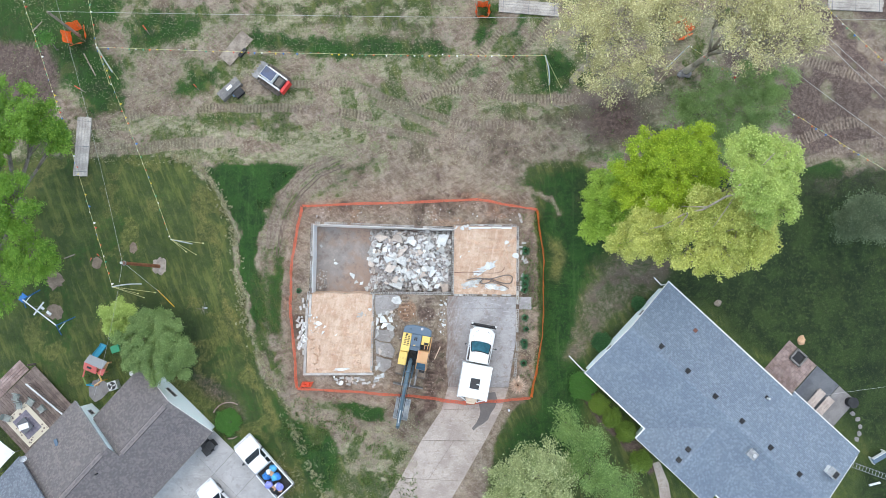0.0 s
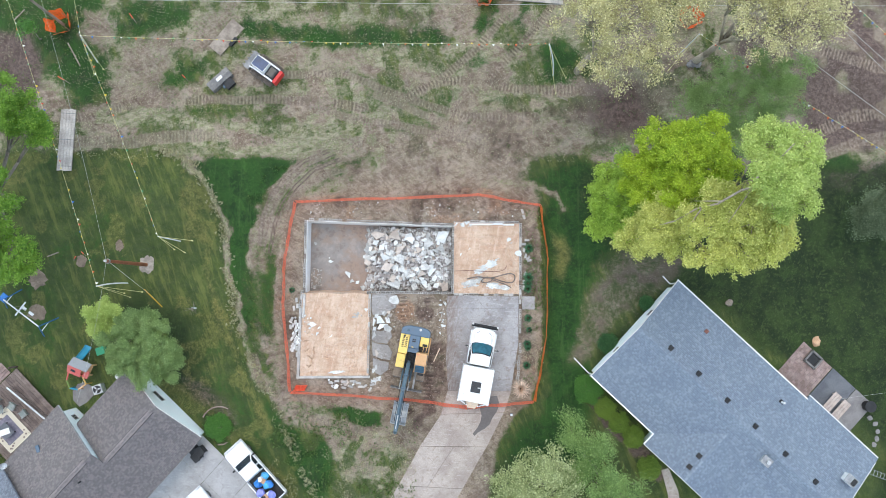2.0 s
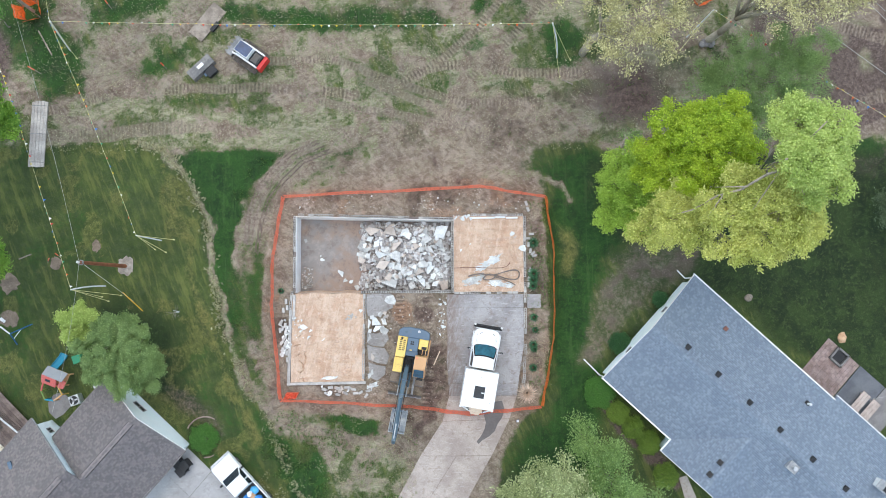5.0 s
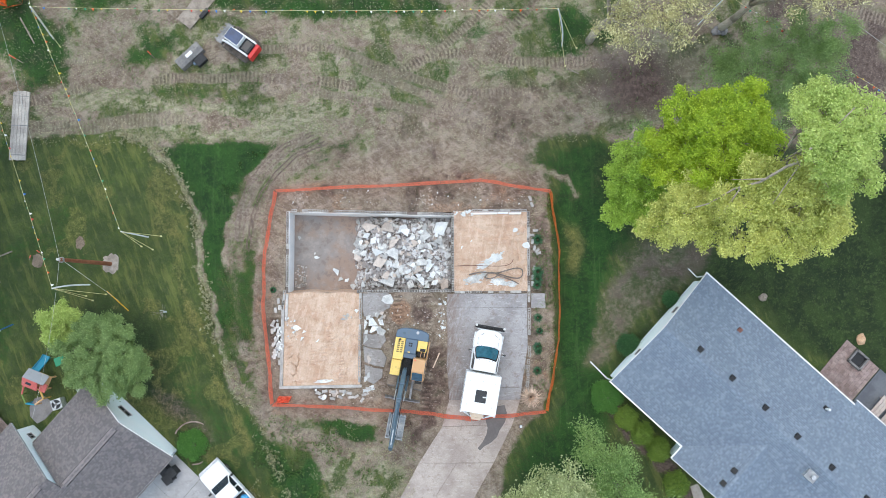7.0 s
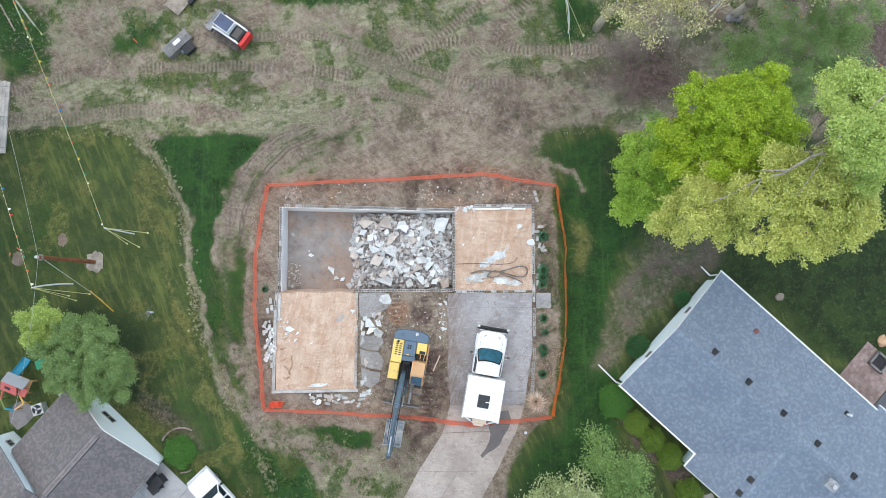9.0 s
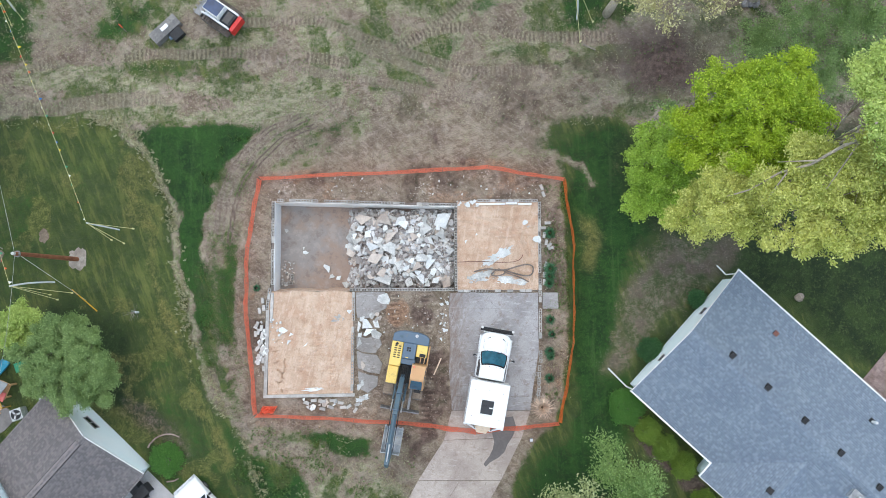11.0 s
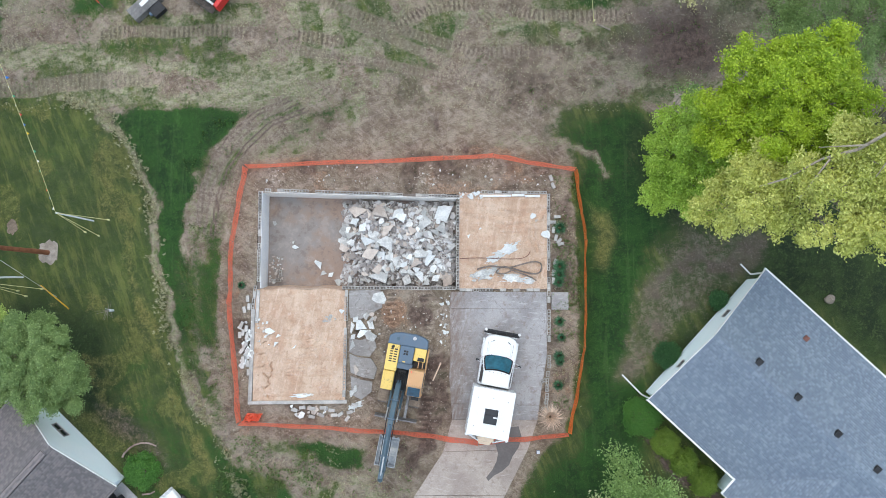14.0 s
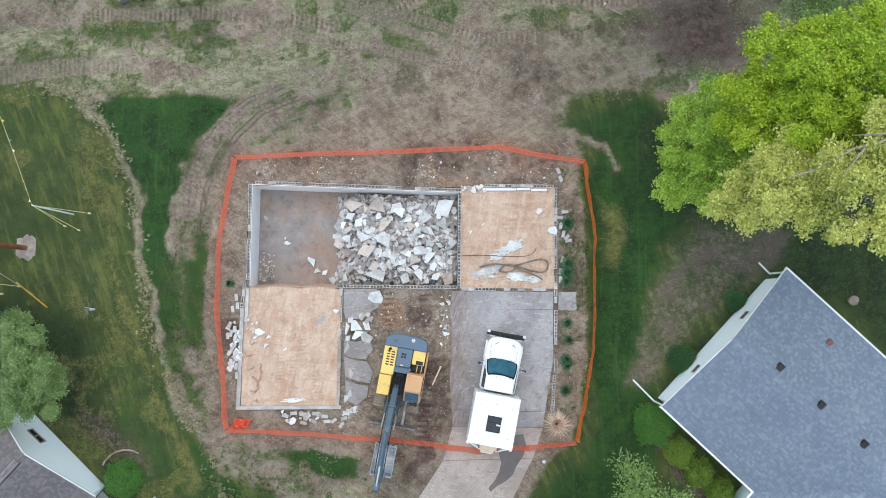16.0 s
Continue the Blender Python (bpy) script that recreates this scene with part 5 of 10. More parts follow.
def brown_house():
    P = Plan((-22.95, -8.31), (-0.66, -0.75), (0.75, -0.66))
    h = thing("house", pose(-25, -11, gz(-25, -11)), "single-storey house with brown-grey shingle roof and white siding", "house")
    keep = h.matrix_world.inverted()
    E, K = 1.85, 0.5
    R1, R2 = E + 4.15 * K, E + 5.25 * K
    wall_body("wall", P, [(-3.85, E), (0, R1 - 0.2), (3.85, E)], 0.16, 6.2, h, M_SIDING, -1.6)
    wall_body("wall", P, [(-5.9, E), (-1.1, R2 - 0.25), (3.75, E)], 6.25, 13, h, M_SIDING, -1.6)
    roof_plane([P(0, 4.15, E), P(6, 4.15, E), P(6, 0, R1), P(0, 0, R1)], h, M_ROOFBROWN)
    roof_plane([P(0, -4.15, E), P(6.1, -4.15, E), P(6.1, 0, R1), P(0, 0, R1)], h, M_ROOFBROWN)
    roof_plane([P(6, 4.15, E), P(13, 4.15, E), P(13, -1.1, R2), P(6, -1.1, R2)], h, M_ROOFBROWN)
    roof_plane([P(6, -6.35, E), P(13, -6.35, E), P(13, -1.1, R2), P(6, -1.1, R2)], h, M_ROOFBROWN)
    E3, K3 = 2.3, 0.5
    R3 = E3 + 6.0 * K3
    wall_body("wall", P, [(-6.2, E3), (-0.6, R3 - 0.3), (5.0, E3)], 12.9, 22, h, M_SIDING, -1.6)
    roof_plane([P(12.4, -6.6, E3), P(23, -6.6, E3), P(23, -0.6, R3), P(12.4, -0.6, R3)], h, M_ROOFGREY)
    roof_plane([P(12.4, 5.4, E3), P(23, 5.4, E3), P(23, -0.6, R3), P(12.4, -0.6, R3)], h, M_ROOFGREY)
    # low ridge vents
    for a0, a1, b, z in ((0.5, 5.7, 0, R1), (6.7, 12.3, -1.1, R2)):
        v = strip("ridge_vent", P(a0, b, z), P(a1, b, z), 0.34, 0.03, M_ROOFBROWN, h, 0.0, "raised shingled ridge vent")
        ridge_caps(P(a0, b, z), P(a1, b, z), 0.4, v, M_ROOFBROWN, 0.045)
        for s in (-0.22, 0.22):
            strip("vent_slot", P(a0, b + s, z - 0.1), P(a1, b + s, z - 0.1), 0.03, 0.035, M_BLACK, v, 0.0)
    for b0, z0 in ((-4.15, E), (4.15, E)):
        strip("fascia", P(-0.03, b0, z0 - 0.13), P(-0.03, 0, R1 - 0.13), 0.05, 0.13, M_FASCIA, h, 0, "white rake board")
    strip("fascia", P(5.97, -6.35, E - 0.1), P(5.97, -1.1, R2 - 0.1), 0.04, 0.12, M_GREYFLASH, h, 0, "grey metal rake edge")
    strip("gutter", P(0, 4.22, E - 0.12), P(13, 4.22, E - 0.12), 0.11, 0.12, M_BRONZE, h)
    strip("gutter", P(0, -4.22, E - 0.12), P(6, -4.22, E - 0.12), 0.11, 0.12, M_BRONZE, h)
    strip("gutter", P(6, -6.42, E - 0.12), P(13, -6.42, E - 0.12), 0.11, 0.12, M_BRONZE, h)
    window(P, 0.16, -0.9, 1.0, "a", 1.1, 0.6, h, M_STEEL)
    window(P, 6.22, -5.0, 0.7, "a", 0.5, 0.6, h, M_STEEL)
    # dish, roof pipes
    d = part("satellite_dish", B(), M_TRIMMETAL, h, "grey satellite dish on a roof arm")
    c = P(12.1, -5.9, E + 0.75)
    dish = B()
    bmesh.ops.create_uvsphere(dish, u_segments=16, v_segments=8, radius=0.42)
    bmesh.ops.delete(dish, geom=[v for v in dish.verts if v.co.z > -0.2], context="VERTS")
    bmesh.ops.transform(dish, matrix=Matrix.Translation(c) @ pose(0, 0, 0.35, 40, 0, 60), verts=dish.verts)
    part("reflector", dish, M_TRIMMETAL, d, smooth_faces=True)
    part("arm", tube(B(), c - Vector((0, 0, 0.5)), c + Vector((0, 0, 0.1)), 0.03), M_STEEL, d)
    part("feed_arm", tube(B(), c, c + Vector((0.45, 0.1, 0.35)), 0.02), M_STEEL, d)
    v = P(9.3, -5.0, E + 1.35 * K + 0.02)
    part("roof_vent", box(B(), -0.15, 0.15, -0.3, 0.3, 0, 0.16, 0.05, Matrix.Translation(v) @ pose(0, 0, 0, 0, 0, 20)), M_SLATE, h, "blue-grey roof vent cover")
    part("vent_pipe", tube(B(), P(8.2, -0.3, R2 - 0.8), P(8.2, -0.3, R2 + 0.05), 0.06), M_BLACK, h, "dark vent pipe")
    for ob in h.children:
        ob.matrix_parent_inverse = keep
    return P


BROWN = brown_house()

# driveway of the brown house, panel by panel
M_DRIVE2 = worn_concrete("light_grey_concrete", (160, 158, 157), (178, 176, 175), (150, 146, 143), (192, 190, 189))
drive2 = thing("driveway", pose(0, 0, 0), "light grey concrete driveway with tooled joints", "driveway", kind="structure")
for a0, a1 in ((0.5, 3.2), (3.22, 6.2), (6.22, 9.2), (9.22, 14)):
    for b0, b1 in ((3.9, 6.6), (6.62, 9.4), (9.42, 12.2), (12.22, 15.0)):
        c = [BROWN(a, b, 0) for a, b in ((a0, b0), (a0, b1), (a1, b1), (a1, b0))]
        bm = B()
        lo, hi = [bm.verts.new((q.x, q.y, gz(q.x, q.y) - 0.2)) for q in c], [bm.verts.new((q.x, q.y, gz(q.x, q.y) + 0.03)) for q in c]
        bm.faces.new(hi), bm.faces.new(lo)
        for i in range(4):
            bm.faces.new((lo[i], lo[(i + 1) % 4], hi[(i + 1) % 4], hi[i]))
        bmesh.ops.recalc_face_normals(bm, faces=bm.faces)
        part("driveway_panel", bm, M_DRIVE2, drive2)

# ---- trees ----


def leaves(name, centres, size, spread, per, material, parent, rng, up=1.0):
    n = len(centres) * per
    c = np.repeat(np.asarray(centres, float), per, 0) + rng.normal(0, 1, (n, 3)) * np.array([spread, spread, spread * 0.7])
    nor = rng.normal(0, 1, (n, 3)) * 0.5 + np.array([0, 0, up])
    nor /= np.linalg.norm(nor, axis=1)[:, None]
    t = np.cross(nor, rng.normal(0, 1, (n, 3)))
    t /= np.linalg.norm(t, axis=1)[:, None]
    b = np.cross(nor, t)
    s = (size * rng.uniform(0.6, 1.3, n))[:, None]
    v = np.stack([c - t * s, c + b * s * 0.5 - nor * s * 0.1, c + t * s, c - b * s * 0.5 - nor * s * 0.1], 1).reshape(-1, 3)
    me = quads_mesh(name, v, np.arange(n * 4).reshape(-1, 4), material)
    ob = new(name, me)
    ob.parent = parent
    return ob


def tree(base, lobes, leaf, bark, label, seed, density=6.0, per=60, size=0.065, spread=0.15, trunk=0.22, split=0.35, name="tree", inner=0.5, category="tree", clump=0.55, bare=()):
    """A tapered trunk, a limb to every lobe, branches to part of the clumps, and leaf clumps through the lobes."""
    rng = np.random.RandomState(seed)
    bx, by = base
    z0 = gz(bx, by)
    root = thing(name, pose(bx, by, z0), label, category)
    top = max(l[2] + l[3] * 0.6 for l in lobes)
    mx, my = np.mean([l[0] for l in lobes]), np.mean([l[1] for l in lobes])
    fork = Vector((bx + (mx - bx) * split, by + (my - by) * split, z0 + (top - z0) * split))
    bm, centres = B(), []
    foot = Vector((bx, by, z0 - 0.1))
    knee = foot.lerp(fork, 0.45) + Vector((rng.normal(0, 0.12), rng.normal(0, 0.12), 0))
    tube(bm, foot, knee, trunk * 1.25, trunk, 9), tube(bm, knee, fork, trunk, trunk * 0.8, 9)
    # each lobe breaks up into a core and smaller outer masses
    masses = []
    for cx, cy, cz, r in lobes:
        if r < 1.15 or inner < 0.3:
            masses.append((cx, cy, cz, r, 1.0))
            continue
        masses.append((cx, cy, cz, r * 0.78, 1.0))
        for i in range(7):
            a, up = 6.283 * (i + rng.uniform(-0.3, 0.3)) / 7, rng.uniform(-0.25, 0.5)
            far, small = r * rng.uniform(0.68, 0.95), r * rng.uniform(0.2, 0.38)
            masses.append((cx + math.cos(a) * far, cy + math.sin(a) * far, cz + up * r, small, 0.0))
    heart = fork
    for cx, cy, cz, r, main in masses:
        c = Vector((cx, cy, cz))
        bend = (fork if main else heart).lerp(c, 0.5) + Vector(rng.normal(0, r * 0.12, 3))
        heart = c if main else heart
        w = trunk * min(0.75, 0.3 + r * 0.12)
        if main:
            tube(bm, fork, bend, w, w * 0.75, 7), tube(bm, bend, c + Vector((0, 0, r * 0.35)), w * 0.75, w * 0.3, 7)
        else:
            w *= 0.35
            tube(bm, heart, bend, w, w * 0.7, 5, False), tube(bm, bend, c, w * 0.7, w * 0.3, 5, False)
        n = max(5, int(density * r * r * 1.0))
        d = rng.normal(0, 1, (n, 3))
        d /= np.linalg.norm(d, axis=1)[:, None]
        d[:, 2] = np.where(d[:, 2] < -0.35, -d[:, 2], d[:, 2])
        rad = r * (inner + (1.08 - inner) * rng.rand(n) ** 0.6)
        wob = 1 + 0.25 * np.sin(d[:, 0] * 5 + seed) * np.cos(d[:, 1] * 6 + cx)
        p = np.array([cx, cy, cz]) + d * (rad * wob)[:, None] * np.array([1, 1, 0.75])
        # each clump carries twigs on its rounded upper side
        tw = 8
        e = rng.normal(0, 1, (n * tw, 3))
        e /= np.linalg.norm(e, axis=1)[:, None]
        e[:, 2] = np.abs(e[:, 2]) * 0.8
        cr = (clump * rng.uniform(0.6, 1.25, n)).repeat(tw)
        centres.append(p.repeat(tw, 0) + e * (cr * rng.uniform(0.5, 1.15, n * tw))[:, None])
        for q in p[:: max(1, n // 16)]:
            q = Vector(q)
            m1 = bend.lerp(q, 0.5) + Vector(rng.normal(0, r * 0.08, 3))
            tube(bm, bend if rng.rand() < 0.5 else c, m1, w * 0.32, w * 0.2, 5, False), tube(bm, m1, q, w * 0.2, 0.012, 5, False)
    for a, b, w0, w1 in bare:
        tube(bm, a, b, w0, w1, 7)
    inv = root.matrix_world.inverted()
    t = part("trunk", bm, bark, root, "", True)
    f = leaves("crown", np.concatenate(centres), size, spread, per, leaf, root, rng)
    t.matrix_parent_inverse = f.matrix_parent_inverse = inv
    return root


M_BARK = surf("grey_bark", (112, 104, 96), (146, 138, 128), 0.9, 1.2, 10, 0.5)
M_BARKPALE = surf("pale_grey_bark", (150, 140, 124), (176, 166, 148), 0.9, 1.2, 10, 0.4)
L_MAPLE = leaf_material("spring_maple_leaves", (84, 122, 36), (104, 140, 48), (130, 158, 66))
L_LIME = leaf_material("lime_leaves", (126, 152, 34), (146, 167, 44), (170, 184, 66))
L_PALE = leaf_material("pale_yellow_green_leaves", (154, 162, 80), (176, 179, 98), (198, 199, 128))
L_SOFT = leaf_material("soft_green_leaves", (142, 162, 82), (160, 176, 96), (182, 192, 120))
L_MID = leaf_material("mid_green_leaves", (124, 154, 54), (140, 166, 66), (162, 184, 86))
L_HEDGE = leaf_material("clipped_green_leaves", (62, 106, 40), (76, 120, 48), (98, 138, 64))
L_BUD = leaf_material("pale_buds", (150, 146, 102), (174, 168, 122), (202, 198, 158))
L_UNDER = leaf_material("grey_green_leaves", (98, 124, 68), (112, 136, 80), (134, 154, 98))
L_PEAR = leaf_material("grey_green_tree_leaves", (98, 122, 68), (116, 138, 82), (142, 160, 104))
L_BLOSSOM = leaf_material("whitish_blossom_leaves", (128, 140, 92), (152, 160, 112), (182, 186, 144))
L_FEATHER = leaf_material("feathery_green_leaves", (96, 124, 64), (116, 140, 78), (140, 162, 100))
L_SPRUCE = leaf_material("dull_spruce_needles", (74, 90, 62), (90, 104, 76), (118, 130, 104))
L_SHRUB = leaf_material("clipped_shrub_leaves", (92, 118, 40), (108, 132, 48), (132, 152, 66))
L_DARK = leaf_material("dark_shrub_leaves", (44, 84, 44), (56, 96, 52), (72, 112, 64))

# group by the east lawn: low green, lime, tall pale crown
tree((13.4, 7.8), [(13.3, 8.8, 4.8, 1.9), (13.2, 7.2, 4.4, 1.6), (14.5, 6.7, 5.6, 1.7), (14.4, 10.2, 5.4, 1.9), (14.6, 8.4, 7.0, 2.0)], L_MID, M_BARK, "small tree with soft green spring leaves", 11, density=10, per=22, clump=0.5, spread=0.12, inner=0.36, size=0.075)
tree((17.0, 9.6), [(14.9, 9.9, 9.3, 1.7), (16.0, 11.1, 10.8, 2.1), (17.7, 10.8, 12.6, 2.4), (15.7, 8.9, 10.2, 2.1), (18.6, 9.7, 13.0, 2.2), (16.8, 12.1, 11.2, 1.2), (18.9, 12.0, 12.4, 1.4), (17.2, 8.6, 12.2, 1.8)], L_LIME, M_BARK, "tree with bright lime green spring leaves", 12, density=10, per=22, clump=0.5, spread=0.12, inner=0.36, size=0.075)
tree((19.6, 7.2), [(14.7, 5.2, 9.6, 1.65), (16.4, 5.3, 12.2, 1.95), (18.4, 5.5, 14.6, 2.2), (20.6, 5.7, 16.0, 2.2), (22.0, 4.8, 15.6, 1.5), (17.8, 3.2, 14.4, 1.1), (20.0, 4.2, 15.0, 1.5), (15.8, 6.7, 11.6, 1.4), (21.2, 7.2, 16.6, 1.4), (18.8, 7.0, 15.2, 1.4)], L_PALE, M_BARKPALE, "tall tree with pale yellow-green leaves and grey limbs", 13, density=9.5, per=22, size=0.078, spread=0.13, trunk=0.3, split=0.45, clump=0.5, inner=0.36,
     bare=(((20.6, 8.1, 17.2), (19.4, 7.7, 17.2), 0.1, 0.085), ((19.4, 7.7, 17.2), (18.1, 6.9, 16.5), 0.085, 0.075), ((18.1, 6.9, 16.5), (17.1, 6.7, 15.2), 0.075, 0.06), ((17.1, 6.7, 15.2), (16.0, 6.0, 13.9), 0.06, 0.05), ((16.0, 6.0, 13.9), (14.7, 5.7, 11.6), 0.05, 0.02), ((18.3, 7.0, 17.0), (16.9, 7.2, 15.4), 0.05, 0.02), ((17.2, 6.6, 15.8), (16.4, 5.0, 14.4), 0.05, 0.02), ((20.0, 7.8, 17.5), (18.6, 5.6, 16.9), 0.05, 0.02), ((20.6, 8.1, 17.4), (21.2, 6.0, 18.4), 0.06, 0.02), ((20.6, 8.1, 17.2), (20.2, 7.4, 10.0), 0.07, 0.09)))
tree((21.2, 9.2), [(20.7, 9.4, 19.6, 1.9), (21.9, 9.2, 19.2, 1.7), (20.2, 10.4, 19.4, 1.2), (21.8, 7.3, 18.2, 1.7), (22.5, 8.2, 17.6, 1.4), (22.7, 5.6, 15.0, 1.0), (20.6, 7.9, 20.0, 1.4)], L_SOFT, M_BARKPALE, "slender tree with pale green spring leaves", 14, density=9.5, per=22, size=0.075, spread=0.13, trunk=0.22, split=0.5, clump=0.5, inner=0.36, bare=(((20.4, 8.6, 18.6), (18.9, 7.9, 21.0), 0.1, 0.05), ((20.4, 8.6, 18.6), (21.0, 9.9, 21.5), 0.08, 0.03)))
# thin scrub north of the group
tree((22.6, 16.2), [(23.6, 17.4, 5.5, 2.8), (20.6, 17.0, 4.2, 2.2), (26.4, 17.0, 5.5, 2.5), (24.2, 14.6, 5.0, 2.4), (21.6, 14.4, 4.6, 1.8)], L_UNDER, M_BARK, "wide scrubby tree with thin grey-green leaves", 15, density=5.5, per=40, size=0.055, spread=0.2, trunk=0.15, inner=0.2)
tree((27.8, 18.2), [(27.8, 18.6, 6.0, 2.0), (25.6, 19.2, 6.2, 1.6)], L_FEATHER, M_BARK, "young tree with yellow-green leaves", 16, density=4.0, per=40, size=0.055, spread=0.2, trunk=0.12, inner=0.2)
tree((14.6, 12.9), [(14.5, 12.9, 4.2, 0.8)], L_UNDER, M_BARKPALE, "small birch with a pale stem", 17, density=5, per=16, size=0.07, trunk=0.06, inner=0.2)
# budding trees at the north edge
tree((11.6, 20.6), [(12.6, 20.8, 12.0, 2.9), (15.4, 21.6, 12.5, 2.8), (10.4, 22.2, 12.0, 2.4), (12.2, 18.4, 10.5, 2.2), (14.6, 24.4, 12.0, 3.0), (17.2, 23.2, 12.0, 2.2), (15.8, 18.9, 10.5, 1.8)], L_BUD, M_BARKPALE, "large tree in pale bud with bare grey limbs", 18, density=4.4, per=15, size=0.085, spread=0.26, trunk=0.27, inner=0.25, split=0.3)
tree((21.9, 21.6), [(22.8, 20.4, 12.5, 2.4), (25.2, 21.0, 13.0, 2.6), (27.2, 21.4, 12.0, 2.2), (24.0, 23.6, 13.0, 2.6), (21.6, 23.6, 11, 1.8), (26.2, 24.6, 12, 2.4)], L_BUD, M_BARKPALE, "large tree in pale bud with bare grey limbs", 19, density=4.0, per=15, size=0.085, spread=0.26, trunk=0.28, inner=0.25, split=0.3)
# maple at the west edge
tree((-37.8, 8.5), [(-34.8, 14.8, 8.6, 2.5), (-36.9, 12.0, 8.0, 2.0), (-34.6, 7.6, 8.6, 2.3), (-35.8, 5.4, 8.4, 2.5), (-33.5, 3.3, 6.8, 1.8), (-36.6, 1.2, 6.4, 2.4), (-38.0, 9.4, 10.0, 3.2), (-32.0, 13.4, 6.8, 1.2), (-33.0, 14.4, 7.4, 1.7)], L_MAPLE, M_BARK, "broad maple with fresh green leaves", 20, density=8.5, per=26, size=0.075, trunk=0.4, spread=0.14, inner=0.4)
# garden trees by the brown house
tree((-27.4, -1.3), [(-27.9, -1.4, 2.6, 1.25), (-27.2, -0.7, 2.4, 0.95), (-28.5, -2.0, 2.2, 0.9), (-27.4, -2.6, 2.2, 0.8)], L_SOFT, M_BARK, "small garden tree with light green leaves", 21, density=8, per=44, size=0.065, trunk=0.08, spread=0.13, clump=0.3)
tree((-24.2, -3.2), [(-24.6, -2.9, 3.6, 2.1), (-23.0, -3.6, 3.6, 1.9), (-25.8, -3.9, 3.2, 1.8), (-24.0, -5.0, 3.4, 1.8), (-22.5, -4.9, 3.0, 1.4), (-23.9, -2.0, 3.2, 1.4)], L_PEAR, M_BARK, "round garden tree with dense grey-green leaves", 22, density=15, per=36, size=0.06, trunk=0.16, spread=0.13, clump=0.26, inner=0.72)
# flowering tree and saplings by the driveway
tree((8.2, -14.6), [(6.2, -13.8, 4.6, 1.6), (8.0, -13.4, 5.4, 1.8), (9.2, -12.6, 4.6, 1.3), (7.2, -15.6, 5.2, 1.9), (9.8, -15.2, 5.4, 1.9), (5.2, -15.8, 4.2, 1.5), (4.7, -14.4, 3.6, 1.1), (7.2, -12.6, 4.4, 1.1)], L_BLOSSOM, M_BARK, "flowering tree with whitish green leaves", 23, density=7, per=20, size=0.085, spread=0.22, trunk=0.16, inner=0.25)
tree((12.2, -12.6), [(11.4, -10.9, 3.6, 1.5), (12.3, -11.8, 4.0, 1.4), (13.2, -13.8, 4.4, 1.7), (11.4, -13.2, 4.2, 1.6), (14.6, -15.2, 4.0, 1.5), (10.4, -9.6, 2.6, 0.9), (15.4, -16.6, 4.2, 1.5)], L_FEATHER, M_BARK, "feathery tree with soft green leaves", 24, density=6, per=30, size=0.075, spread=0.3, trunk=0.12, inner=0.2)
# evergreen at the east edge
tree((36.6, 8.0), [(36.4, 8.2, 3.0, 1.6), (37.4, 7.4, 3.2, 1.4), (35.6, 7.4, 2.4, 1.2), (36.8, 8.0, 4.4, 1.0)], L_SPRUCE, M_BARK, "bushy grey-green young spruce", 25, density=7, per=30, size=0.07, spread=0.3, trunk=0.12)


tree((-36.0, 23.4), [(-36.0, 23.4, 1.2, 0.7), (-35.8, 23.7, 1.4, 0.5)], L_HEDGE, M_BARK, "small yellow-green young tree in the grass", 26, density=9, per=16, size=0.07, trunk=0.05, inner=0.3, clump=0.3)


def shrub(x, y, r, h, leaf, label, seed):
    rng = np.random.RandomState(seed)
    root = thing("shrub", pose(x, y, gz(x, y)), label, "shrub")
    n = int(210 * r * r) + 50
    d = rng.normal(0, 1, (n, 3))
    d /= np.linalg.norm(d, axis=1)[:, None]
    d[:, 2] = np.abs(d[:, 2])
    p = d * np.array([r, r, h]) * (0.72 + 0.25 * rng.rand(n))[:, None] * (1 + 0.08 * np.sin(d[:, 0] * 7 + seed))[:, None]
    bm = B()
    for q in p[::max(1, n // 12)]:
        tube(bm, (0, 0, 0), q * 0.9, 0.025, 0.008, 5)
    part("stems", bm, M_BARK, root)
    leaves("foliage", p, 0.05, 0.1, 36, leaf, root, rng)
    return root


for x, y, r, h, leaf, label in (
        (12.5, -6.95, 1.25, 1.3, L_HEDGE, "round clipped bright green shrub by the house"), (13.9, -8.55, 0.86, 1.25, L_SHRUB, "round clipped olive green shrub"),
        (15.05, -9.7, 0.86, 1.25, L_SHRUB, "round clipped olive green shrub"), (16.25, -10.9, 0.9, 1.25, L_SHRUB, "round clipped olive green shrub"),
        (17.6, -13.5, 0.95, 1.2, L_SHRUB, "round clipped olive green shrub"), (14.2, -3.1, 0.85, 0.8, L_DARK, "dark green spreading shrub"),
        (17.5, 0.4, 0.6, 0.6, L_DARK, "dark green spreading shrub"), (-18.9, -10.5, 1.15, 0.9, L_HEDGE, "round shrub in a stone-edged bed")):
    shrub(x, y, r, h, leaf, label, int(abs(x * 10)))

# ---- machines ----


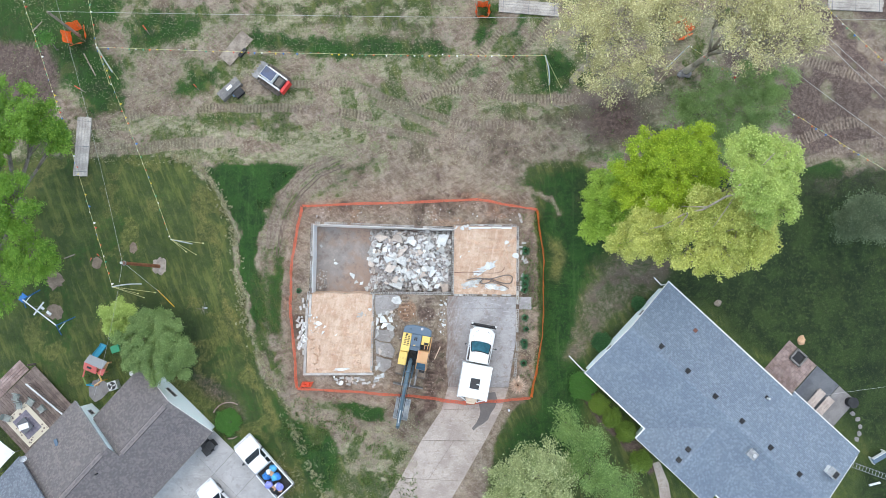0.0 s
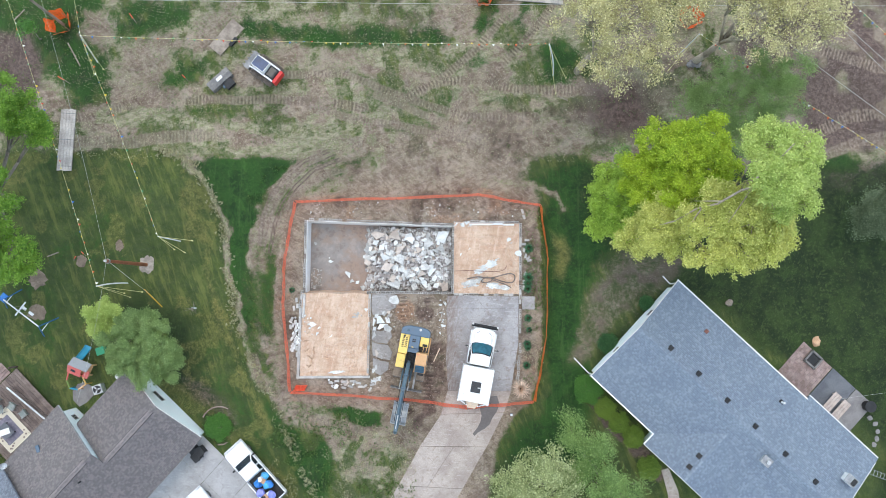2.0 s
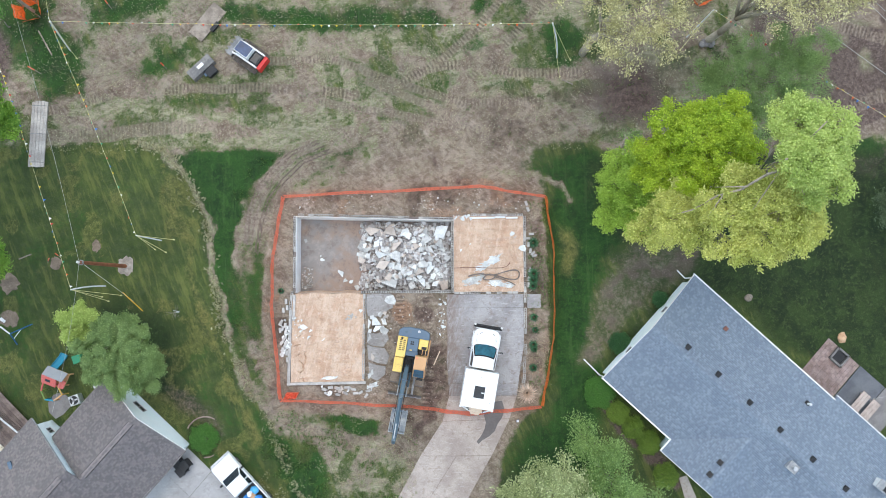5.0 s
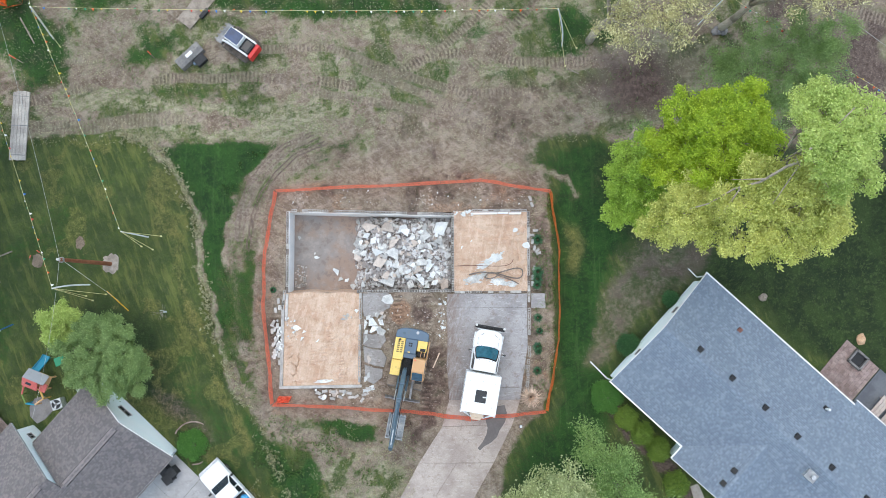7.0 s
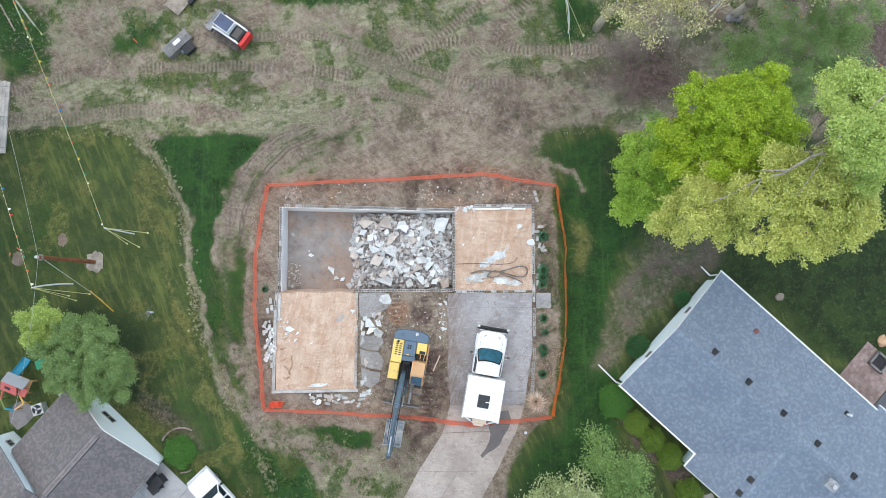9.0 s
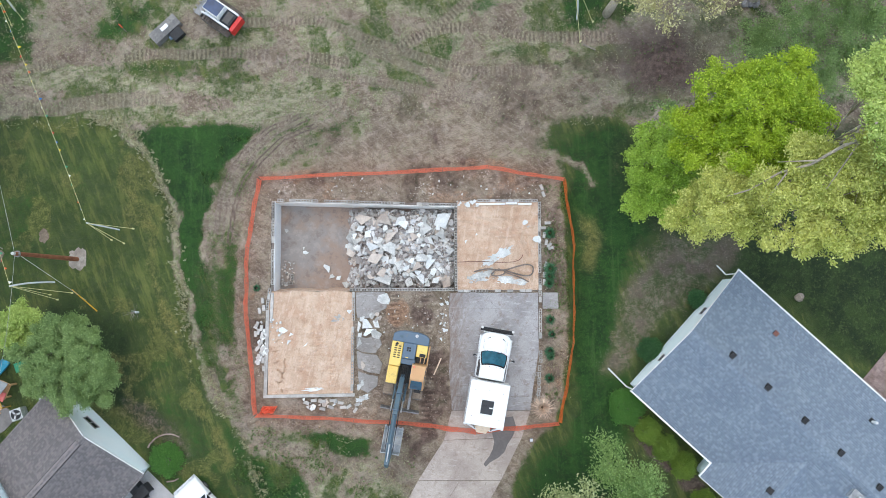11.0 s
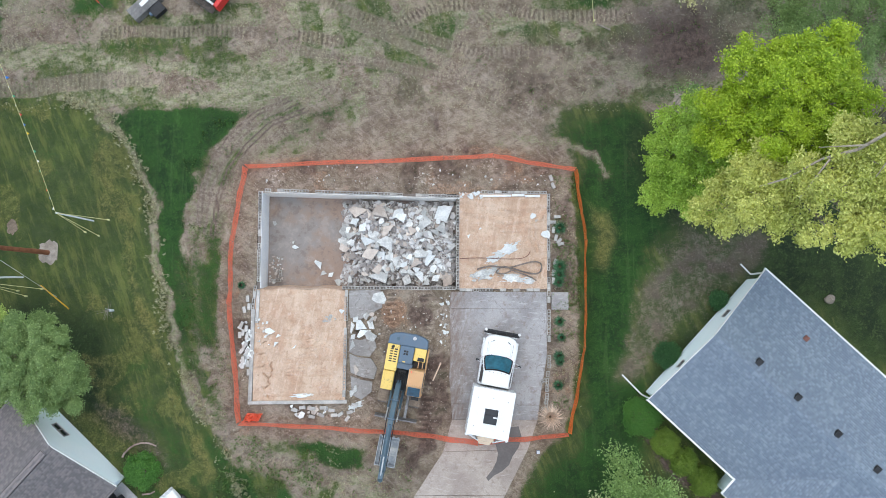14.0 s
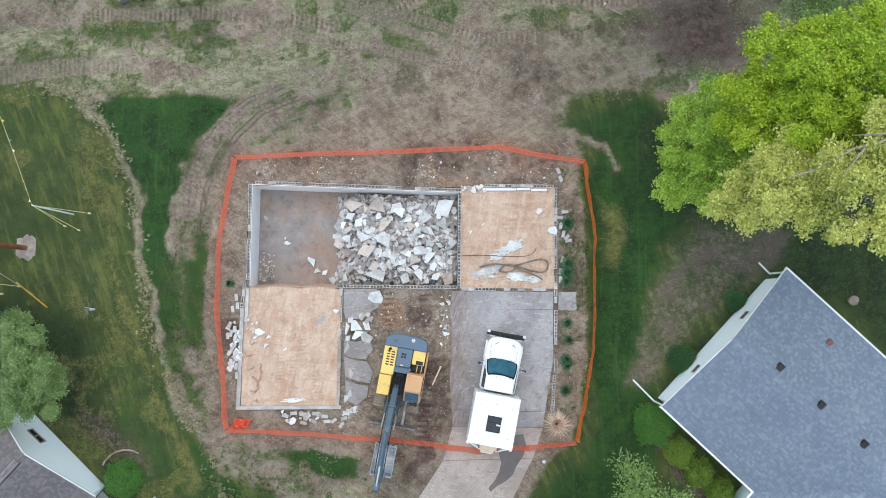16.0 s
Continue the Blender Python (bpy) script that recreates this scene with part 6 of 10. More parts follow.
def frustum(bm, hb, ht, y0b, y1b, y0t, y1t, z0, z1, bevel=0.0):
    """A cab upper: half widths at the bottom and top, lengths at the bottom and top."""
    vs = [bm.verts.new(p) for p in ((-hb, y0b, z0), (hb, y0b, z0), (hb, y1b, z0), (-hb, y1b, z0), (-ht, y0t, z1), (ht, y0t, z1), (ht, y1t, z1), (-ht, y1t, z1))]
    for f in ((3, 2, 1, 0), (4, 5, 6, 7), (0, 1, 5, 4), (1, 2, 6, 5), (2, 3, 7, 6), (3, 0, 4, 7)):
        bm.faces.new([vs[i] for i in f])
    if bevel:
        bmesh.ops.bevel(bm, geom=list(bm.edges), offset=bevel, segments=2, affect="EDGES", profile=0.5)
    return bm


def glazing(parent, corners, inset=(0.08, 0.08, 0.1, 0.1), name="window_glass", material=None, t=0.012, rounding=0.0):
    """A pane set proud on a four-cornered face: bottom a, b, top c, d."""
    a, b, c, d = [Vector(p) for p in corners]
    n = (b - a).cross(d - a).normalized()
    l, r, lo, hi = inset
    def at(u, v):
        return (a.lerp(b, u)).lerp(d.lerp(c, u), v)
    q = [at(l, lo), at(1 - r, lo), at(1 - r, 1 - hi), at(l, 1 - hi)]
    bm = B()
    f = [bm.verts.new(p + n * 0.002) for p in q] + [bm.verts.new(p + n * t) for p in q]
    for k in ((0, 1, 2, 3), (7, 6, 5, 4), (0, 4, 5, 1), (1, 5, 6, 2), (2, 6, 7, 3), (3, 7, 4, 0)):
        bm.faces.new([f[i] for i in k])
    if rounding:
        es = [e for e in bm.edges if abs((e.verts[0].co - e.verts[1].co).normalized().dot(n)) > 0.9]
        bmesh.ops.bevel(bm, geom=es, offset=rounding, segments=4, affect="EDGES", profile=0.5)
    bmesh.ops.recalc_face_normals(bm, faces=bm.faces)
    return part(name, bm, material or M_GLASS, parent)


def wheel(parent, x, y, r, w, rim=None):
    wh = part("wheel", B(), M_BLACK, parent)
    t = tube(B(), (x - w / 2, y, r), (x + w / 2, y, r), r, n=20)
    bmesh.ops.bevel(t, geom=[e for e in t.edges if len(e.link_faces) == 2 and any(len(f.verts) > 4 for f in e.link_faces)], offset=0.05, segments=2, affect="EDGES")
    part("tyre", t, M_BLACK, wh)
    s = 1 if x > 0 else -1
    part("rim", tube(B(), (x + s * w * 0.3, y, r), (x + s * (w / 2 + 0.012), y, r), r * 0.6, r * 0.5, 16), rim or M_STEEL, wh)


def excavator():
    ex = thing("excavator", pose(-2.5, -4.25, 0, 0, 0, 170), "yellow and blue-grey tracked excavator with dozer blade, boom folded", "excavator")
    for s in (-1, 1):
        tr = part("track", B(), M_TRACK, ex, "muddy steel crawler track")
        prof = [(-1.95, 0.42), (-1.8, 0.12), (-1.5, 0.0), (1.6, 0.0), (1.9, 0.12), (2.05, 0.42), (1.9, 0.74), (1.6, 0.86), (-1.5, 0.86), (-1.8, 0.74)]
        part("belt", prism(B(), prof, s * 1.0 - 0.26, s * 1.0 + 0.26, "x"), M_TRACK, tr)
        for i in range(22):
            y = -1.62 + i * 0.16
            for z0 in (0.84,):
                part("track_shoe", box(B(), s * 1.0 - 0.33, s * 1.0 + 0.33, y, y + 0.125, z0, z0 + 0.06), M_TRACK, tr)
        for y, r in ((-1.6, 0.36), (1.68, 0.34)):
            part("sprocket", tube(B(), (s * 1.0 - 0.28, y, 0.43), (s * 1.0 + 0.28, y, 0.43), r, n=16), M_STEEL, tr)
    part("undercarriage", box(B(), -0.75, 0.75, -1.0, 1.1, 0.35, 0.85, 0.05), M_BOOM, ex)
    part("slew_ring", tube(B(), (0, 0, 0.85), (0, 0, 1.02), 0.62, n=24), M_BLACK, ex)
    blade = part("dozer_blade", prism(B(), [(2.78, 0.05), (2.92, 0.0), (2.86, 0.3), (2.95, 0.58), (2.88, 0.6), (2.76, 0.34)], -1.33, 1.33, "x"), M_STEEL, ex, "worn grey dozer blade")
    for s in (-0.55, 0.55):
        part("blade_arm", prism(B(), [(1.0, 0.35), (2.8, 0.2), (2.8, 0.42), (1.0, 0.6)], s - 0.08, s + 0.08, "x"), M_STEEL, blade)
    # upper works: counterweight, engine covers, side tank, cab
    upper = part("upper_frame", box(B(), -1.22, 1.22, -1.9, 1.0, 1.02, 1.2, 0.03), M_BOOM, ex)
    cw = [(-1.22, -1.75), (1.22, -1.75), (1.2, -2.25), (0.95, -2.42), (0.5, -2.52), (-0.5, -2.52), (-0.95, -2.42), (-1.2, -2.25)]
    c = part("counterweight", prism(B(), cw, 1.0, 2.12, "z", 0.06), M_SLATE, ex, "blue-grey cast counterweight")
    part("lamp", tube(B(), (-0.35, -2.3, 2.12), (-0.35, -2.3, 2.2), 0.11, n=14), M_TRIMMETAL, c)
    part("lifting_eye", box(B(), 0.55, 0.75, -2.2, -2.05, 2.12, 2.18, 0.02), M_BOOM, c)
    hood = part("engine_cover", box(B(), -0.45, 0.42, -1.76, -0.72, 1.2, 2.2, 0.05), M_SLATE, ex, "blue-grey engine cover")
    part("rear_panel", box(B(), -0.5, 0.52, -0.71, -0.34, 1.2, 2.02, 0.03), M_SLATE, ex, "blue-grey panel behind the boom foot")
    for i in range(2):
        for j in range(2):
            part("vent_slot", box(B(), -0.1 + i * 0.15, 0.02 + i * 0.15, -1.5 + j * 0.16, -1.38 + j * 0.16, 2.2, 2.208), M_BLACK, hood)
    part("hinge", box(B(), -0.02, 0.16, -0.84, -0.77, 2.2, 2.23, 0.01), M_YELLOW, hood)
    # flat black plate put in as the shade of the boom recess
    well = part("boom_well", box(B(), -0.36, 0.48, -0.33, 1.02, 1.2, 1.26), M_BLACK, ex, "black plate painted as the shaded well round the boom foot")
    part("valve_block", box(B(), -0.2, 0.3, -0.28, 0.05, 1.26, 1.6, 0.03), M_BLACK, well)
    for i in range(5):
        x = -0.22 + i * 0.11
        part("hose", tube(B(), (x, -0.1, 1.6), (x + 0.03 * (i - 2), 0.55, 2.05), 0.025, n=6), M_BLACK, well)
    part("walkway", box(B(), -1.36, -1.25, -1.75, 1.15, 1.02, 1.3, 0.02), M_CABTAN, ex, "faded orange side rail")
    part("step_plate", box(B(), -1.2, -0.72, 1.22, 1.5, 1.02, 1.08, 0.01), M_BLACK, ex)
    side = part("side_cover", box(B(), 0.44, 1.2, -1.76, -0.15, 1.2, 2.12, 0.05), M_YELLOW, ex, "yellow side cover with louvres")
    for i in range(2):
        for j in range(6):
            part("louvre", box(B(), 0.56 + i * 0.26, 0.74 + i * 0.26, -1.5 + j * 0.15, -1.43 + j * 0.15, 2.12, 2.13), M_BLACK, side)
    part("exhaust", tube(B(), (0.85, -1.62, 2.12), (0.88, -1.6, 2.38), 0.08), M_BLACK, side)
    tank = part("tank", box(B(), 0.5, 1.22, -0.12, 1.05, 1.2, 1.95, 0.06), M_YELLOW, ex, "yellow tank with handrail")
    part("step", box(B(), 0.6, 1.1, 0.1, 0.55, 1.95, 1.97), M_YELLOW, tank)
    for y in (-0.1, 0.35):
        part("handrail", tube(B(), (1.1, y, 1.95), (1.1, y, 2.3), 0.018, n=6), M_YELLOW, tank)
    part("handrail", tube(B(), (1.1, -0.1, 2.3), (1.1, 0.35, 2.3), 0.018, n=6), M_YELLOW, tank)
    left = part("side_cover", box(B(), -1.2, -0.47, -1.76, -0.95, 1.2, 2.08, 0.05), M_YELLOW, ex, "yellow side cover with a dark grille")
    part("grille", box(B(), -1.12, -0.72, -1.2, -0.98, 2.08, 2.09), M_BLACK, left)
    # solid black block stands in for the shade inside an open bay
    bay = part("bay", box(B(), -1.2, -0.52, -0.93, -0.55, 1.2, 1.75, 0.03), M_BLACK, ex, "black block painted as the shaded bay behind the cab")
    for x in (-1.12, -0.86):
        part("bay_bar", box(B(), x, x + 0.05, -0.94, -0.52, 1.9, 1.95), M_CABTAN, bay)
    cab = part("cab", frustum(B(), 0.5, 0.46, -0.5, 1.3, -0.45, 0.5, 1.15, 2.95, 0.05), M_CABTAN, ex, "faded orange cab with roof hatch")
    cab.matrix_basis = pose(-0.83, 0, 0)
    for i in range(8):
        part("roof_rib", box(B(), -0.4 + i * 0.105, -0.36 + i * 0.105, -0.38, 0.45, 2.945, 2.975), M_CABTAN, cab)
    for a, b, cc, d in (((0.5, 1.3), (-0.5, 1.3), (-0.46, 0.5), (0.46, 0.5)), ((-0.5, 1.3), (-0.5, -0.5), (-0.46, -0.45), (-0.46, 0.5)), ((0.5, -0.5), (0.5, 1.3), (0.46, 0.5), (0.46, -0.45))):
        glazing(cab, [(*a, 1.15), (*b, 1.15), (*cc, 2.95), (*d, 2.95)], (0.1, 0.1, 0.06, 0.08), material=M_SKIDGLASS, rounding=0.12)
    part("beacon", tube(B(), (0.3, -0.35, 2.95), (0.3, -0.35, 3.08), 0.05), M_ORANGE, cab)
    # boom, arm, bucket and rams
    boom = part("boom", prism(B(), [(0.35, 1.8), (1.2, 2.95), (2.5, 4.05), (3.2, 4.15), (6.0, 3.4), (6.08, 3.1), (3.2, 3.65), (2.7, 3.5), (1.5, 2.4), (0.65, 1.4)], -0.02, 0.30, "x", 0.03), M_BOOM, ex, "dark blue-grey bent boom")
    for x in (-0.2, 0.48):
        part("boom_ram", tube(B(), (x, 1.0, 1.25), (x, 2.0, 2.6), 0.08), M_BOOM, boom)
        part("ram_rod", tube(B(), (x, 2.0, 2.6), (x, 2.6, 3.5), 0.045), M_TRIMMETAL, boom)
    part("arm_ram", tube(B(), (0.14, 2.7, 4.35), (0.14, 4.6, 4.05), 0.09), M_BOOM, boom)
    part("ram_rod", tube(B(), (0.14, 4.6, 4.05), (0.14, 5.75, 3.88), 0.05), M_TRIMMETAL, boom, "bright ram rod")
    for x in (-0.1, 0.38):
        part("hose", tube(B(), (x, 0.9, 2.75), (x, 2.5, 4.12), 0.025, n=6), M_BLACK, boom)
        part("hose", tube(B(), (x, 2.5, 4.12), (x, 5.2, 3.68), 0.025, n=6), M_BLACK, boom)
    for y, z in ((1.4, 3.2), (2.4, 4.02), (3.6, 4.12), (4.6, 3.85)):
        part("hose_clamp", box(B(), -0.12, 0.4, y, y + 0.06, z - 0.02, z + 0.05), M_SLATE, boom)
    arm = part("arm", prism(B(), [(5.55, 3.9), (5.95, 3.95), (6.25, 3.3), (5.85, 0.95), (5.5, 0.85), (5.45, 2.4), (5.7, 3.2)], 0.0, 0.28, "x", 0.025), M_BOOM, ex)
    part("bucket_ram", tube(B(), (0.14, 6.25, 3.2), (0.14, 6.15, 1.9), 0.07), M_BOOM, arm)
    part("ram_rod", tube(B(), (0.14, 6.15, 1.9), (0.14, 6.05, 1.1), 0.04), M_TRIMMETAL, arm)
    part("link", box(B(), 0.0, 0.28, 5.7, 6.1, 0.85, 1.15, 0.03), M_STEEL, arm)
    bk = part("bucket", B(), M_BUCKET, ex, "worn grey toothed digging bucket")
    outer = [(4.05, 0.55), (4.25, 0.16), (4.75, 0.0), (5.3, 0.08), (5.75, 0.4), (5.85, 0.85)]
    inner = [(5.79, 0.85), (5.69, 0.43), (5.27, 0.14), (4.76, 0.06), (4.3, 0.2), (4.11, 0.55)]
    part("bucket_shell", prism(B(), outer + inner, -0.46, 0.74, "x"), M_BUCKET, bk)
    for x in (-0.5, 0.74):
        part("bucket_side", prism(B(), outer + [(5.2, 0.72)], x, x + 0.04, "x"), M_BUCKET, bk)
    for i in range(5):
        x = -0.46 + i * 0.28
        part("tooth", prism(B(), [(4.02, 0.5), (4.12, 0.5), (4.0, 0.78), (3.94, 0.76)], x, x + 0.1, "x"), M_BUCKET, bk)
    for x in (-0.08, 0.3):
        part("bucket_ear", prism(B(), [(5.5, 0.5), (5.85, 0.8), (5.8, 1.05), (5.5, 1.0)], x, x + 0.06, "x"), M_BUCKET, bk)


excavator()


def bowed_front(edge, u):
    """A point on the bowed front edge of a cab: half width, rear, front, height and bow."""
    hw, y0, y1, z, bow = edge
    return Vector((hw * u, y1 - bow * u * u, z))


def bowed_cab(low, high, n=8):
    bm, rings = B(), []
    for e in (low, high):
        pts = [Vector((-e[0], e[1], e[3])), Vector((e[0], e[1], e[3]))] + [bowed_front(e, 1 - 2 * i / n) for i in range(n + 1)]
        rings.append([bm.verts.new(p) for p in pts])
    m = len(rings[0])
    bm.faces.new(rings[0][::-1]), bm.faces.new(rings[1])
    for i in range(m):
        bm.faces.new((rings[0][i], rings[0][(i + 1) % m], rings[1][(i + 1) % m], rings[1][i]))
    bmesh.ops.recalc_face_normals(bm, faces=bm.faces)
    bmesh.ops.bevel(bm, geom=[e for e in bm.edges if e.verts[0].co.z > high[3] - 0.01 and e.verts[1].co.z > high[3] - 0.01], offset=0.08, segments=3, affect="EDGES", profile=0.5)
    return bm


def bowed_pane(low, high, wide, v0, v1, lift, n=10):
    """Curved glass on the bowed front, from v0 to v1 of its height; its upper corners draw in."""
    bm, rows = B(), []
    for k in range(6):
        v = v0 + (v1 - v0) * k / 5
        w = wide * (1 - 0.05 * max(0, 2 * abs(k / 5 - 0.5) - 0.6) / 0.4)
        row = []
        for i in range(n + 1):
            u = w * (2 * i / n - 1)
            p, q = bowed_front(low, u), bowed_front(high, u)
            d = q - p
            row.append(bm.verts.new(p.lerp(q, v) + Vector((0, d.z, -d.y)).normalized() * lift))
        rows.append(row)
    for r0, r1 in zip(rows, rows[1:]):
        for i in range(n):
            bm.faces.new((r0[i], r0[i + 1], r1[i + 1], r1[i]))
    out = bmesh.ops.solidify(bm, geom=list(bm.faces), thickness=0.008)
    bmesh.ops.recalc_face_normals(bm, faces=bm.faces)
    return bm


def work_truck():
    t = thing("work_truck", pose(3.08, -5.02, 0.035, 0, 0, -10), "white work truck with tall white box body and roof hatch", "truck")
    part("chassis", box(B(), -0.45, 0.45, -3.0, 2.9, 0.5, 0.8, 0.02), M_BLACK, t)
    body = part("cab_body", prism(B(), [(-1.04, 0.05), (1.04, 0.05), (1.08, 2.3), (1.03, 2.78), (0.86, 3.06), (0.5, 3.18), (-0.5, 3.18), (-0.86, 3.06), (-1.03, 2.78), (-1.08, 2.3)], 0.6, 1.42, "z", 0.14), M_WHITE, t)
    part("hood", prism(B(), [(-0.72, 1.9), (-0.7, 2.6), (-0.5, 2.95), (0.5, 2.95), (0.7, 2.6), (0.72, 1.9)], 1.36, 1.5, "z", 0.07), M_WHITE, body)
    low, high = (0.98, 0.06, 2.0, 1.44, 0.26), (0.82, 0.12, 1.05, 2.26, 0.13)
    green = part("cab_roof", bowed_cab(low, high), M_WHITE, t)
    cor = ((-0.98, 0.06, 1.44), (0.98, 0.06, 1.44), (0.98, 1.74, 1.44), (-0.98, 1.74, 1.44), (-0.82, 0.12, 2.26), (0.82, 0.12, 2.26), (0.82, 0.92, 2.26), (-0.82, 0.92, 2.26))
    part("window_seal", bowed_pane(low, high, 0.95, 0.0, 0.98, 0.012), M_BLACK, green)
    part("windscreen", bowed_pane(low, high, 0.87, 0.06, 0.9, 0.024), M_GLASS, green)
    glazing(green, [cor[3], cor[0], cor[4], cor[7]], (0.08, 0.1, 0.12, 0.12), "side_window", M_DARKGLASS)
    glazing(green, [cor[1], cor[2], cor[6], cor[5]], (0.1, 0.08, 0.12, 0.12), "side_window", M_DARKGLASS)
    for i in range(5):
        part("marker_lamp", box(B(), -0.49 + i * 0.24, -0.455 + i * 0.24, 0.93, 0.98, 2.28, 2.31, 0.005), M_STEEL, green)
    for s in (-1, 1):
        mir = part("mirror", B(), M_BLACK, t, "black mirror on a chrome arm")
        part("mirror_arm", tube(B(), (s * 0.95, 1.75, 1.55), (s * 1.3, 1.55, 1.75), 0.02, n=6), M_TRIMMETAL, mir)
        part("mirror_arm", tube(B(), (s * 0.85, 1.3, 2.1), (s * 1.3, 1.5, 2.0), 0.02, n=6), M_TRIMMETAL, mir)
        part("mirror_head", box(B(), s * 1.3 - 0.09, s * 1.3 + 0.09, 1.46, 1.58, 1.6, 2.0, 0.03), M_BLACK, mir)
        part("headlamp", box(B(), s * 0.8 - 0.14, s * 0.8 + 0.14, 3.12, 3.2, 0.95, 1.15, 0.02), M_TRIMMETAL, t)
        part("wiper", tube(B(), (s * 0.5, 1.96, 1.53), (s * 0.2, 1.84, 1.66), 0.012, n=5), M_BLACK, t)
        part("hood_seam", box(B(), s * 0.78 - 0.008, s * 0.78 + 0.008, 2.0, 2.75, 1.4, 1.425), M_STEEL, body)
        part("grab_handle", tube(B(), (s * 0.6, 2.72, 1.46), (s * 0.42, 2.86, 1.52), 0.022, n=6), M_BLACK, body)
        wheel(t, s * 0.85, 2.35, 0.45, 0.28)
        wheel(t, s * 0.8, -1.7, 0.45, 0.5)
        part("fender", prism(B(), [(1.8, 0.7), (1.85, 1.0), (2.35, 1.15), (2.85, 1.0), (2.9, 0.7)], s * 1.05 - 0.06, s * 1.05 + 0.06, "x", 0.03), M_WHITE, t)
    bump = part("bumper", box(B(), -1.12, 1.12, 3.2, 3.36, 0.5, 0.78, 0.04), M_BLACK, t, "black front bumper with plough mount")
    part("bumper_tube", tube(B(), (-1.1, 3.42, 1.02), (1.1, 3.42, 1.02), 0.05), M_BLACK, bump)
    for x in (-0.9, -0.3, 0.3, 0.9):
        part("bracket", box(B(), x - 0.05, x + 0.05, 3.25, 3.45, 0.6, 1.05), M_BLACK, bump)
    for s in (-1, 1):
        part("work_lamp", tube(B(), (s * 1.05, 3.42, 1.02), (s * 1.05, 3.42, 1.2), 0.09), M_TRIMMETAL, bump)
    bx = part("box_body", B(), M_WHITE, t, "tall white box body")
    part("box_side", box(B(), -1.28, -1.23, -2.85, 0.0, 0.95, 2.98), M_WHITE, bx)
    part("box_side", box(B(), 1.23, 1.28, -2.85, 0.0, 0.95, 2.98), M_WHITE, bx)
    part("box_front", box(B(), -1.23, 1.23, -0.05, 0.0, 0.95, 2.98), M_WHITE, bx)
    part("box_rear", box(B(), -1.23, 1.23, -2.85, -2.8, 0.95, 2.98), M_WHITE, bx)
    part("box_floor", box(B(), -1.23, 1.23, -2.8, -0.05, 0.85, 0.95), M_BLACK, bx)
    for x0, x1, y0, y1 in ((-1.27, -0.4, -2.84, -0.01), (0.42, 1.27, -2.84, -0.01), (-0.4, 0.42, -1.15, -0.01), (-0.4, 0.42, -2.84, -2.06)):
        me = box(B(), x0, x1, y0, y1, 2.982, 3.02)
        o = part("roof_sheet", me, M_WHITE, bx)
    hatch = part("hatch_frame", B(), M_WHITE, bx)
    for x0, x1, y0, y1 in ((-0.44, -0.39, -2.1, -1.12), (0.41, 0.46, -2.1, -1.12), (-0.39, 0.41, -1.16, -1.12), (-0.39, 0.41, -2.1, -2.06)):
        part("frame_bar", box(B(), x0, x1, y0, y1, 3.02, 3.08), M_WHITE, hatch)
    part("hatch_lid", box(B(), -0.38, 0.4, -2.05, -1.17, 2.9, 2.93), M_DARKGLASS, bx, "dark glossy hatch")
    part("hatch_bar", box(B(), -0.38, 0.1, -1.55, -1.51, 2.93, 2.96), M_BLACK, bx)
    part("hatch_latch", box(B(), 0.16, 0.4, -1.68, -1.6, 2.93, 2.98, 0.01), M_FASCIA, bx)
    for x, y in ((-0.9, -0.6), (-0.9, -2.3), (0.9, -0.6), (0.9, -2.3), (0.0, -0.5)):
        part("bolt", tube(B(), (x, y, 3.02), (x, y, 3.035), 0.025, n=8), M_STEEL, bx)
    rear = part("rear_frame", B(), M_FASCIA, t, "cream hinged rear frame with arms")
    part("crossbar", box(B(), -0.5, 0.5, -3.2, -2.9, 1.2, 2.2, 0.04), M_CREAM, rear)
    for s in (-1, 1):
        part("arm", tube(B(), (s * 1.22, -2.84, 2.5), (s * 0.45, -3.2, 2.2), 0.06, n=8), M_FASCIA, rear)
        part("arm", tube(B(), (s * 0.7, -2.86, 2.6), (s * 0.5, -3.2, 2.2), 0.04, n=8), M_STEEL, rear)
        part("arm_cap", tube(B(), (s * 1.22, -2.9, 2.42), (s * 1.22, -2.9, 2.6), 0.1, n=12), M_FASCIA, rear)
    part("tray", prism(B(), [(-0.5, -3.2), (0.5, -3.2), (0.32, -3.5), (-0.32, -3.5)], 1.5, 1.62, "z", 0.02), M_CREAM, rear)


M_CREAM = paint("cream_paint", (226, 204, 180), 0.5, (170, 150, 130), 0.3)
work_truck()


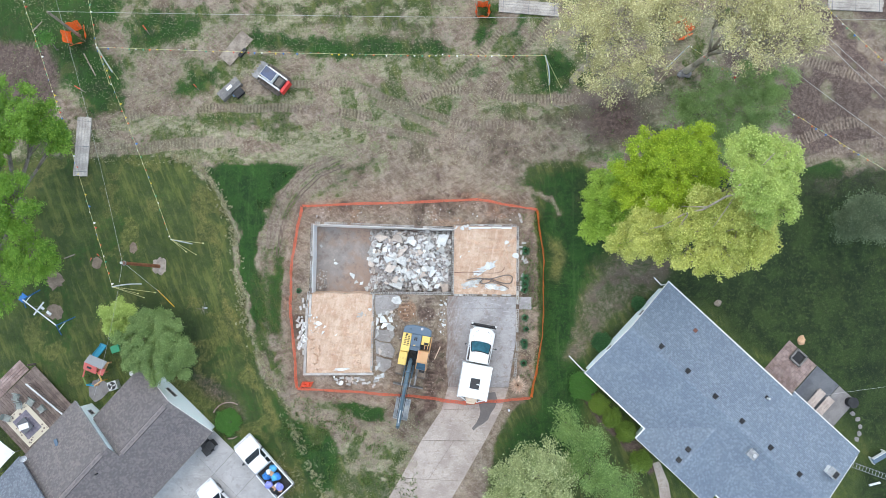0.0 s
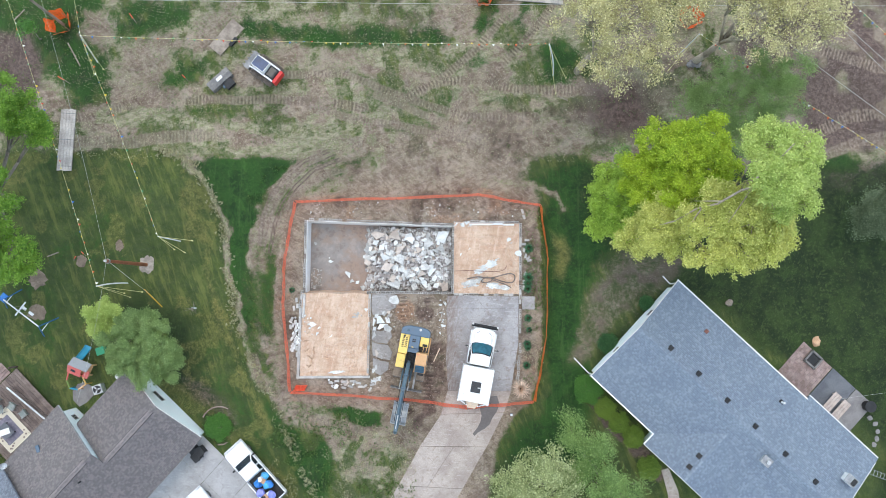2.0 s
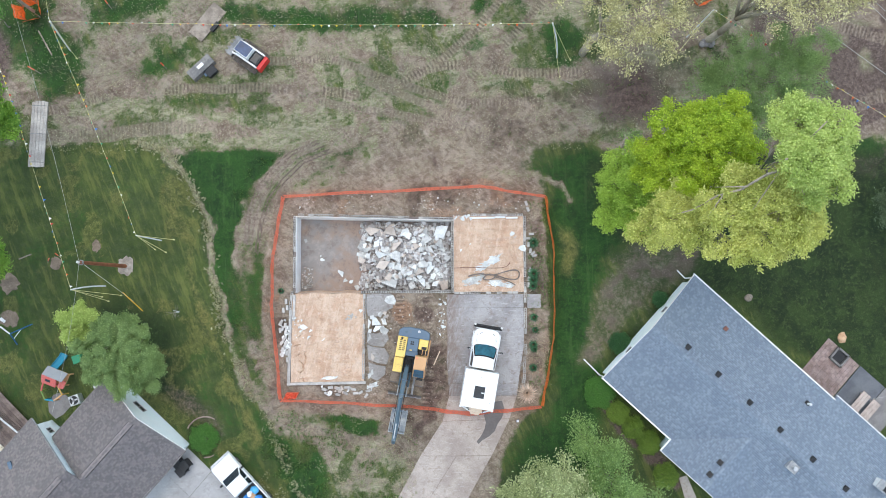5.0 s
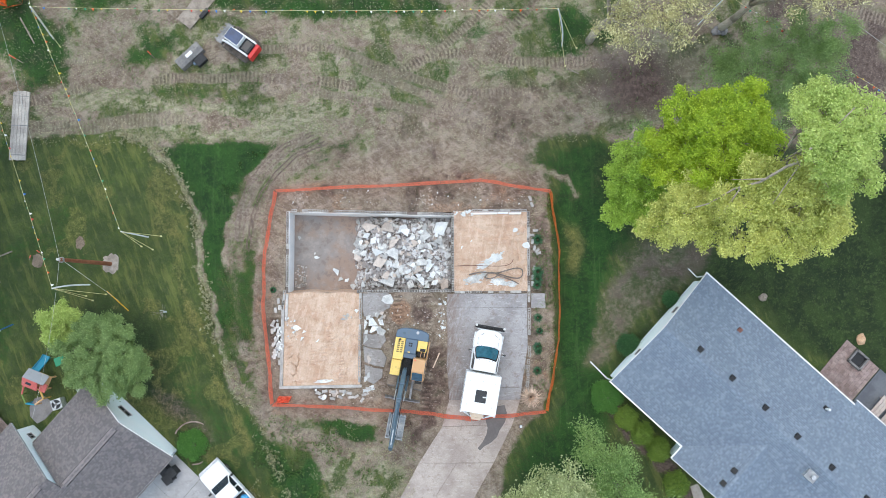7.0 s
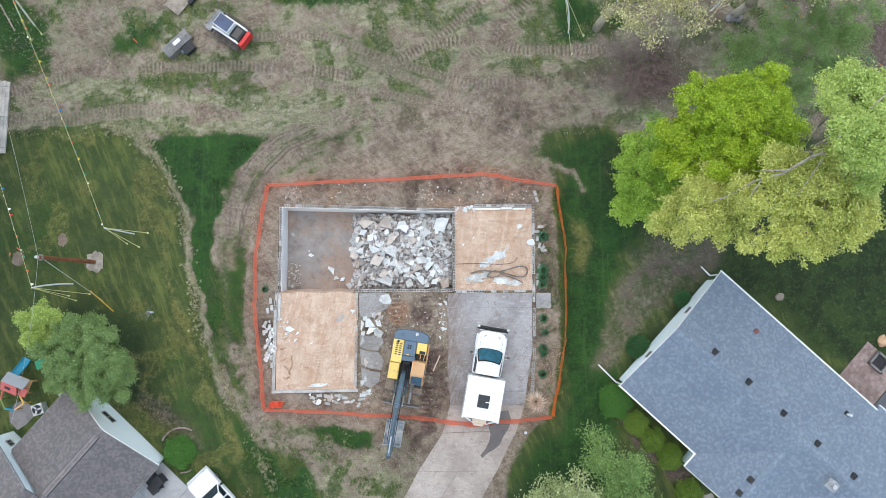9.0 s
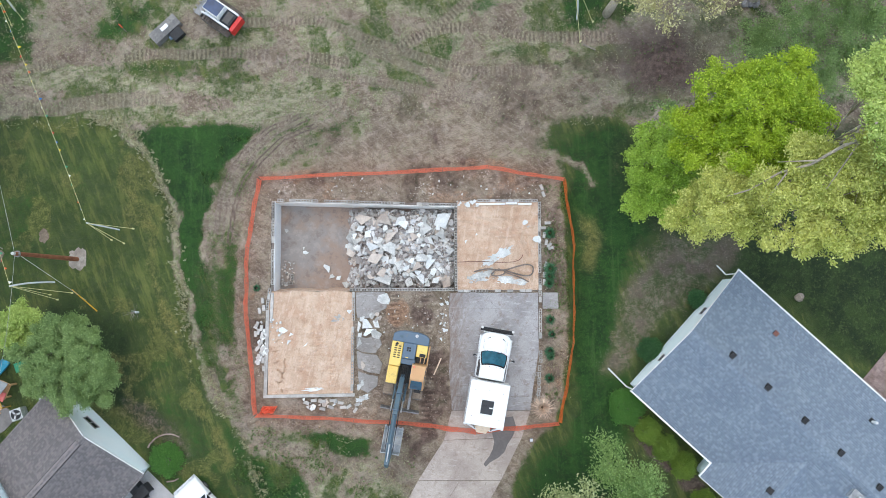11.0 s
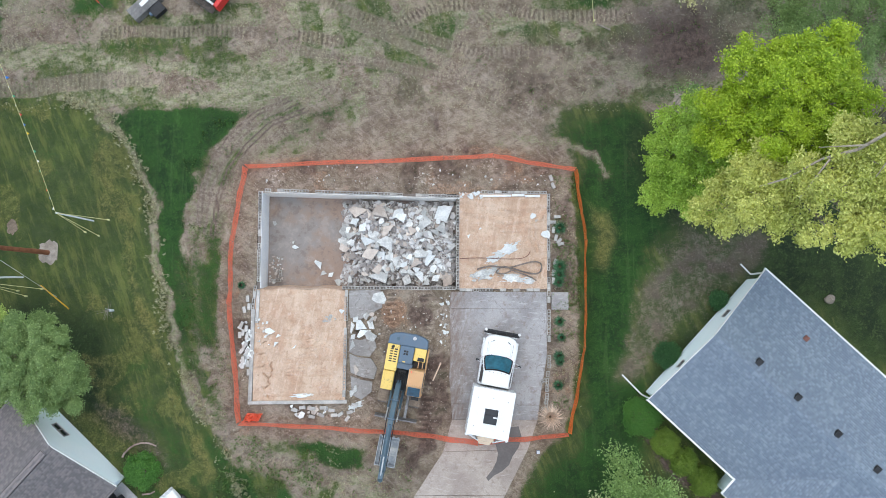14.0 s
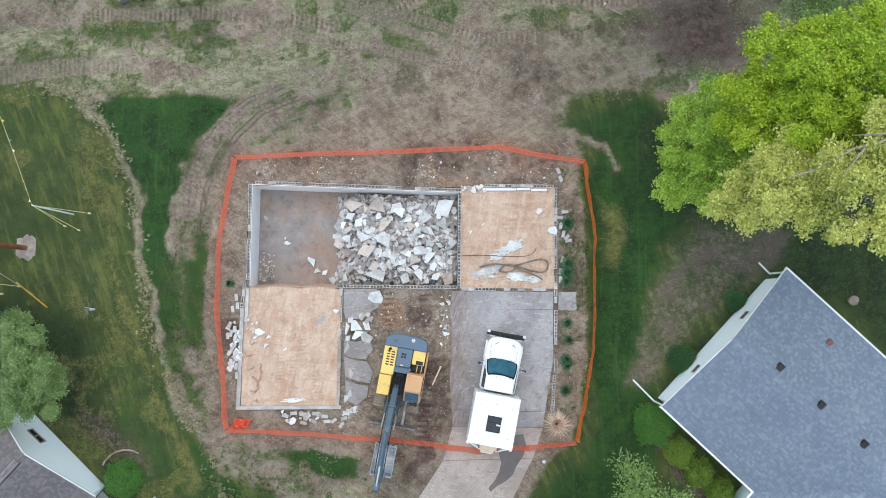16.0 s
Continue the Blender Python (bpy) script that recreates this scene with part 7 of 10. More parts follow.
def car_body(t, L, W, hood_z, roof_z, y_ws, y_roof0, y_roof1, y_rear, r=0.34):
    """Lower body, roof and glass of a passenger vehicle; front is +y, length L."""
    part("body", prism(B(), [(-L / 2, 0.35), (-L / 2 + 0.05, hood_z), (y_ws, hood_z + 0.06), (L / 2 - 0.5, hood_z - 0.08), (L / 2 - 0.1, hood_z - 0.22), (L / 2, 0.4)], -W / 2, W / 2, "x", 0.13), M_WHITE, t)
    g = part("cab_roof", frustum(B(), W / 2 - 0.08, W / 2 - 0.28, y_rear, y_ws, y_roof0, y_roof1, hood_z - 0.02, roof_z, 0.07), M_WHITE, t)
    a, b = W / 2 - 0.08, W / 2 - 0.28
    z0, z1 = hood_z - 0.02, roof_z
    glazing(g, [(a, y_ws, z0), (-a, y_ws, z0), (-b, y_roof1, z1), (b, y_roof1, z1)], (0.05, 0.05, 0.08, 0.06), "windscreen", M_DARKGLASS)
    glazing(g, [(-a, y_rear, z0), (a, y_rear, z0), (b, y_roof0, z1), (-b, y_roof0, z1)], (0.08, 0.08, 0.12, 0.1), "rear_window", M_DARKGLASS)
    for s in (-1, 1):
        mid = (y_ws + y_rear) / 2 + 0.1
        midt = (y_roof0 + y_roof1) / 2
        for (b0, b1, t0, t1) in ((y_ws, mid, y_roof1, midt), (mid, y_rear, midt, y_roof0)):
            c = [(s * a, b0, z0), (s * a, b1, z0), (s * b, t1, z1), (s * b, t0, z1)]
            if s > 0:
                c = [c[1], c[0], c[3], c[2]]
            glazing(g, c, (0.08, 0.06, 0.12, 0.14), "side_window", M_DARKGLASS)
        part("mirror", box(B(), s * (W / 2 + 0.1) - 0.09, s * (W / 2 + 0.1) + 0.09, y_ws - 0.35, y_ws - 0.2, hood_z, hood_z + 0.18, 0.03), M_BLACK, t)
        part("headlamp", box(B(), s * (W / 2 - 0.28) - 0.16, s * (W / 2 - 0.28) + 0.16, L / 2 - 0.1, L / 2 + 0.005, 0.62, 0.78, 0.02), M_TRIMMETAL, t)
        part("door_handle", box(B(), s * (W / 2 + 0.01) - 0.015, s * (W / 2 + 0.01) + 0.015, y_ws - 1.2, y_ws - 1.05, hood_z - 0.15, hood_z - 0.11), M_STEEL, t)
        wheel(t, s * (W / 2 - 0.12), L / 2 - 0.95, r, 0.24)
        wheel(t, s * (W / 2 - 0.12), -L / 2 + 1.15, r, 0.24)
    part("bumper", box(B(), -W / 2 + 0.06, W / 2 - 0.06, L / 2 - 0.06, L / 2 + 0.06, 0.38, 0.58, 0.03), M_WHITE, t)


def pickup():
    x, y = -15.5, -14.15
    t = thing("pickup_truck", pose(x, y, gz(x, y) + 0.03, 0, 0, 43), "white pickup truck with a bed full of household junk", "truck")
    L, W = 5.8, 1.95
    part("body", prism(B(), [(-0.15, 0.4), (-0.15, 1.05), (1.35, 1.1), (2.5, 1.04), (2.8, 0.9), (2.9, 0.45)], -W / 2, W / 2, "x", 0.13), M_WHITE, t)
    bed = part("bed", B(), M_WHITE, t)
    part("bed_side", box(B(), -W / 2, -W / 2 + 0.1, -2.85, -0.16, 0.5, 1.08, 0.03), M_WHITE, bed)
    part("bed_side", box(B(), W / 2 - 0.1, W / 2, -2.85, -0.16, 0.5, 1.08, 0.03), M_WHITE, bed)
    part("tailgate", box(B(), -W / 2 + 0.1, W / 2 - 0.1, -2.9, -2.82, 0.5, 1.06, 0.02), M_WHITE, bed)
    part("bed_floor", box(B(), -W / 2 + 0.1, W / 2 - 0.1, -2.82, -0.16, 0.5, 0.6), M_BLACK, bed)
    part("rear_bumper", box(B(), -W / 2 + 0.05, W / 2 - 0.05, -3.02, -2.9, 0.42, 0.6, 0.03), M_STEEL, t)
    hb, ht, z0, z1 = 0.9, 0.72, 1.02, 1.68
    g = part("cab_roof", frustum(B(), hb, ht, -0.15, 1.55, -0.05, 0.95, z0, z1, 0.07), M_WHITE, t)
    glazing(g, [(hb, 1.55, z0), (-hb, 1.55, z0), (-ht, 0.95, z1), (ht, 0.95, z1)], (0.05, 0.05, 0.08, 0.05), "windscreen", M_DARKGLASS)
    for s in (-1, 1):
        for b0, b1, t0, t1 in ((1.55, 0.45, 0.95, 0.45), (0.45, -0.15, 0.45, -0.05)):
            c = [(s * hb, b0, z0), (s * hb, b1, z0), (s * ht, t1, z1), (s * ht, t0, z1)]
            if s > 0:
                c = [c[1], c[0], c[3], c[2]]
            glazing(g, c, (0.1, 0.06, 0.12, 0.14), "side_window", M_DARKGLASS)
        part("mirror", box(B(), s * 1.08 - 0.1, s * 1.08 + 0.1, 1.2, 1.36, 1.1, 1.3, 0.03), M_BLACK, t)
        part("headlamp", box(B(), s * 0.7 - 0.18, s * 0.7 + 0.18, 2.78, 2.9, 0.72, 0.9, 0.02), M_TRIMMETAL, t)
        wheel(t, s * 0.85, 1.95, 0.36, 0.25)
        wheel(t, s * 0.85, -1.75, 0.36, 0.25)
    part("bumper", box(B(), -0.92, 0.92, 2.84, 3.0, 0.42, 0.62, 0.03), M_TRIMMETAL, t)
    # load in the bed: separate things
    rng = np.random.RandomState(5)
    for name, mats, n in (("bag", (M_BLUEPLASTIC, M_BLACK, M_LILAC, M_BLUEPLASTIC2), 9), ("cardboard_box", (M_CARD, M_CARD), 3), ("plastic_bin", (M_FASCIA, M_PALE), 2)):
        for i in range(n):
            bm = B()
            lx, ly = rng.uniform(-0.62, 0.62), rng.uniform(-2.55, -0.55)
            lz = 0.78 + rng.uniform(0, 0.35)
            if name == "bag":
                bmesh.ops.create_icosphere(bm, subdivisions=2, radius=0.37)
                for v in bm.verts:
                    v.co *= 1 + 0.35 * noise.noise(v.co * 4 + Vector((i, 3, 1)))
                    v.co.z *= 0.7
            else:
                box(bm, -0.2, 0.2, -0.15, 0.15, -0.14, 0.14, 0.02)
            me = bpy.data.meshes.new(name)
            bm.to_mesh(me)
            bm.free()
            me.materials.append(mats[i % len(mats)])
            ob = new(name, me)
            ob.matrix_world = t.matrix_world @ pose(lx, ly, lz, rng.uniform(-25, 25), rng.uniform(-25, 25), rng.uniform(0, 180))
            tagged(ob, {"bag": "bulging plastic bag in the pickup bed", "cardboard_box": "brown cardboard box in the pickup bed", "plastic_bin": "pale plastic bin in the pickup bed"}[name], name.replace("_", " "), "load in the pickup bed")


M_BLUEPLASTIC = surf("blue_plastic", (40, 110, 190), (60, 140, 205), 0.4, 3, 12)
M_BLUEPLASTIC2 = surf("sky_blue_plastic", (70, 160, 215), (90, 180, 225), 0.4, 3, 12)
M_LILAC = surf("lilac_plastic", (120, 130, 205), (150, 150, 215), 0.4, 3, 12)
M_CARD = surf("cardboard", (176, 136, 104), (196, 156, 124), 0.85, 3, 12)
pickup()


def sedan():
    x, y = -19.3, -17.6
    t = thing("car", pose(x, y, gz(x, y) + 0.03, 0, 0, 43), "white car parked on the concrete driveway", "car")
    car_body(t, 4.6, 1.82, 0.92, 1.45, 0.95, -1.2, 0.25, -1.75)


sedan()


M_DUSTTRACK = surf("dusty_rubber_track", (92, 84, 78), (118, 108, 100), 0.9, 3, 14, 0.4)


def skid_steer():
    x, y = -15.55, 20.3
    t = thing("skid_steer", pose(x, y, gz(x, y) + 0.05, 0, 0, 54), "white and red compact track loader with its bucket down", "loader")
    for s in (-1, 1):
        tr = part("track", prism(B(), [(-1.2, 0.3), (-0.9, 0.02), (0.9, 0.02), (1.2, 0.3), (1.0, 0.62), (-1.0, 0.72)], s * 0.78 - 0.2, s * 0.78 + 0.2, "x", 0.03), M_DUSTTRACK, t, "dusty rubber track")
        for i in range(10):
            part("lug", box(B(), s * 0.78 - 0.2, s * 0.78 + 0.2, -0.9 + i * 0.19, -0.83 + i * 0.19, 0.64, 0.74), M_DUSTTRACK, tr)
        part("lift_arm", prism(B(), [(-1.35, 1.35), (-1.2, 1.55), (0.7, 1.25), (1.35, 0.6), (1.2, 0.5), (0.55, 1.05)], s * 0.58 - 0.07, s * 0.58 + 0.07, "x", 0.02), M_WHITE, t, "white lift arm")
    part("body", box(B(), -0.56, 0.56, -1.35, 0.9, 0.35, 1.1, 0.06), M_BLACK, t)
    part("tail", box(B(), -0.62, 0.62, -1.62, -1.3, 0.5, 1.35, 0.05), M_RED, t, "red tail guard")
    part("engine_hood", box(B(), -0.48, 0.48, -1.3, -0.45, 1.1, 1.5, 0.06), M_BLACK, t)
    cab = part("cab", box(B(), -0.5, 0.5, -0.45, 0.85, 1.1, 2.0, 0.06), M_WHITE, t)
    part("roof_window", box(B(), -0.45, 0.45, -0.4, 0.8, 2.0, 2.02, 0.01), M_NAVYGLASS, cab, "dark blue tinted roof window")
    part("rear_window", box(B(), -0.4, 0.4, -1.15, -0.55, 1.5, 1.53, 0.01), M_DARKGLASS, t)
    bk = part("bucket", prism(B(), [(1.25, 0.05), (2.0, 0.0), (2.0, 0.04), (1.4, 0.2), (1.3, 0.6), (1.22, 0.6)], -0.85, 0.85, "x"), M_STEEL, t, "worn steel bucket")
    for i in range(5):
        part("tooth", box(B(), -0.75 + i * 0.34, -0.62 + i * 0.34, 1.95, 2.15, 0.02, 0.08), M_STEEL, bk)


M_RED = paint("red_paint", (206, 48, 48), 0.4, (150, 100, 90), 0.2)
skid_steer()


def sweeper_attachment():
    x, y = -19.7, 19.55
    t = thing("sweeper_attachment", pose(x, y, gz(x, y), 0, 0, 43), "grey steel loader attachment resting on the ground", "attachment")
    part("drum_cover", prism(B(), [(-0.55, 0.05), (-0.5, 0.6), (-0.1, 0.78), (0.35, 0.7), (0.5, 0.1)], -1.15, 1.15, "x", 0.03), M_GREYSTEEL, t)
    part("stripe", box(B(), -0.25, 0.35, -0.2, 0.08, 0.775, 0.79), M_FASCIA, t)
    part("mount_plate", box(B(), -0.05, 0.85, -1.25, -0.55, 0.2, 0.62, 0.04), M_BLACK, t)
    part("hose", tube(B(), (0.2, -0.6, 0.6), (0.5, -1.3, 0.3), 0.05, n=7), M_BLACK, t)
    part("motor", tube(B(), (-0.2, -0.75, 0.4), (0.1, -0.85, 0.4), 0.15), M_SLATE, t)


M_GREYSTEEL = surf("dull_grey_steel", (112, 110, 108), (136, 132, 128), 0.6, 2, 12, 0.2, metal=0.3)
sweeper_attachment()

# ---- safety fence ----


def safety_fence():
    f = thing("safety_fence", pose(0, 0, 0), "orange plastic net fence on wooden stakes round the site", "fence")
    rng = np.random.RandomState(8)
    heights = [1.0, 1.1, 1.0, 0.9, 0.9, 0.5, 0.6, 0.8, 0.9, 0.85, 0.85]
    leans = [0.08, 0.1, 0.06, 0.0, 0.0, 0.15, 0.25, 0.15, 0.1, 0.08, 0.08]
    n = len(FENCE)
    for i in range(n):
        (x0, y0), (x1, y1) = FENCE[i], FENCE[(i + 1) % n]
        L = math.hypot(x1 - x0, y1 - y0)
        ex, ey = (x1 - x0) / L, (y1 - y0) / L
        nx, ny = -ey, ex
        verts, quads = [], []
        def point(s, h):
            k = s / L
            sag = 1 - 0.09 * abs(math.sin(k * math.pi * max(1, round(L / 3.2)))) - 0.03 * math.sin(k * 23 + i)
            hh = h * (heights[i] * (1 - k) + heights[(i + 1) % n] * k) * sag
            ln = (leans[i] * (1 - k) + leans[(i + 1) % n] * k) * h + 0.03 * math.sin(k * 17 + i * 2 + h * 2) * h
            wob = 0.04 * math.sin(k * math.pi * 2.3 + i)
            return (x0 + ex * s + nx * (ln + wob * math.sin(k * math.pi)), y0 + ey * s + ny * (ln + wob * math.sin(k * math.pi)), hh + 0.02)
        rows = 9
        for r in range(rows + 1):
            h0 = r / rows * 0.96
            m = max(4, int(L / 0.4))
            for k in range(m):
                s0, s1 = L * k / m, L * (k + 1) / m
                b = len(verts)
                verts += [point(s0, h0), point(s1, h0), point(s1, h0 + 0.06), point(s0, h0 + 0.06)]
                quads.append((b, b + 1, b + 2, b + 3))
        m = int(L / 0.066)
        for k in range(m):
            s0 = L * k / m
            for r in range(3):
                b = len(verts)
                h0, h1 = r / 3, (r + 1) / 3
                verts += [point(s0, h0), point(s0 + 0.032, h0), point(s0 + 0.032, h1), point(s0, h1)]
                quads.append((b, b + 1, b + 2, b + 3))
        me = quads_mesh("net", verts, quads, M_NETOLD if i in (2, 3, 4) else M_ORANGE)
        ob = new("net", me)
        ob.parent = f
        posts = max(1, round(L / 3.2))
        for k in range(posts):
            s = L * k / posts
            p, q = point(s, 0.0), point(s, 1.0)
            part("stake", tube(B(), (p[0], p[1], -0.1), (q[0], q[1], q[2] - 0.03), 0.012, n=6), M_WOODPOST, f)
    # bunched net at the southwest corner
    bm = B()
    bmesh.ops.create_grid(bm, x_segments=14, y_segments=10, size=0.5)
    for v in bm.verts:
        v.co = Vector((-12.0 + v.co.x * 1.0 + 0.25 * v.co.y, -7.1 + v.co.y * 0.5, 0.2 + 0.35 * noise.noise(v.co * 5) + 0.3 * max(0, 0.4 - abs(v.co.x))))
    part("net", bm, M_ORANGE, f, "bunched spare net")


safety_fence()

# ---- lines, poles and flags ----
M_CABLE = surf("grey_cable", (176, 178, 172), (200, 200, 194), 0.6, 2, 12, 0.05)
M_YELLOWLINE = surf("yellow_rope", (206, 200, 140), (222, 216, 164), 0.7, 2, 12, 0.05)
M_POLE = surf("brown_treated_pole", (120, 72, 48), (146, 92, 62), 0.85, 1.5, 14, 0.3)
M_PIPE = surf("white_pvc_pipe", (216, 220, 222), (228, 230, 232), 0.4, 2, 10, 0.05, dark=0.05)
M_GUARD = surf("yellow_guy_guard", (214, 164, 40), (226, 180, 60), 0.5, 2, 12, 0.05)
M_CREAMWOOD = surf("bleached_bench_wood", (176, 160, 150), (196, 180, 170), 0.85, 2, 14, 0.2)
M_GRAVEL = surf("pale_gravel", (140, 130, 120), (170, 160, 148), 0.95, 2.0, 18, 0.6)
M_TEAL = paint("teal_plastic", (30, 140, 170), 0.45)
M_REDPLASTIC = paint("faded_red_plastic", (196, 92, 86), 0.5, (190, 170, 160), 0.6)
M_GREENPLASTIC = paint("green_plastic", (40, 140, 100), 0.5)
M_LIMEPLASTIC = paint("olive_green_plastic", (112, 140, 70), 0.5)
M_GOLDPLASTIC = paint("gold_plastic", (210, 170, 90), 0.5)
M_BLUEPAINT = paint("blue_paint", (40, 100, 150), 0.45)
M_DECK = surf("brown_deck_boards", (104, 90, 84), (128, 113, 105), 0.85, 1.5, 14, 0.3, vary=0.25)
M_BRICK = surf("pinkish_paver", (138, 117, 111), (164, 144, 137), 0.9, 1.2, 14, 0.3, vary=0.22)
M_GREYMAT = surf("dark_grey_patio_concrete", (92, 94, 100), (110, 112, 116), 0.85, 0.8, 10, 0.2, dark=0.12)
M_GREYMAT3 = surf("worn_grey_patio_slab", (120, 116, 116), (140, 136, 134), 0.85, 0.8, 10, 0.2, dark=0.15)
M_STONE = surf("pale_stone", (190, 186, 176), (214, 208, 198), 0.85, 3, 14, 0.4)
M_TANSTONE = surf("tan_stone", (190, 150, 116), (208, 172, 138), 0.85, 3, 14, 0.4)
M_DRYGRASS = leaf_material("dry_grass", (150, 146, 116), (168, 164, 134), (190, 186, 160))
M_MAT = surf("weathered_timber_mat", (160, 152, 144), (190, 182, 172), 0.9, 0.9, 14, 0.35, vary=0.12)
M_WET = surf("wet_concrete", (92, 86, 84), (104, 98, 96), 0.35, 1, 8, 0.1, dark=0.08)


def flag_material():
    k = Nodes("pennant_colours")
    r = k.n.new("ShaderNodeValToRGB")
    r.color_ramp.interpolation = "CONSTANT"
    cols = ((236, 236, 232), (228, 196, 50), (40, 110, 190), (224, 92, 36), (236, 236, 232), (206, 60, 50), (60, 150, 110))
    for i, c in enumerate(cols):
        e = r.color_ramp.elements[i] if i < 2 else r.color_ramp.elements.new(i / len(cols))
        e.position, e.color = i / len(cols), rgb(*c)
    k.l.new(k.island(), r.inputs["Fac"])
    return k.done(r.outputs["Color"], 0.6)


M_FLAGS = flag_material()


def sagged(p0, p1, sag, n=14):
    p0, p1 = Vector(p0), Vector(p1)
    return [p0.lerp(p1, i / n) - Vector((0, 0, sag * 4 * (i / n) * (1 - i / n))) for i in range(n + 1)]


def swept(pts, r, n=5):
    """One tube through a line of points."""
    bm, rings = B(), []
    for i, p in enumerate(pts):
        d = (Vector(pts[min(i + 1, len(pts) - 1)]) - Vector(pts[max(i - 1, 0)])).to_track_quat("Z", "Y").to_matrix()
        rings.append([bm.verts.new(Vector(p) + d @ Vector((math.cos(6.2832 * k / n) * r, math.sin(6.2832 * k / n) * r, 0))) for k in range(n)])
    for a, b in zip(rings, rings[1:]):
        for k in range(n):
            bm.faces.new((a[k], a[(k + 1) % n], b[(k + 1) % n], b[k]))
    return bm


def cable(name, p0, p1, sag, r, material, label, flags=0.0, seed=1):
    root = thing(name, Matrix.Translation(p0), label, "cable" if not flags else "pennants")
    inv = root.matrix_world.inverted()
    pts = sagged(p0, p1, sag)
    c = part("line", swept(pts, r), material, root)
    c.matrix_parent_inverse = inv
    if flags:
        rng = np.random.RandomState(seed)
        d = Vector(p1) - Vector(p0)
        n = int(d.length / flags)
        side = Vector((-d.y, d.x, 0)).normalized()
        verts, faces = [], []
        for i in range(n):
            t = (i + 0.5 + rng.uniform(-0.1, 0.1)) / n
            c = Vector(p0).lerp(Vector(p1), t) - Vector((0, 0, sag * 4 * t * (1 - t)))
            f = d.normalized()
            drop = Vector((0, 0, -0.12)) + side * rng.choice((-1, 1)) * rng.uniform(0.06, 0.17)
            k = len(verts)
            verts += [c - f * 0.1, c + f * 0.1, c + drop + f * 0.015, c + drop - f * 0.015]
            faces.append((k, k + 1, k + 2, k + 3))
        fl = new("bunting", quads_mesh("bunting", [tuple(v) for v in verts], faces, M_FLAGS))
        fl.parent = root
        fl.matrix_parent_inverse = inv
        tagged(fl, "small multicoloured plastic flags", kind="stuff")
    return root


def guyed_pole(base, top, bend, guys, label, r=0.06):
    """A pipe pole with a light bow and rope guys to pegs."""
    b = Vector((*base, gz(*base)))
    t = Vector(top)
    root = thing("pipe_pole", Matrix.Translation(b), label, "pole")
    inv = root.matrix_world.inverted()
    bm, n = B(), 6
    pts = [b.lerp(t, i / n) + Vector(bend) * math.sin(math.pi * i / n) for i in range(n + 1)]
    for p, q in zip(pts, pts[1:]):
        tube(bm, p, q, r, n=8)
    bmesh.ops.remove_doubles(bm, verts=bm.verts, dist=r * 0.35)
    kids = [part("pipe", bm, M_PIPE, root)]
    for g in guys:
        e = Vector((*g, gz(*g) + 0.05))
        kids.append(part("guy_rope", tube(B(), t, e, 0.02, n=5), M_YELLOWLINE, root))
        kids.append(part("peg", tube(B(), e - Vector((0, 0, 0.15)), e + Vector((0.02, 0, 0.2)), 0.06, n=7), M_YELLOWLINE, root))
    for o in kids:
        o.matrix_parent_inverse = inv


guyed_pole((-27.46, 1.67), (-28.45, 1.3, 3.0), (0, 0.08, 0.2), [(-27.69, 0.79), (-27.16, 0.44), (-26.14, 0.91)], "bowed white pipe pole with three yellow guy ropes")
guyed_pole((-22.87, 5.36), (-23.5, 5.45, 3.1), (0, 0, 0), [(-23.38, 4.63), (-22.46, 4.38), (-21.8, 5.41)], "white pipe pole with three yellow guy ropes", 0.05)
guyed_pole((-30.9, 21.3), (-30.2, 22.0, 4.0), (0, 0, 0), [(-31.1, 20.2), (-30.3, 20.6)], "leaning white pipe pole with ropes", 0.07)
guyed_pole((9.5, 20.25), (8.55, 21.5, 4.6), (0.15, -0.05, 0.1), [(9.7, 18.6), (10.6, 20.0)], "pale leaning pipe pole with ropes", 0.06)
guyed_pole((20.2, 21.9), (20.85, 22.4, 4.8), (0, 0, 0), [(19.6, 20.8)], "pale leaning pipe pole", 0.05)
cable("pennant_line", (-28.45, 1.3, 3.0), (-38.0, 29.6, 4.4), 0.5, 0.012, M_YELLOWLINE, "yellow line hung with small coloured pennants", 0.5, 1)
cable("pennant_line", (-23.5, 5.45, 3.1), (-30.2, 22.0, 4.0), 0.35, 0.012, M_YELLOWLINE, "yellow line hung with small coloured pennants", 0.6, 2)
cable("pennant_line", (-30.2, 22.0, 4.0), (-32.6, 32.0, 4.2), 0.3, 0.012, M_YELLOWLINE, "yellow line hung with small coloured pennants", 0.6, 3)
cable("pennant_line", (-30.2, 22.0, 4.0), (8.55, 21.5, 4.6), 0.6, 0.012, M_YELLOWLINE, "yellow line hung with small coloured pennants", 0.6, 4)
cable("pennant_line", (20.85, 22.4, 4.8), (41.0, 9.8, 4.6), 0.4, 0.012, M_YELLOWLINE, "yellow line hung with small coloured pennants", 0.45, 5)
cable("pennant_line", (30.5, 28.2, 4.8), (41.0, 18.2, 4.8), 0.3, 0.012, M_YELLOWLINE, "yellow line hung with small coloured pennants", 0.45, 6)
cable("overhead_wire", (-34.3, 24.9, 4.6), (46.0, 24.6, 6.0), 0.6, 0.014, M_CABLE, "thin pale overhead wire")
for p0, p1 in (((30.4, 24.2, 6), (41.5, 13.2, 6)), ((30.0, 25.0, 6), (41.5, 14.6, 6)), ((27.4, 21.4, 6), (41.5, 11.0, 6))):
    cable("overhead_wire", p0, p1, 0.3, 0.014, M_CABLE, "thin grey overhead wire")
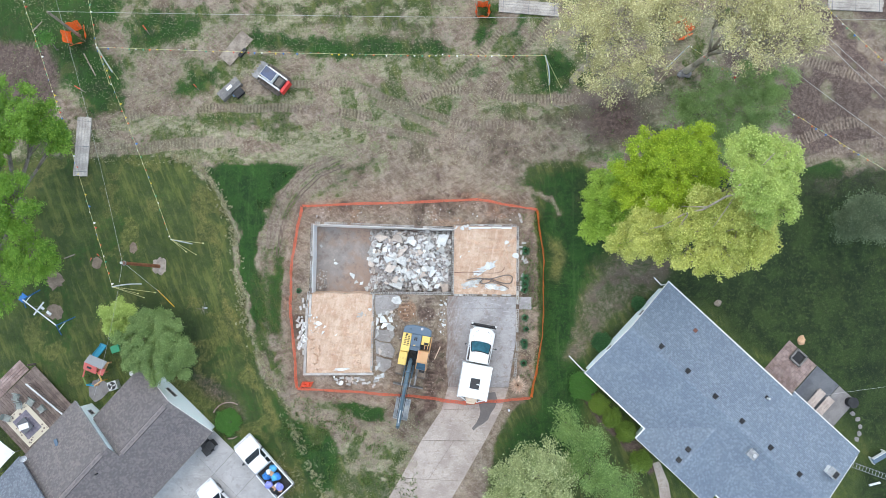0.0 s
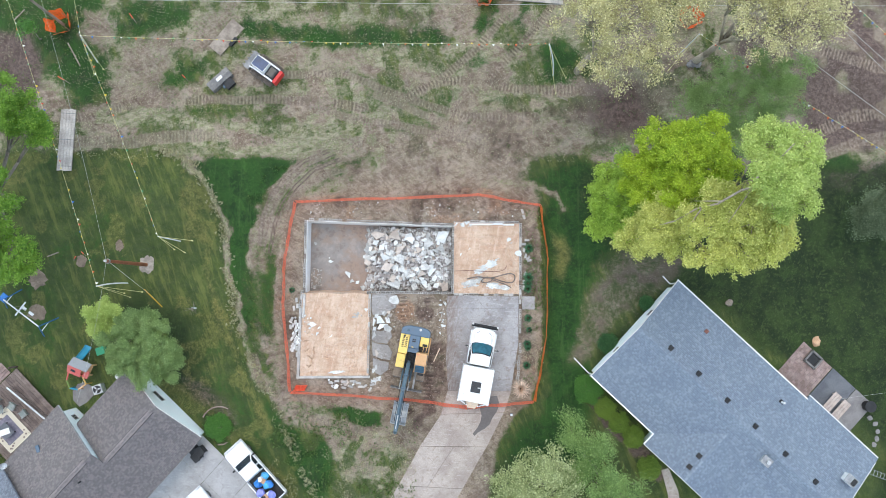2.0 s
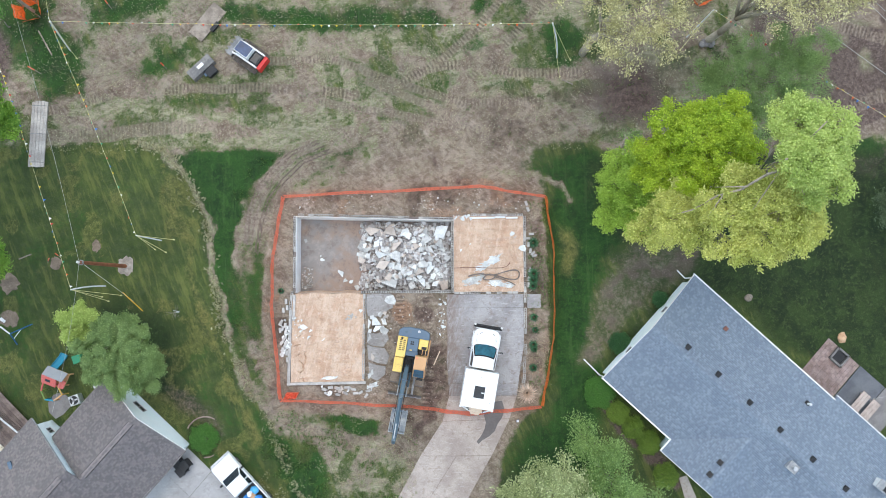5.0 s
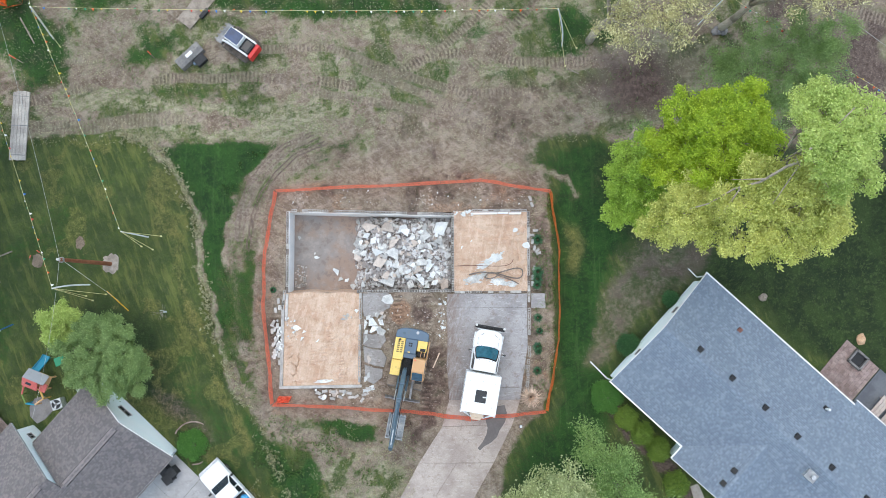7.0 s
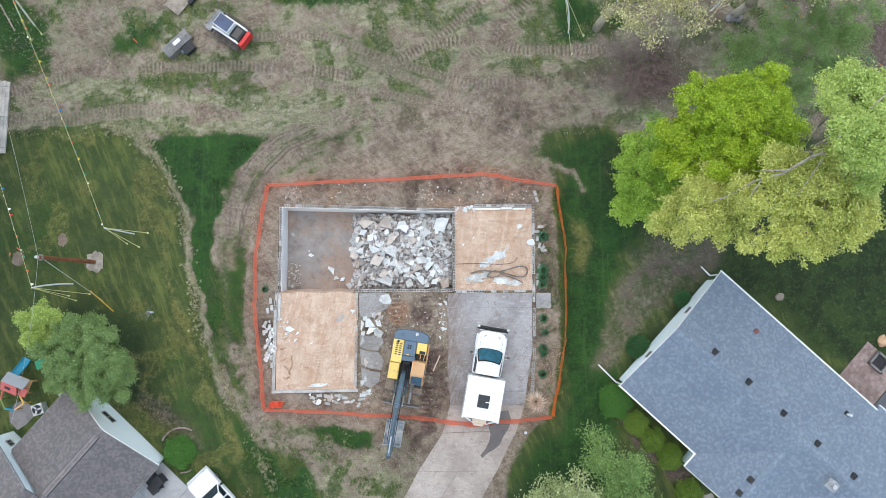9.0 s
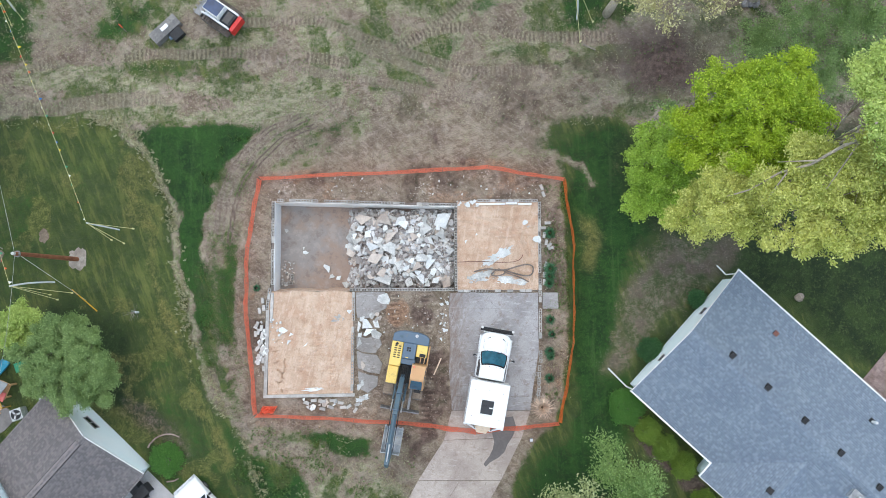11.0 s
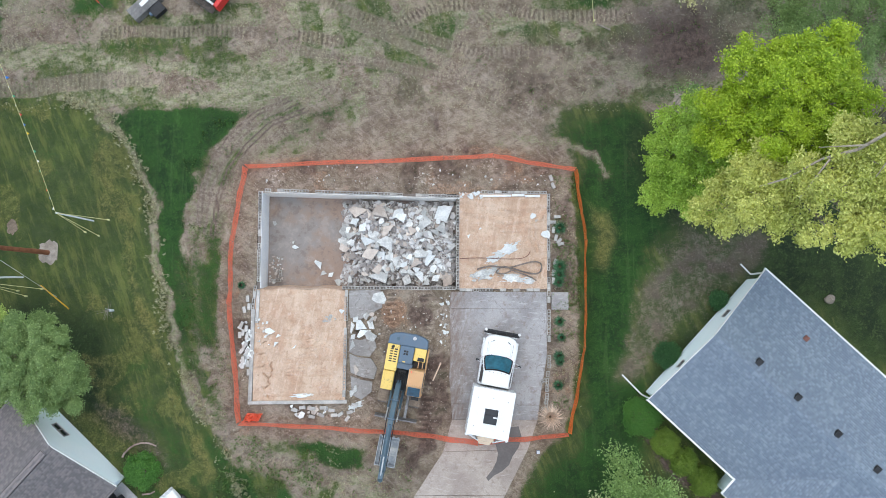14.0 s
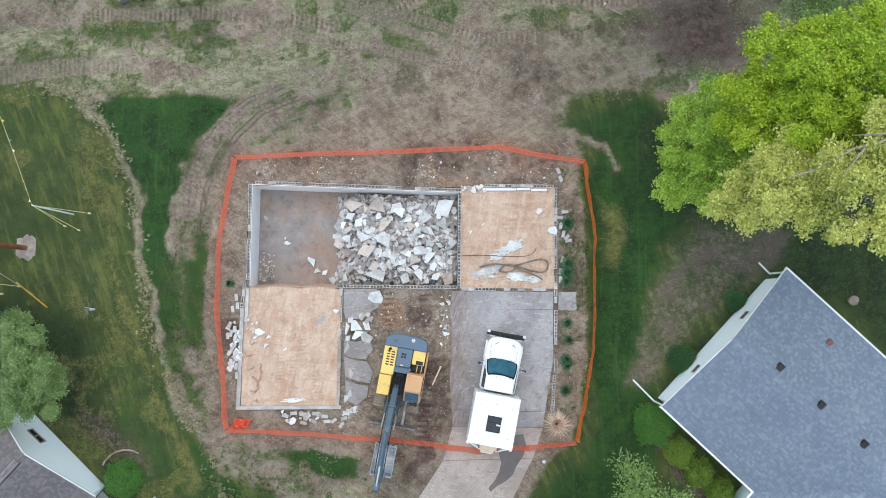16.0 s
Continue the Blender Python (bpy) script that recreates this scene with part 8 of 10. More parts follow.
cable("overhead_wire", (32.0, -7.4, 2.6), (42.0, -5.6, 5.0), 0.2, 0.009, M_CABLE, "pale service wire to the house")


def bare_pole(name, base, height, r, material, label, dx=0.0, dy=0.0):
    x, y = base
    z = gz(x, y)
    root = thing(name, pose(x, y, z), label, "pole")
    part("shaft", tube(B(), (0, 0, -0.2), (dx, dy, height), r, r * 0.75, 12), material, root)
    return root


up = bare_pole("utility_pole", (-25.9, 3.3), 8.0, 0.17, M_POLE, "brown wooden utility pole with a guy wire", -0.15, -0.12)
part("insulator", tube(B(), (-0.15, -0.12, 8.0), (-0.15, -0.12, 8.25), 0.1), M_CABLE, up)
part("crossbolt", tube(B(), (-0.4, -0.12, 7.8), (0.1, -0.12, 7.8), 0.035), M_STEEL, up)
part("bracket_ring", tube(B(), (-0.15, -0.12, 7.6), (-0.15, -0.12, 7.72), 0.2, n=14), M_STEEL, up)
part("guy_wire", tube(B(), (-0.15, -0.12, 7.6), (1.15, -2.9, 0.95), 0.015, n=5), M_CABLE, up)
part("guy_guard", tube(B(), (0.78, -2.2, 2.3), (1.6, -3.75, -0.05), 0.045, n=7), M_GUARD, up, "yellow plastic guy guard")
cable("overhead_wire", (-26.05, 3.2, 7.0), (-34.2, 30.5, 7.2), 0.8, 0.009, M_CABLE, "thin service wire from the utility pole")
cable("overhead_wire", (-26.05, 3.2, 7.0), (-29.9, -8.2, 2.4), 0.5, 0.009, M_CABLE, "thin service wire to the brown house")
bare_pole("utility_pole", (-34.06, 24.67), 5.6, 0.14, M_WOODPOST, "grey weathered pole inside an orange barrier", -0.25, 0.2)
gr = B()
bmesh.ops.create_circle(gr, cap_ends=True, radius=0.75, segments=28)
for v in gr.verts:
    v.co = Vector((-25.8 + v.co.x * (1 + 0.12 * math.sin(v.index * 2.1)), 3.3 + v.co.y * (1 + 0.15 * math.cos(v.index * 1.7)), gz(-25.8, 3.3) + 0.03))
tagged(part("gravel_patch", gr, M_GRAVEL, None), "pale gravel patch round the pole", "gravel", kind="structure")

# ---- barriers, stakes, mats on the field ----


M_BARRIER = surf("orange_barrier_net", (232, 98, 36), (244, 116, 52), 0.5, 2, 12, 0.1, dark=0.1)


def barrier(x, y, r, turn, lean, group="orange barriers"):
    root = thing("net_barrier", pose(x, y, gz(x, y), 0, 0, turn), "square orange plastic net barrier on stakes", "barrier", group)
    for k in range(4):
        a0, a1 = math.radians(45 + 90 * k), math.radians(135 + 90 * k)
        p, q = Vector((math.cos(a0) * r, math.sin(a0) * r, 0)), Vector((math.cos(a1) * r, math.sin(a1) * r, 0))
        out = (p + q).normalized()
        verts, quads = [], []
        for j in range(9):
            for i in range(10):
                b = len(verts)
                for s, h in ((i, j / 9), (i + 1, j / 9), (i + 1, j / 9 + 0.07), (i, j / 9 + 0.07)):
                    verts.append(p.lerp(q, s / 10) + Vector((0, 0, h * 1.0)) + out * (lean * h + 0.04 * math.sin(s)))
                quads.append((b, b + 1, b + 2, b + 3))
        for i in range(26):
            b = len(verts)
            for s, h in ((i / 26, 0), (i / 26 + 0.022, 0), (i / 26 + 0.022, 1), (i / 26, 1)):
                verts.append(p.lerp(q, s) + Vector((0, 0, h)) + out * (lean * h + 0.04 * math.sin(s * 10)))
            quads.append((b, b + 1, b + 2, b + 3))
        n = new("net", quads_mesh("net", [tuple(v) for v in verts], quads, M_BARRIER))
        n.parent = root
        part("stake", tube(B(), p - Vector((0, 0, 0.1)), p + Vector((0, 0, 1.15)), 0.025, n=6), M_WOODPOST, root)


barrier(-34.2, 24.6, 0.85, 14, 0.5)
barrier(3.35, 26.95, 0.7, 0, 0.16)
barrier(21.4, 25.4, 0.9, 30, 0.35)


def stake(x, y, dx, dy, material, label):
    root = thing("stake", pose(x, y, gz(x, y)), label, "stake", "survey stakes")
    part("lath", tube(B(), (0, 0, -0.1), (dx, dy, 0.9), 0.035, n=5), M_WOODPOST, root)
    part("flagging", tube(B(), (dx * 0.55, dy * 0.55, 0.5), (dx * 1.02, dy * 1.02, 0.93), 0.05, n=6), material, root)


for x, y, dx, dy in ((-27.5, 24.8, -0.35, 0.6), (-33.2, 19.3, -0.7, 0.4), (-22.7, 19.6, -0.2, 0.25), (-31.2, 4.0, -0.0, 0.3), (-32.3, 3.6, 0.6, 0.3), (14.9, 12.2, 0.1, 0.1)):
    stake(x, y, dx, dy, M_ORANGE, "wooden survey stake with orange flagging tape")
for x0, y0, x1, y1 in ((-33.6, 23.0, -32.4, 20.9), (-38.5, 25.0, -37.6, 26.0), (-34.6, 3.9, -33.6, 4.3), (9.9, 18.4, 10.8, 18.0), (-21.2, -11.0, -21.0, -10.8)):
    root = thing("loose_lath", pose(x0, y0, gz(x0, y0) + 0.05), "loose pale lath lying on the ground", "board")
    part("lath", box(B(), 0, math.hypot(x1 - x0, y1 - y0), -0.05, 0.05, -0.04, 0.02, 0, pose(0, 0, 0, 0, 0, math.degrees(math.atan2(y1 - y0, x1 - x0)))), M_WOODPOST, root)


def timber_mat(x, y, length, width, turn, seed):
    root = thing("timber_mat", pose(x, y, gz(x, y) + 0.03, 0, 0, turn), "weathered grey timber access mat", "mat", "timber mats")
    rng = np.random.RandomState(seed)
    n = 5
    for i in range(n):
        w = width / n
        e0, e1 = rng.uniform(0, 0.14), rng.uniform(0, 0.14)
        part("plank", box(B(), -length / 2 + e0, length / 2 - e1, -width / 2 + i * w + 0.005, -width / 2 + (i + 1) * w - 0.005, 0, 0.16 + rng.uniform(-0.01, 0.015), 0.015), M_MAT, root)
    for s in (-0.42, 0, 0.42):
        part("bolt_bar", box(B(), s * length - 0.03, s * length + 0.03, -width / 2, width / 2, 0.165, 0.18), M_STEEL, root)


timber_mat(-33.3, 14.25, 5.6, 1.3, 88, 1)
timber_mat(7.6, 27.4, 5.6, 1.25, -4, 2)
timber_mat(38.0, 28.3, 5.2, 1.2, -2, 3)
root = thing("steel_plate", pose(-19.25, 23.4, gz(-19, 23) + 0.05, 0, 0, 51), "worn tan plywood sheet on the ground", "board")
part("sheet", box(B(), -1.6, 1.6, -0.68, 0.68, 0, 0.09, 0.01), M_WOODPOST, root)
part("coupling", box(B(), -0.4, 0.5, -0.95, -0.62, 0.05, 0.3, 0.03), M_BLACK, root)
root.name = "plywood_sheet"

# ---- garden of the brown house ----


def a_frame_swing():
    x, y = -35.6, -1.0
    root = thing("swing_set", pose(x, y, gz(x, y), 0, 0, -36), "white and blue metal swing set on the lawn", "swing set")
    part("top_bar", tube(B(), (-1.9, 0, 2.0), (1.9, 0, 2.0), 0.06), M_PIPE, root)
    for s in (-1.9, 1.9):
        for d in (-1.0, 1.0):
            part("leg", tube(B(), (s, 0, 2.0), (s * 1.08, d, 0), 0.05), M_BLUEPAINT, root)
        part("cross_brace", tube(B(), (s * 1.04, -0.5, 1.0), (s * 1.04, 0.5, 1.0), 0.035), M_PIPE, root)
    part("slide_top", box(B(), -2.5, -1.9, -0.35, 0.35, 1.5, 1.6, 0.05), M_BLUEPLASTIC, root, "blue plastic platform")
    for xx in (-0.7, 0.1):
        sw = part("swing", B(), M_FASCIA, root)
        part("seat", box(B(), xx - 0.25, xx + 0.25, -0.12, 0.12, 0.45, 0.5, 0.02), M_FASCIA, sw)
        for s in (-0.22, 0.22):
            part("chain", tube(B(), (xx + s, 0, 2.0), (xx + s, 0, 0.5), 0.012, n=5), M_STEEL, sw)
    part("glider", tube(B(), (-0.6, -0.7, 1.2), (-0.6, 0.7, 1.2), 0.07), M_PIPE, root)


a_frame_swing()


def playset():
    x, y = -30.7, -5.6
    root = thing("play_house", pose(x, y, gz(x, y), 0, 0, -22) @ Matrix.Scale(0.85, 4), "red and grey plastic play house with a teal slide", "play house")
    for sx in (-0.8, 0.8):
        for sy in (-0.55, 0.55):
            part("post", box(B(), sx - 0.06, sx + 0.06, sy - 0.06, sy + 0.06, 0, 1.3), M_CABTAN, root)
    part("deck", box(B(), -0.95, 0.95, -0.65, 0.65, 1.0, 1.08, 0.02), M_CABTAN, root)
    part("wall", box(B(), -0.95, -0.88, -0.65, 0.65, 1.08, 1.7, 0.02), M_REDPLASTIC, root)
    part("wall", box(B(), -0.88, 0.95, -0.65, -0.58, 1.08, 1.6, 0.02), M_REDPLASTIC, root)
    part("roof", prism(B(), [(-0.75, 1.75), (0.0, 2.25), (0.0, 2.32), (-0.82, 1.78)], -1.0, 0.45, "x"), M_REDPLASTIC, root, "faded red roof half")
    part("roof", prism(B(), [(0.75, 1.75), (0.0, 2.25), (0.0, 2.32), (0.82, 1.78)], -1.0, 1.0, "x"), M_GREYMAT2, root, "grey roof half")
    part("roof_window", box(B(), -0.6, -0.1, -0.5, -0.2, 2.05, 2.13, 0.02), M_DARKGLASS, root)
    part("side_roof", box(B(), 0.5, 1.1, -0.75, 0.0, 1.55, 1.62, 0.02), M_REDPLASTIC, root)
    sl = part("slide", prism(B(), [(0.6, 1.1), (1.7, 0.15), (2.0, 0.1), (2.0, 0.18), (1.7, 0.24), (0.6, 1.2)], -0.95, -0.35, "x"), M_TEAL, root, "teal plastic slide")
    for xx in (-0.97, -0.33):
        part("slide_rim", prism(B(), [(0.6, 1.1), (1.7, 0.15), (2.0, 0.1), (2.0, 0.34), (1.7, 0.4), (0.6, 1.35)], xx - 0.03, xx + 0.03, "x"), M_TEAL, sl)
    frame_cols = (M_REDPLASTIC, M_LIMEPLASTIC, M_TEAL, M_CABTAN, M_GOLDPLASTIC, M_GOLDPLASTIC)
    hexa = [(-1.0, -0.9), (-0.85, -1.7), (-0.2, -2.3), (0.6, -2.1), (1.1, -1.3), (0.4, -0.7)]
    for (p, q), m in zip(zip(hexa, hexa[1:] + hexa[:1]), frame_cols):
        part("climbing_bar", tube(B(), (*p, 1.3), (*q, 1.3), 0.08), m, root)
        part("climbing_post", tube(B(), (*p, 0), (*p, 1.3), 0.06), m, root)


M_GREYMAT2 = paint("grey_plastic", (150, 154, 158), 0.5)
playset()


def simple_box(name, x, y, turn, dims, material, label, category, extra=None, group=""):
    root = thing(name, pose(x, y, gz(x, y), 0, 0, turn), label, category, group)
    w, d, h = dims
    part("body", box(B(), -w / 2, w / 2, -d / 2, d / 2, 0, h, 0.04), material, root)
    return root, w, d, h


r, w, d, h = simple_box("green_toy_box", -29.4, -4.2, 20, (0.7, 0.6, 0.5), M_GREENPLASTIC, "green plastic toy box on the lawn", "toy box")
part("lid", box(B(), -w / 2 - 0.03, w / 2 + 0.03, -d / 2 - 0.03, d / 2 + 0.03, h, h + 0.06, 0.02), M_GREENPLASTIC, r)
r, w, d, h = simple_box("air_conditioner", -29.4, -7.45, 20, (0.8, 0.8, 0.85), M_TRIMMETAL, "grey air conditioner unit beside the house", "air conditioner")
part("fan_grille", tube(B(), (0, 0, h), (0, 0, h + 0.03), 0.34, n=20), M_BLACK, r)
part("fan_hub", tube(B(), (0, 0, h + 0.03), (0, 0, h + 0.06), 0.1), M_STEEL, r)
for k in range(3):
    a = k * 2.094
    part("fan_blade", box(B(), 0.08, 0.32, -0.06, 0.06, h + 0.03, h + 0.045, 0, pose(0, 0, 0, 0, 0, k * 120)), M_TRIMMETAL, r)
for x, y in ((-20.95, -12.3), (-20.3, -12.45), (-20.6, -12.95)):
    r, w, d, h = simple_box("wheelie_bin", x, y, 43, (0.58, 0.66, 1.0), M_BLACK, "black wheelie bin by the house", "bin", group="bins")
    part("lid", box(B(), -w / 2 - 0.03, w / 2 + 0.03, -d / 2 - 0.05, d / 2 + 0.03, h, h + 0.07, 0.03), M_BLACK, r)
    part("handle", tube(B(), (-0.22, -0.37, h - 0.05), (0.22, -0.37, h - 0.05), 0.02), M_BLACK, r)
    for s in (-0.24, 0.24):
        part("wheel", tube(B(), (s - 0.04, -0.3, 0.1), (s + 0.04, -0.3, 0.1), 0.1), M_BLACK, r)
r, w, d, h = simple_box("kettle_grill", -27.75, -6.35, 0, (0.4, 0.4, 0.5), M_STEEL, "small steel grill under the tree", "grill")
part("lid", tube(B(), (0, 0, 0.5), (0, 0, 0.72), 0.3, 0.18, 16), M_TRIMMETAL, r)

# deck with rug, chairs and railing
zd = gz(-36.5, -10) + 0.45
deck = thing("deck", pose(-36.6, -9.9, zd - 0.45, 0, 0, -45), "brown board deck behind the house", "deck", kind="structure")
for i in range(26):
    part("deck_board", box(B(), -2.9, 3.2, -2.9 + i * 0.225, -2.9 + i * 0.225 + 0.21, 0.38, 0.45), M_DECK, deck)
for s in ((-3.1, 2.9), (3.3, 2.9), (-3.1, -2.8)):
    part("post", box(B(), s[0] - 0.06, s[0] + 0.06, s[1] - 0.06, s[1] + 0.06, 0, 1.4), M_DECK, deck)


def rug_material():
    k = Nodes("patterned_rug")
    x = k.n.new("ShaderNodeTexCoord").outputs["Object"]
    sep = k.n.new("ShaderNodeSeparateXYZ")
    k.l.new(x, sep.inputs[0])
    ax = k.math("DIVIDE", k.math("ABSOLUTE", sep.outputs["X"], 0), 1.6)
    ay = k.math("DIVIDE", k.math("ABSOLUTE", sep.outputs["Y"], 0), 1.2)
    m = k.math("MAXIMUM", ax, ay)
    vor = k.n.new("ShaderNodeTexVoronoi")
    vor.inputs["Scale"].default_value = 3.4
    k.l.new(x, vor.inputs["Vector"])
    spots = k.step(vor.outputs["Distance"], 0.28, 0.34)
    border = k.mix(spots, rgb(120, 104, 100), rgb(206, 196, 176))
    field_col = k.mix(k.step(k.noise(5), 0.4, 0.6), rgb(112, 108, 122), rgb(134, 128, 138))
    col = k.mix(k.step(m, 0.66, 0.68), field_col, border)
    col = k.mix(k.step(m, 0.95, 0.96), col, rgb(214, 206, 186))
    return k.done(col, 0.95, k.noise(40), 0.2)


rug = part("patio_rug", box(B(), -1.6, 1.6, -1.2, 1.2, 0, 0.015), rug_material(), None)
rug.matrix_world = pose(-37.0, -11.0, zd + 0.002, 0, 0, -45)
tagged(rug, "patterned cream and grey outdoor rug on the deck", "rug")


def patio_chair(x, y, turn):
    root = thing("patio_chair", pose(x, y, zd, 0, 0, turn), "grey-green woven patio chair on the deck", "chair", "chairs on the deck")
    part("seat", box(B(), -0.28, 0.28, -0.28, 0.28, 0.4, 0.46, 0.03), M_SEAT, root)
    part("backrest", box(B(), -0.28, 0.28, 0.24, 0.32, 0.46, 0.95, 0.03, pose(0, 0, 0, -8, 0, 0)), M_SEAT, root)
    for sx in (-0.25, 0.25):
        for sy in (-0.25, 0.25):
            part("leg", tube(B(), (sx, sy, 0), (sx, sy, 0.42), 0.02, n=6), M_STEEL, root)
        part("armrest", box(B(), sx - 0.03, sx + 0.03, -0.26, 0.28, 0.62, 0.66, 0.01), M_STEEL, root)


M_SEAT = surf("grey_green_fabric", (128, 136, 132), (150, 156, 150), 0.9, 3, 20)
for x, y, a in ((-37.6, -9.3, 10), (-36.6, -9.0, -30), (-35.6, -9.6, -50), (-38.6, -10.4, 70), (-37.9, -8.6, -10)):
    patio_chair(x, y, a)
tb = thing("patio_table", pose(-37.0, -11.0, zd + 0.017, 0, 0, -45), "low grey table with papers on the rug", "table")
part("tabletop", box(B(), -0.6, 0.6, -0.45, 0.45, 0.4, 0.45, 0.02), M_GREYMAT, tb)
for sx in (-0.5, 0.5):
    for sy in (-0.35, 0.35):
        part("leg", box(B(), sx - 0.03, sx + 0.03, sy - 0.03, sy + 0.03, 0, 0.4), M_BLACK, tb)
cl = B()
bmesh.ops.create_grid(cl, x_segments=8, y_segments=5, size=0.5)
for v in cl.verts:
    v.co = Vector((v.co.x * 0.9, v.co.y * 0.5, 0.02 + 0.05 * noise.noise(v.co * 6)))
cl = part("folded_cloth", cl, M_FASCIA, None)
cl.matrix_world = pose(-37.05, -11.1, zd + 0.52, 0, 0, 20)
tagged(cl, "crumpled white cloth on the low table", "cloth")
rail = thing("deck_railing", pose(-35.1, -8.65, zd, 0, 0, -38), "weathered wooden railing with a pale metal cap", "railing")
part("top_rail", box(B(), -2.2, 2.2, -0.07, 0.07, 0.9, 0.98, 0.01), M_TRIMMETAL, rail)
part("bottom_rail", box(B(), -2.2, 2.2, -0.03, 0.03, 0.1, 0.16), M_DECK, rail)
for i in range(23):
    part("baluster", box(B(), -2.15 + i * 0.195, -2.11 + i * 0.195, -0.02, 0.02, 0.0, 0.9), M_DECK, rail)
tent = thing("canopy", pose(-39.4, -13.3, gz(-39, -13), 0, 0, -40), "white fabric canopy beside the deck", "canopy")
bm = B()
bmesh.ops.create_grid(bm, x_segments=10, y_segments=10, size=1.0)
for v in bm.verts:
    v.co.z = 2.0 - 0.25 * (v.co.x ** 2 + v.co.y ** 2) + 0.08 * noise.noise(v.co * 3)
    v.co.x, v.co.y = v.co.x * 1.5, v.co.y * 1.3
part("cover", bm, M_FASCIA, tent)
for sx in (-1.4, 1.4):
    for sy in (-1.2, 1.2):
        part("pole", tube(B(), (sx, sy, 0), (sx, sy, 1.7), 0.03), M_STEEL, tent)
part("concrete_pad", prism(B(), [(-0.9, -0.7), (-0.2, -0.85), (0.7, -0.75), (1.0, -0.1), (0.85, 0.6), (0.2, 0.9), (-0.5, 0.7), (-0.95, 0.1)], -0.05, 0.05, "z", 0.02), M_GREYMAT3, None).matrix_world = pose(-31.0, -7.9, gz(-31, -8), 0, 0, 42)
tagged(bpy.data.objects["concrete_pad"], "grey concrete pad by the back door", "paving", kind="structure")
path = thing("brick_path", pose(-39.3, -7.4, gz(-39, -7), 0, 0, 46), "pinkish brick garden path", "path", kind="structure")
for i in range(9):
    for j in range(5):
        part("paver", box(B(), -2.2 + i * 0.5, -1.72 + i * 0.5, -0.6 + j * 0.25, -0.37 + j * 0.25, 0, 0.06), M_BRICK, path)

# planting bed edging, window-bed bark, sapling, bare patches
rng = np.random.RandomState(44)
edging = thing("bed_edging", pose(-18.9, -10.4, gz(-19, -10)), "curved row of reddish edging stones", "edging")
for i in range(26):
    a = math.radians(150 - i * 9.5)
    part("edging_stone", box(B(), -0.13, 0.13, -0.05, 0.05, -0.03, 0.09, 0.02, pose(1.55 * math.cos(a), 1.6 * math.sin(a), 0, 0, 0, math.degrees(a) + 90 + rng.uniform(-10, 10))), M_BRICK, edging)
sap = thing("sapling", pose(-21.3, -0.45, gz(-21.3, -0.4)), "bare sapling with a white trunk guard", "sapling")
bm = B()
for i in range(9):
    a = rng.uniform(0, 6.28)
    tube(bm, (0, 0, 0.4 + i * 0.1), (math.cos(a) * 0.7, math.sin(a) * 0.6, 1.1 + rng.uniform(0, 0.7)), 0.02, 0.006, 5)
tube(bm, (0, 0, 0), (0.05, 0, 1.4), 0.035, 0.02, 6)
part("stem", bm, M_BARK, sap)
part("trunk_guard", tube(B(), (0, 0, 0), (0.04, 0, 0.7), 0.07), M_PIPE, sap)
part("tie", tube(B(), (-0.2, 0.1, 0.8), (0.3, 0.05, 0.8), 0.02, n=5), M_PIPE, sap)


def earth_patch(x, y, rx, ry, material, label, seed):
    rng = np.random.RandomState(seed)
    bm = B()
    ring = [bm.verts.new((rx * math.cos(a) * (1 + 0.12 * rng.normal()), ry * math.sin(a) * (1 + 0.12 * rng.normal()), 0)) for a in np.linspace(0, 2 * math.pi, 22)[:-1]]
    mid = bm.verts.new((0, 0, 0.06))
    for i in range(len(ring)):
        bm.faces.new((ring[i], ring[(i + 1) % len(ring)], mid))
    ob = part("earth_patch", bm, material, None)
    ob.matrix_world = pose(x, y, gz(x, y) + 0.02)
    return tagged(ob, label, "earth", kind="structure")


M_EARTH = surf("bare_earth", (112, 98, 84), (138, 122, 106), 0.95, 1.5, 12, 0.4)
for i, (x, y, rx, ry) in enumerate(((-35.3, 1.9, 0.75, 0.8), (-35.2, -0.95, 0.8, 0.7), (-31.6, 3.55, 0.45, 0.55), (-28.3, 4.95, 0.35, 0.5))):
    earth_patch(x, y, rx, ry, M_EARTH, "bare earth patch in the lawn", i + 3)

# ---- yard of the blue-roofed house ----
patio = thing("patio", pose(0, 0, gz(32, -6)), "patio of pink brick and grey concrete", "patio", kind="structure")
pin = patio.matrix_world.inverted()
gpt = lambda a, b: BLUE(a, b, 0)
for i in range(11):
    for j in range(14):
        c = BLUE(12.2 + i * 0.3, -0.5 - j * 0.28, 0)
        part("paver", box(B(), -0.14, 0.14, -0.13, 0.13, 0, 0.06, 0, pose(c.x, c.y, gz(c.x, c.y) - patio.location.z, 0, 0, -42.5)), M_BRICK, patio)
for a0, a1, b0, b1, m in ((15.42, 18.0, -4.3, -0.4, M_GREYMAT), (18.05, 20.0, -4.3, -0.4, M_GREYMAT3)):
    c = [BLUE(a, b, 0) for a, b in ((a0, b0), (a1, b0), (a1, b1), (a0, b1))]
    bm = B()
    lo, hi = [bm.verts.new((q.x, q.y, gz(q.x, q.y) - 0.2 - patio.location.z)) for q in c], [bm.verts.new((q.x, q.y, gz(q.x, q.y) + 0.06 - patio.location.z)) for q in c]
    bm.faces.new(hi), bm.faces.new(lo)
    for i in range(4):
        bm.faces.new((lo[i], lo[(i + 1) % 4], hi[(i + 1) % 4], hi[i]))
    bmesh.ops.recalc_face_normals(bm, faces=bm.faces)
    part("patio_slab", bm, m, patio)
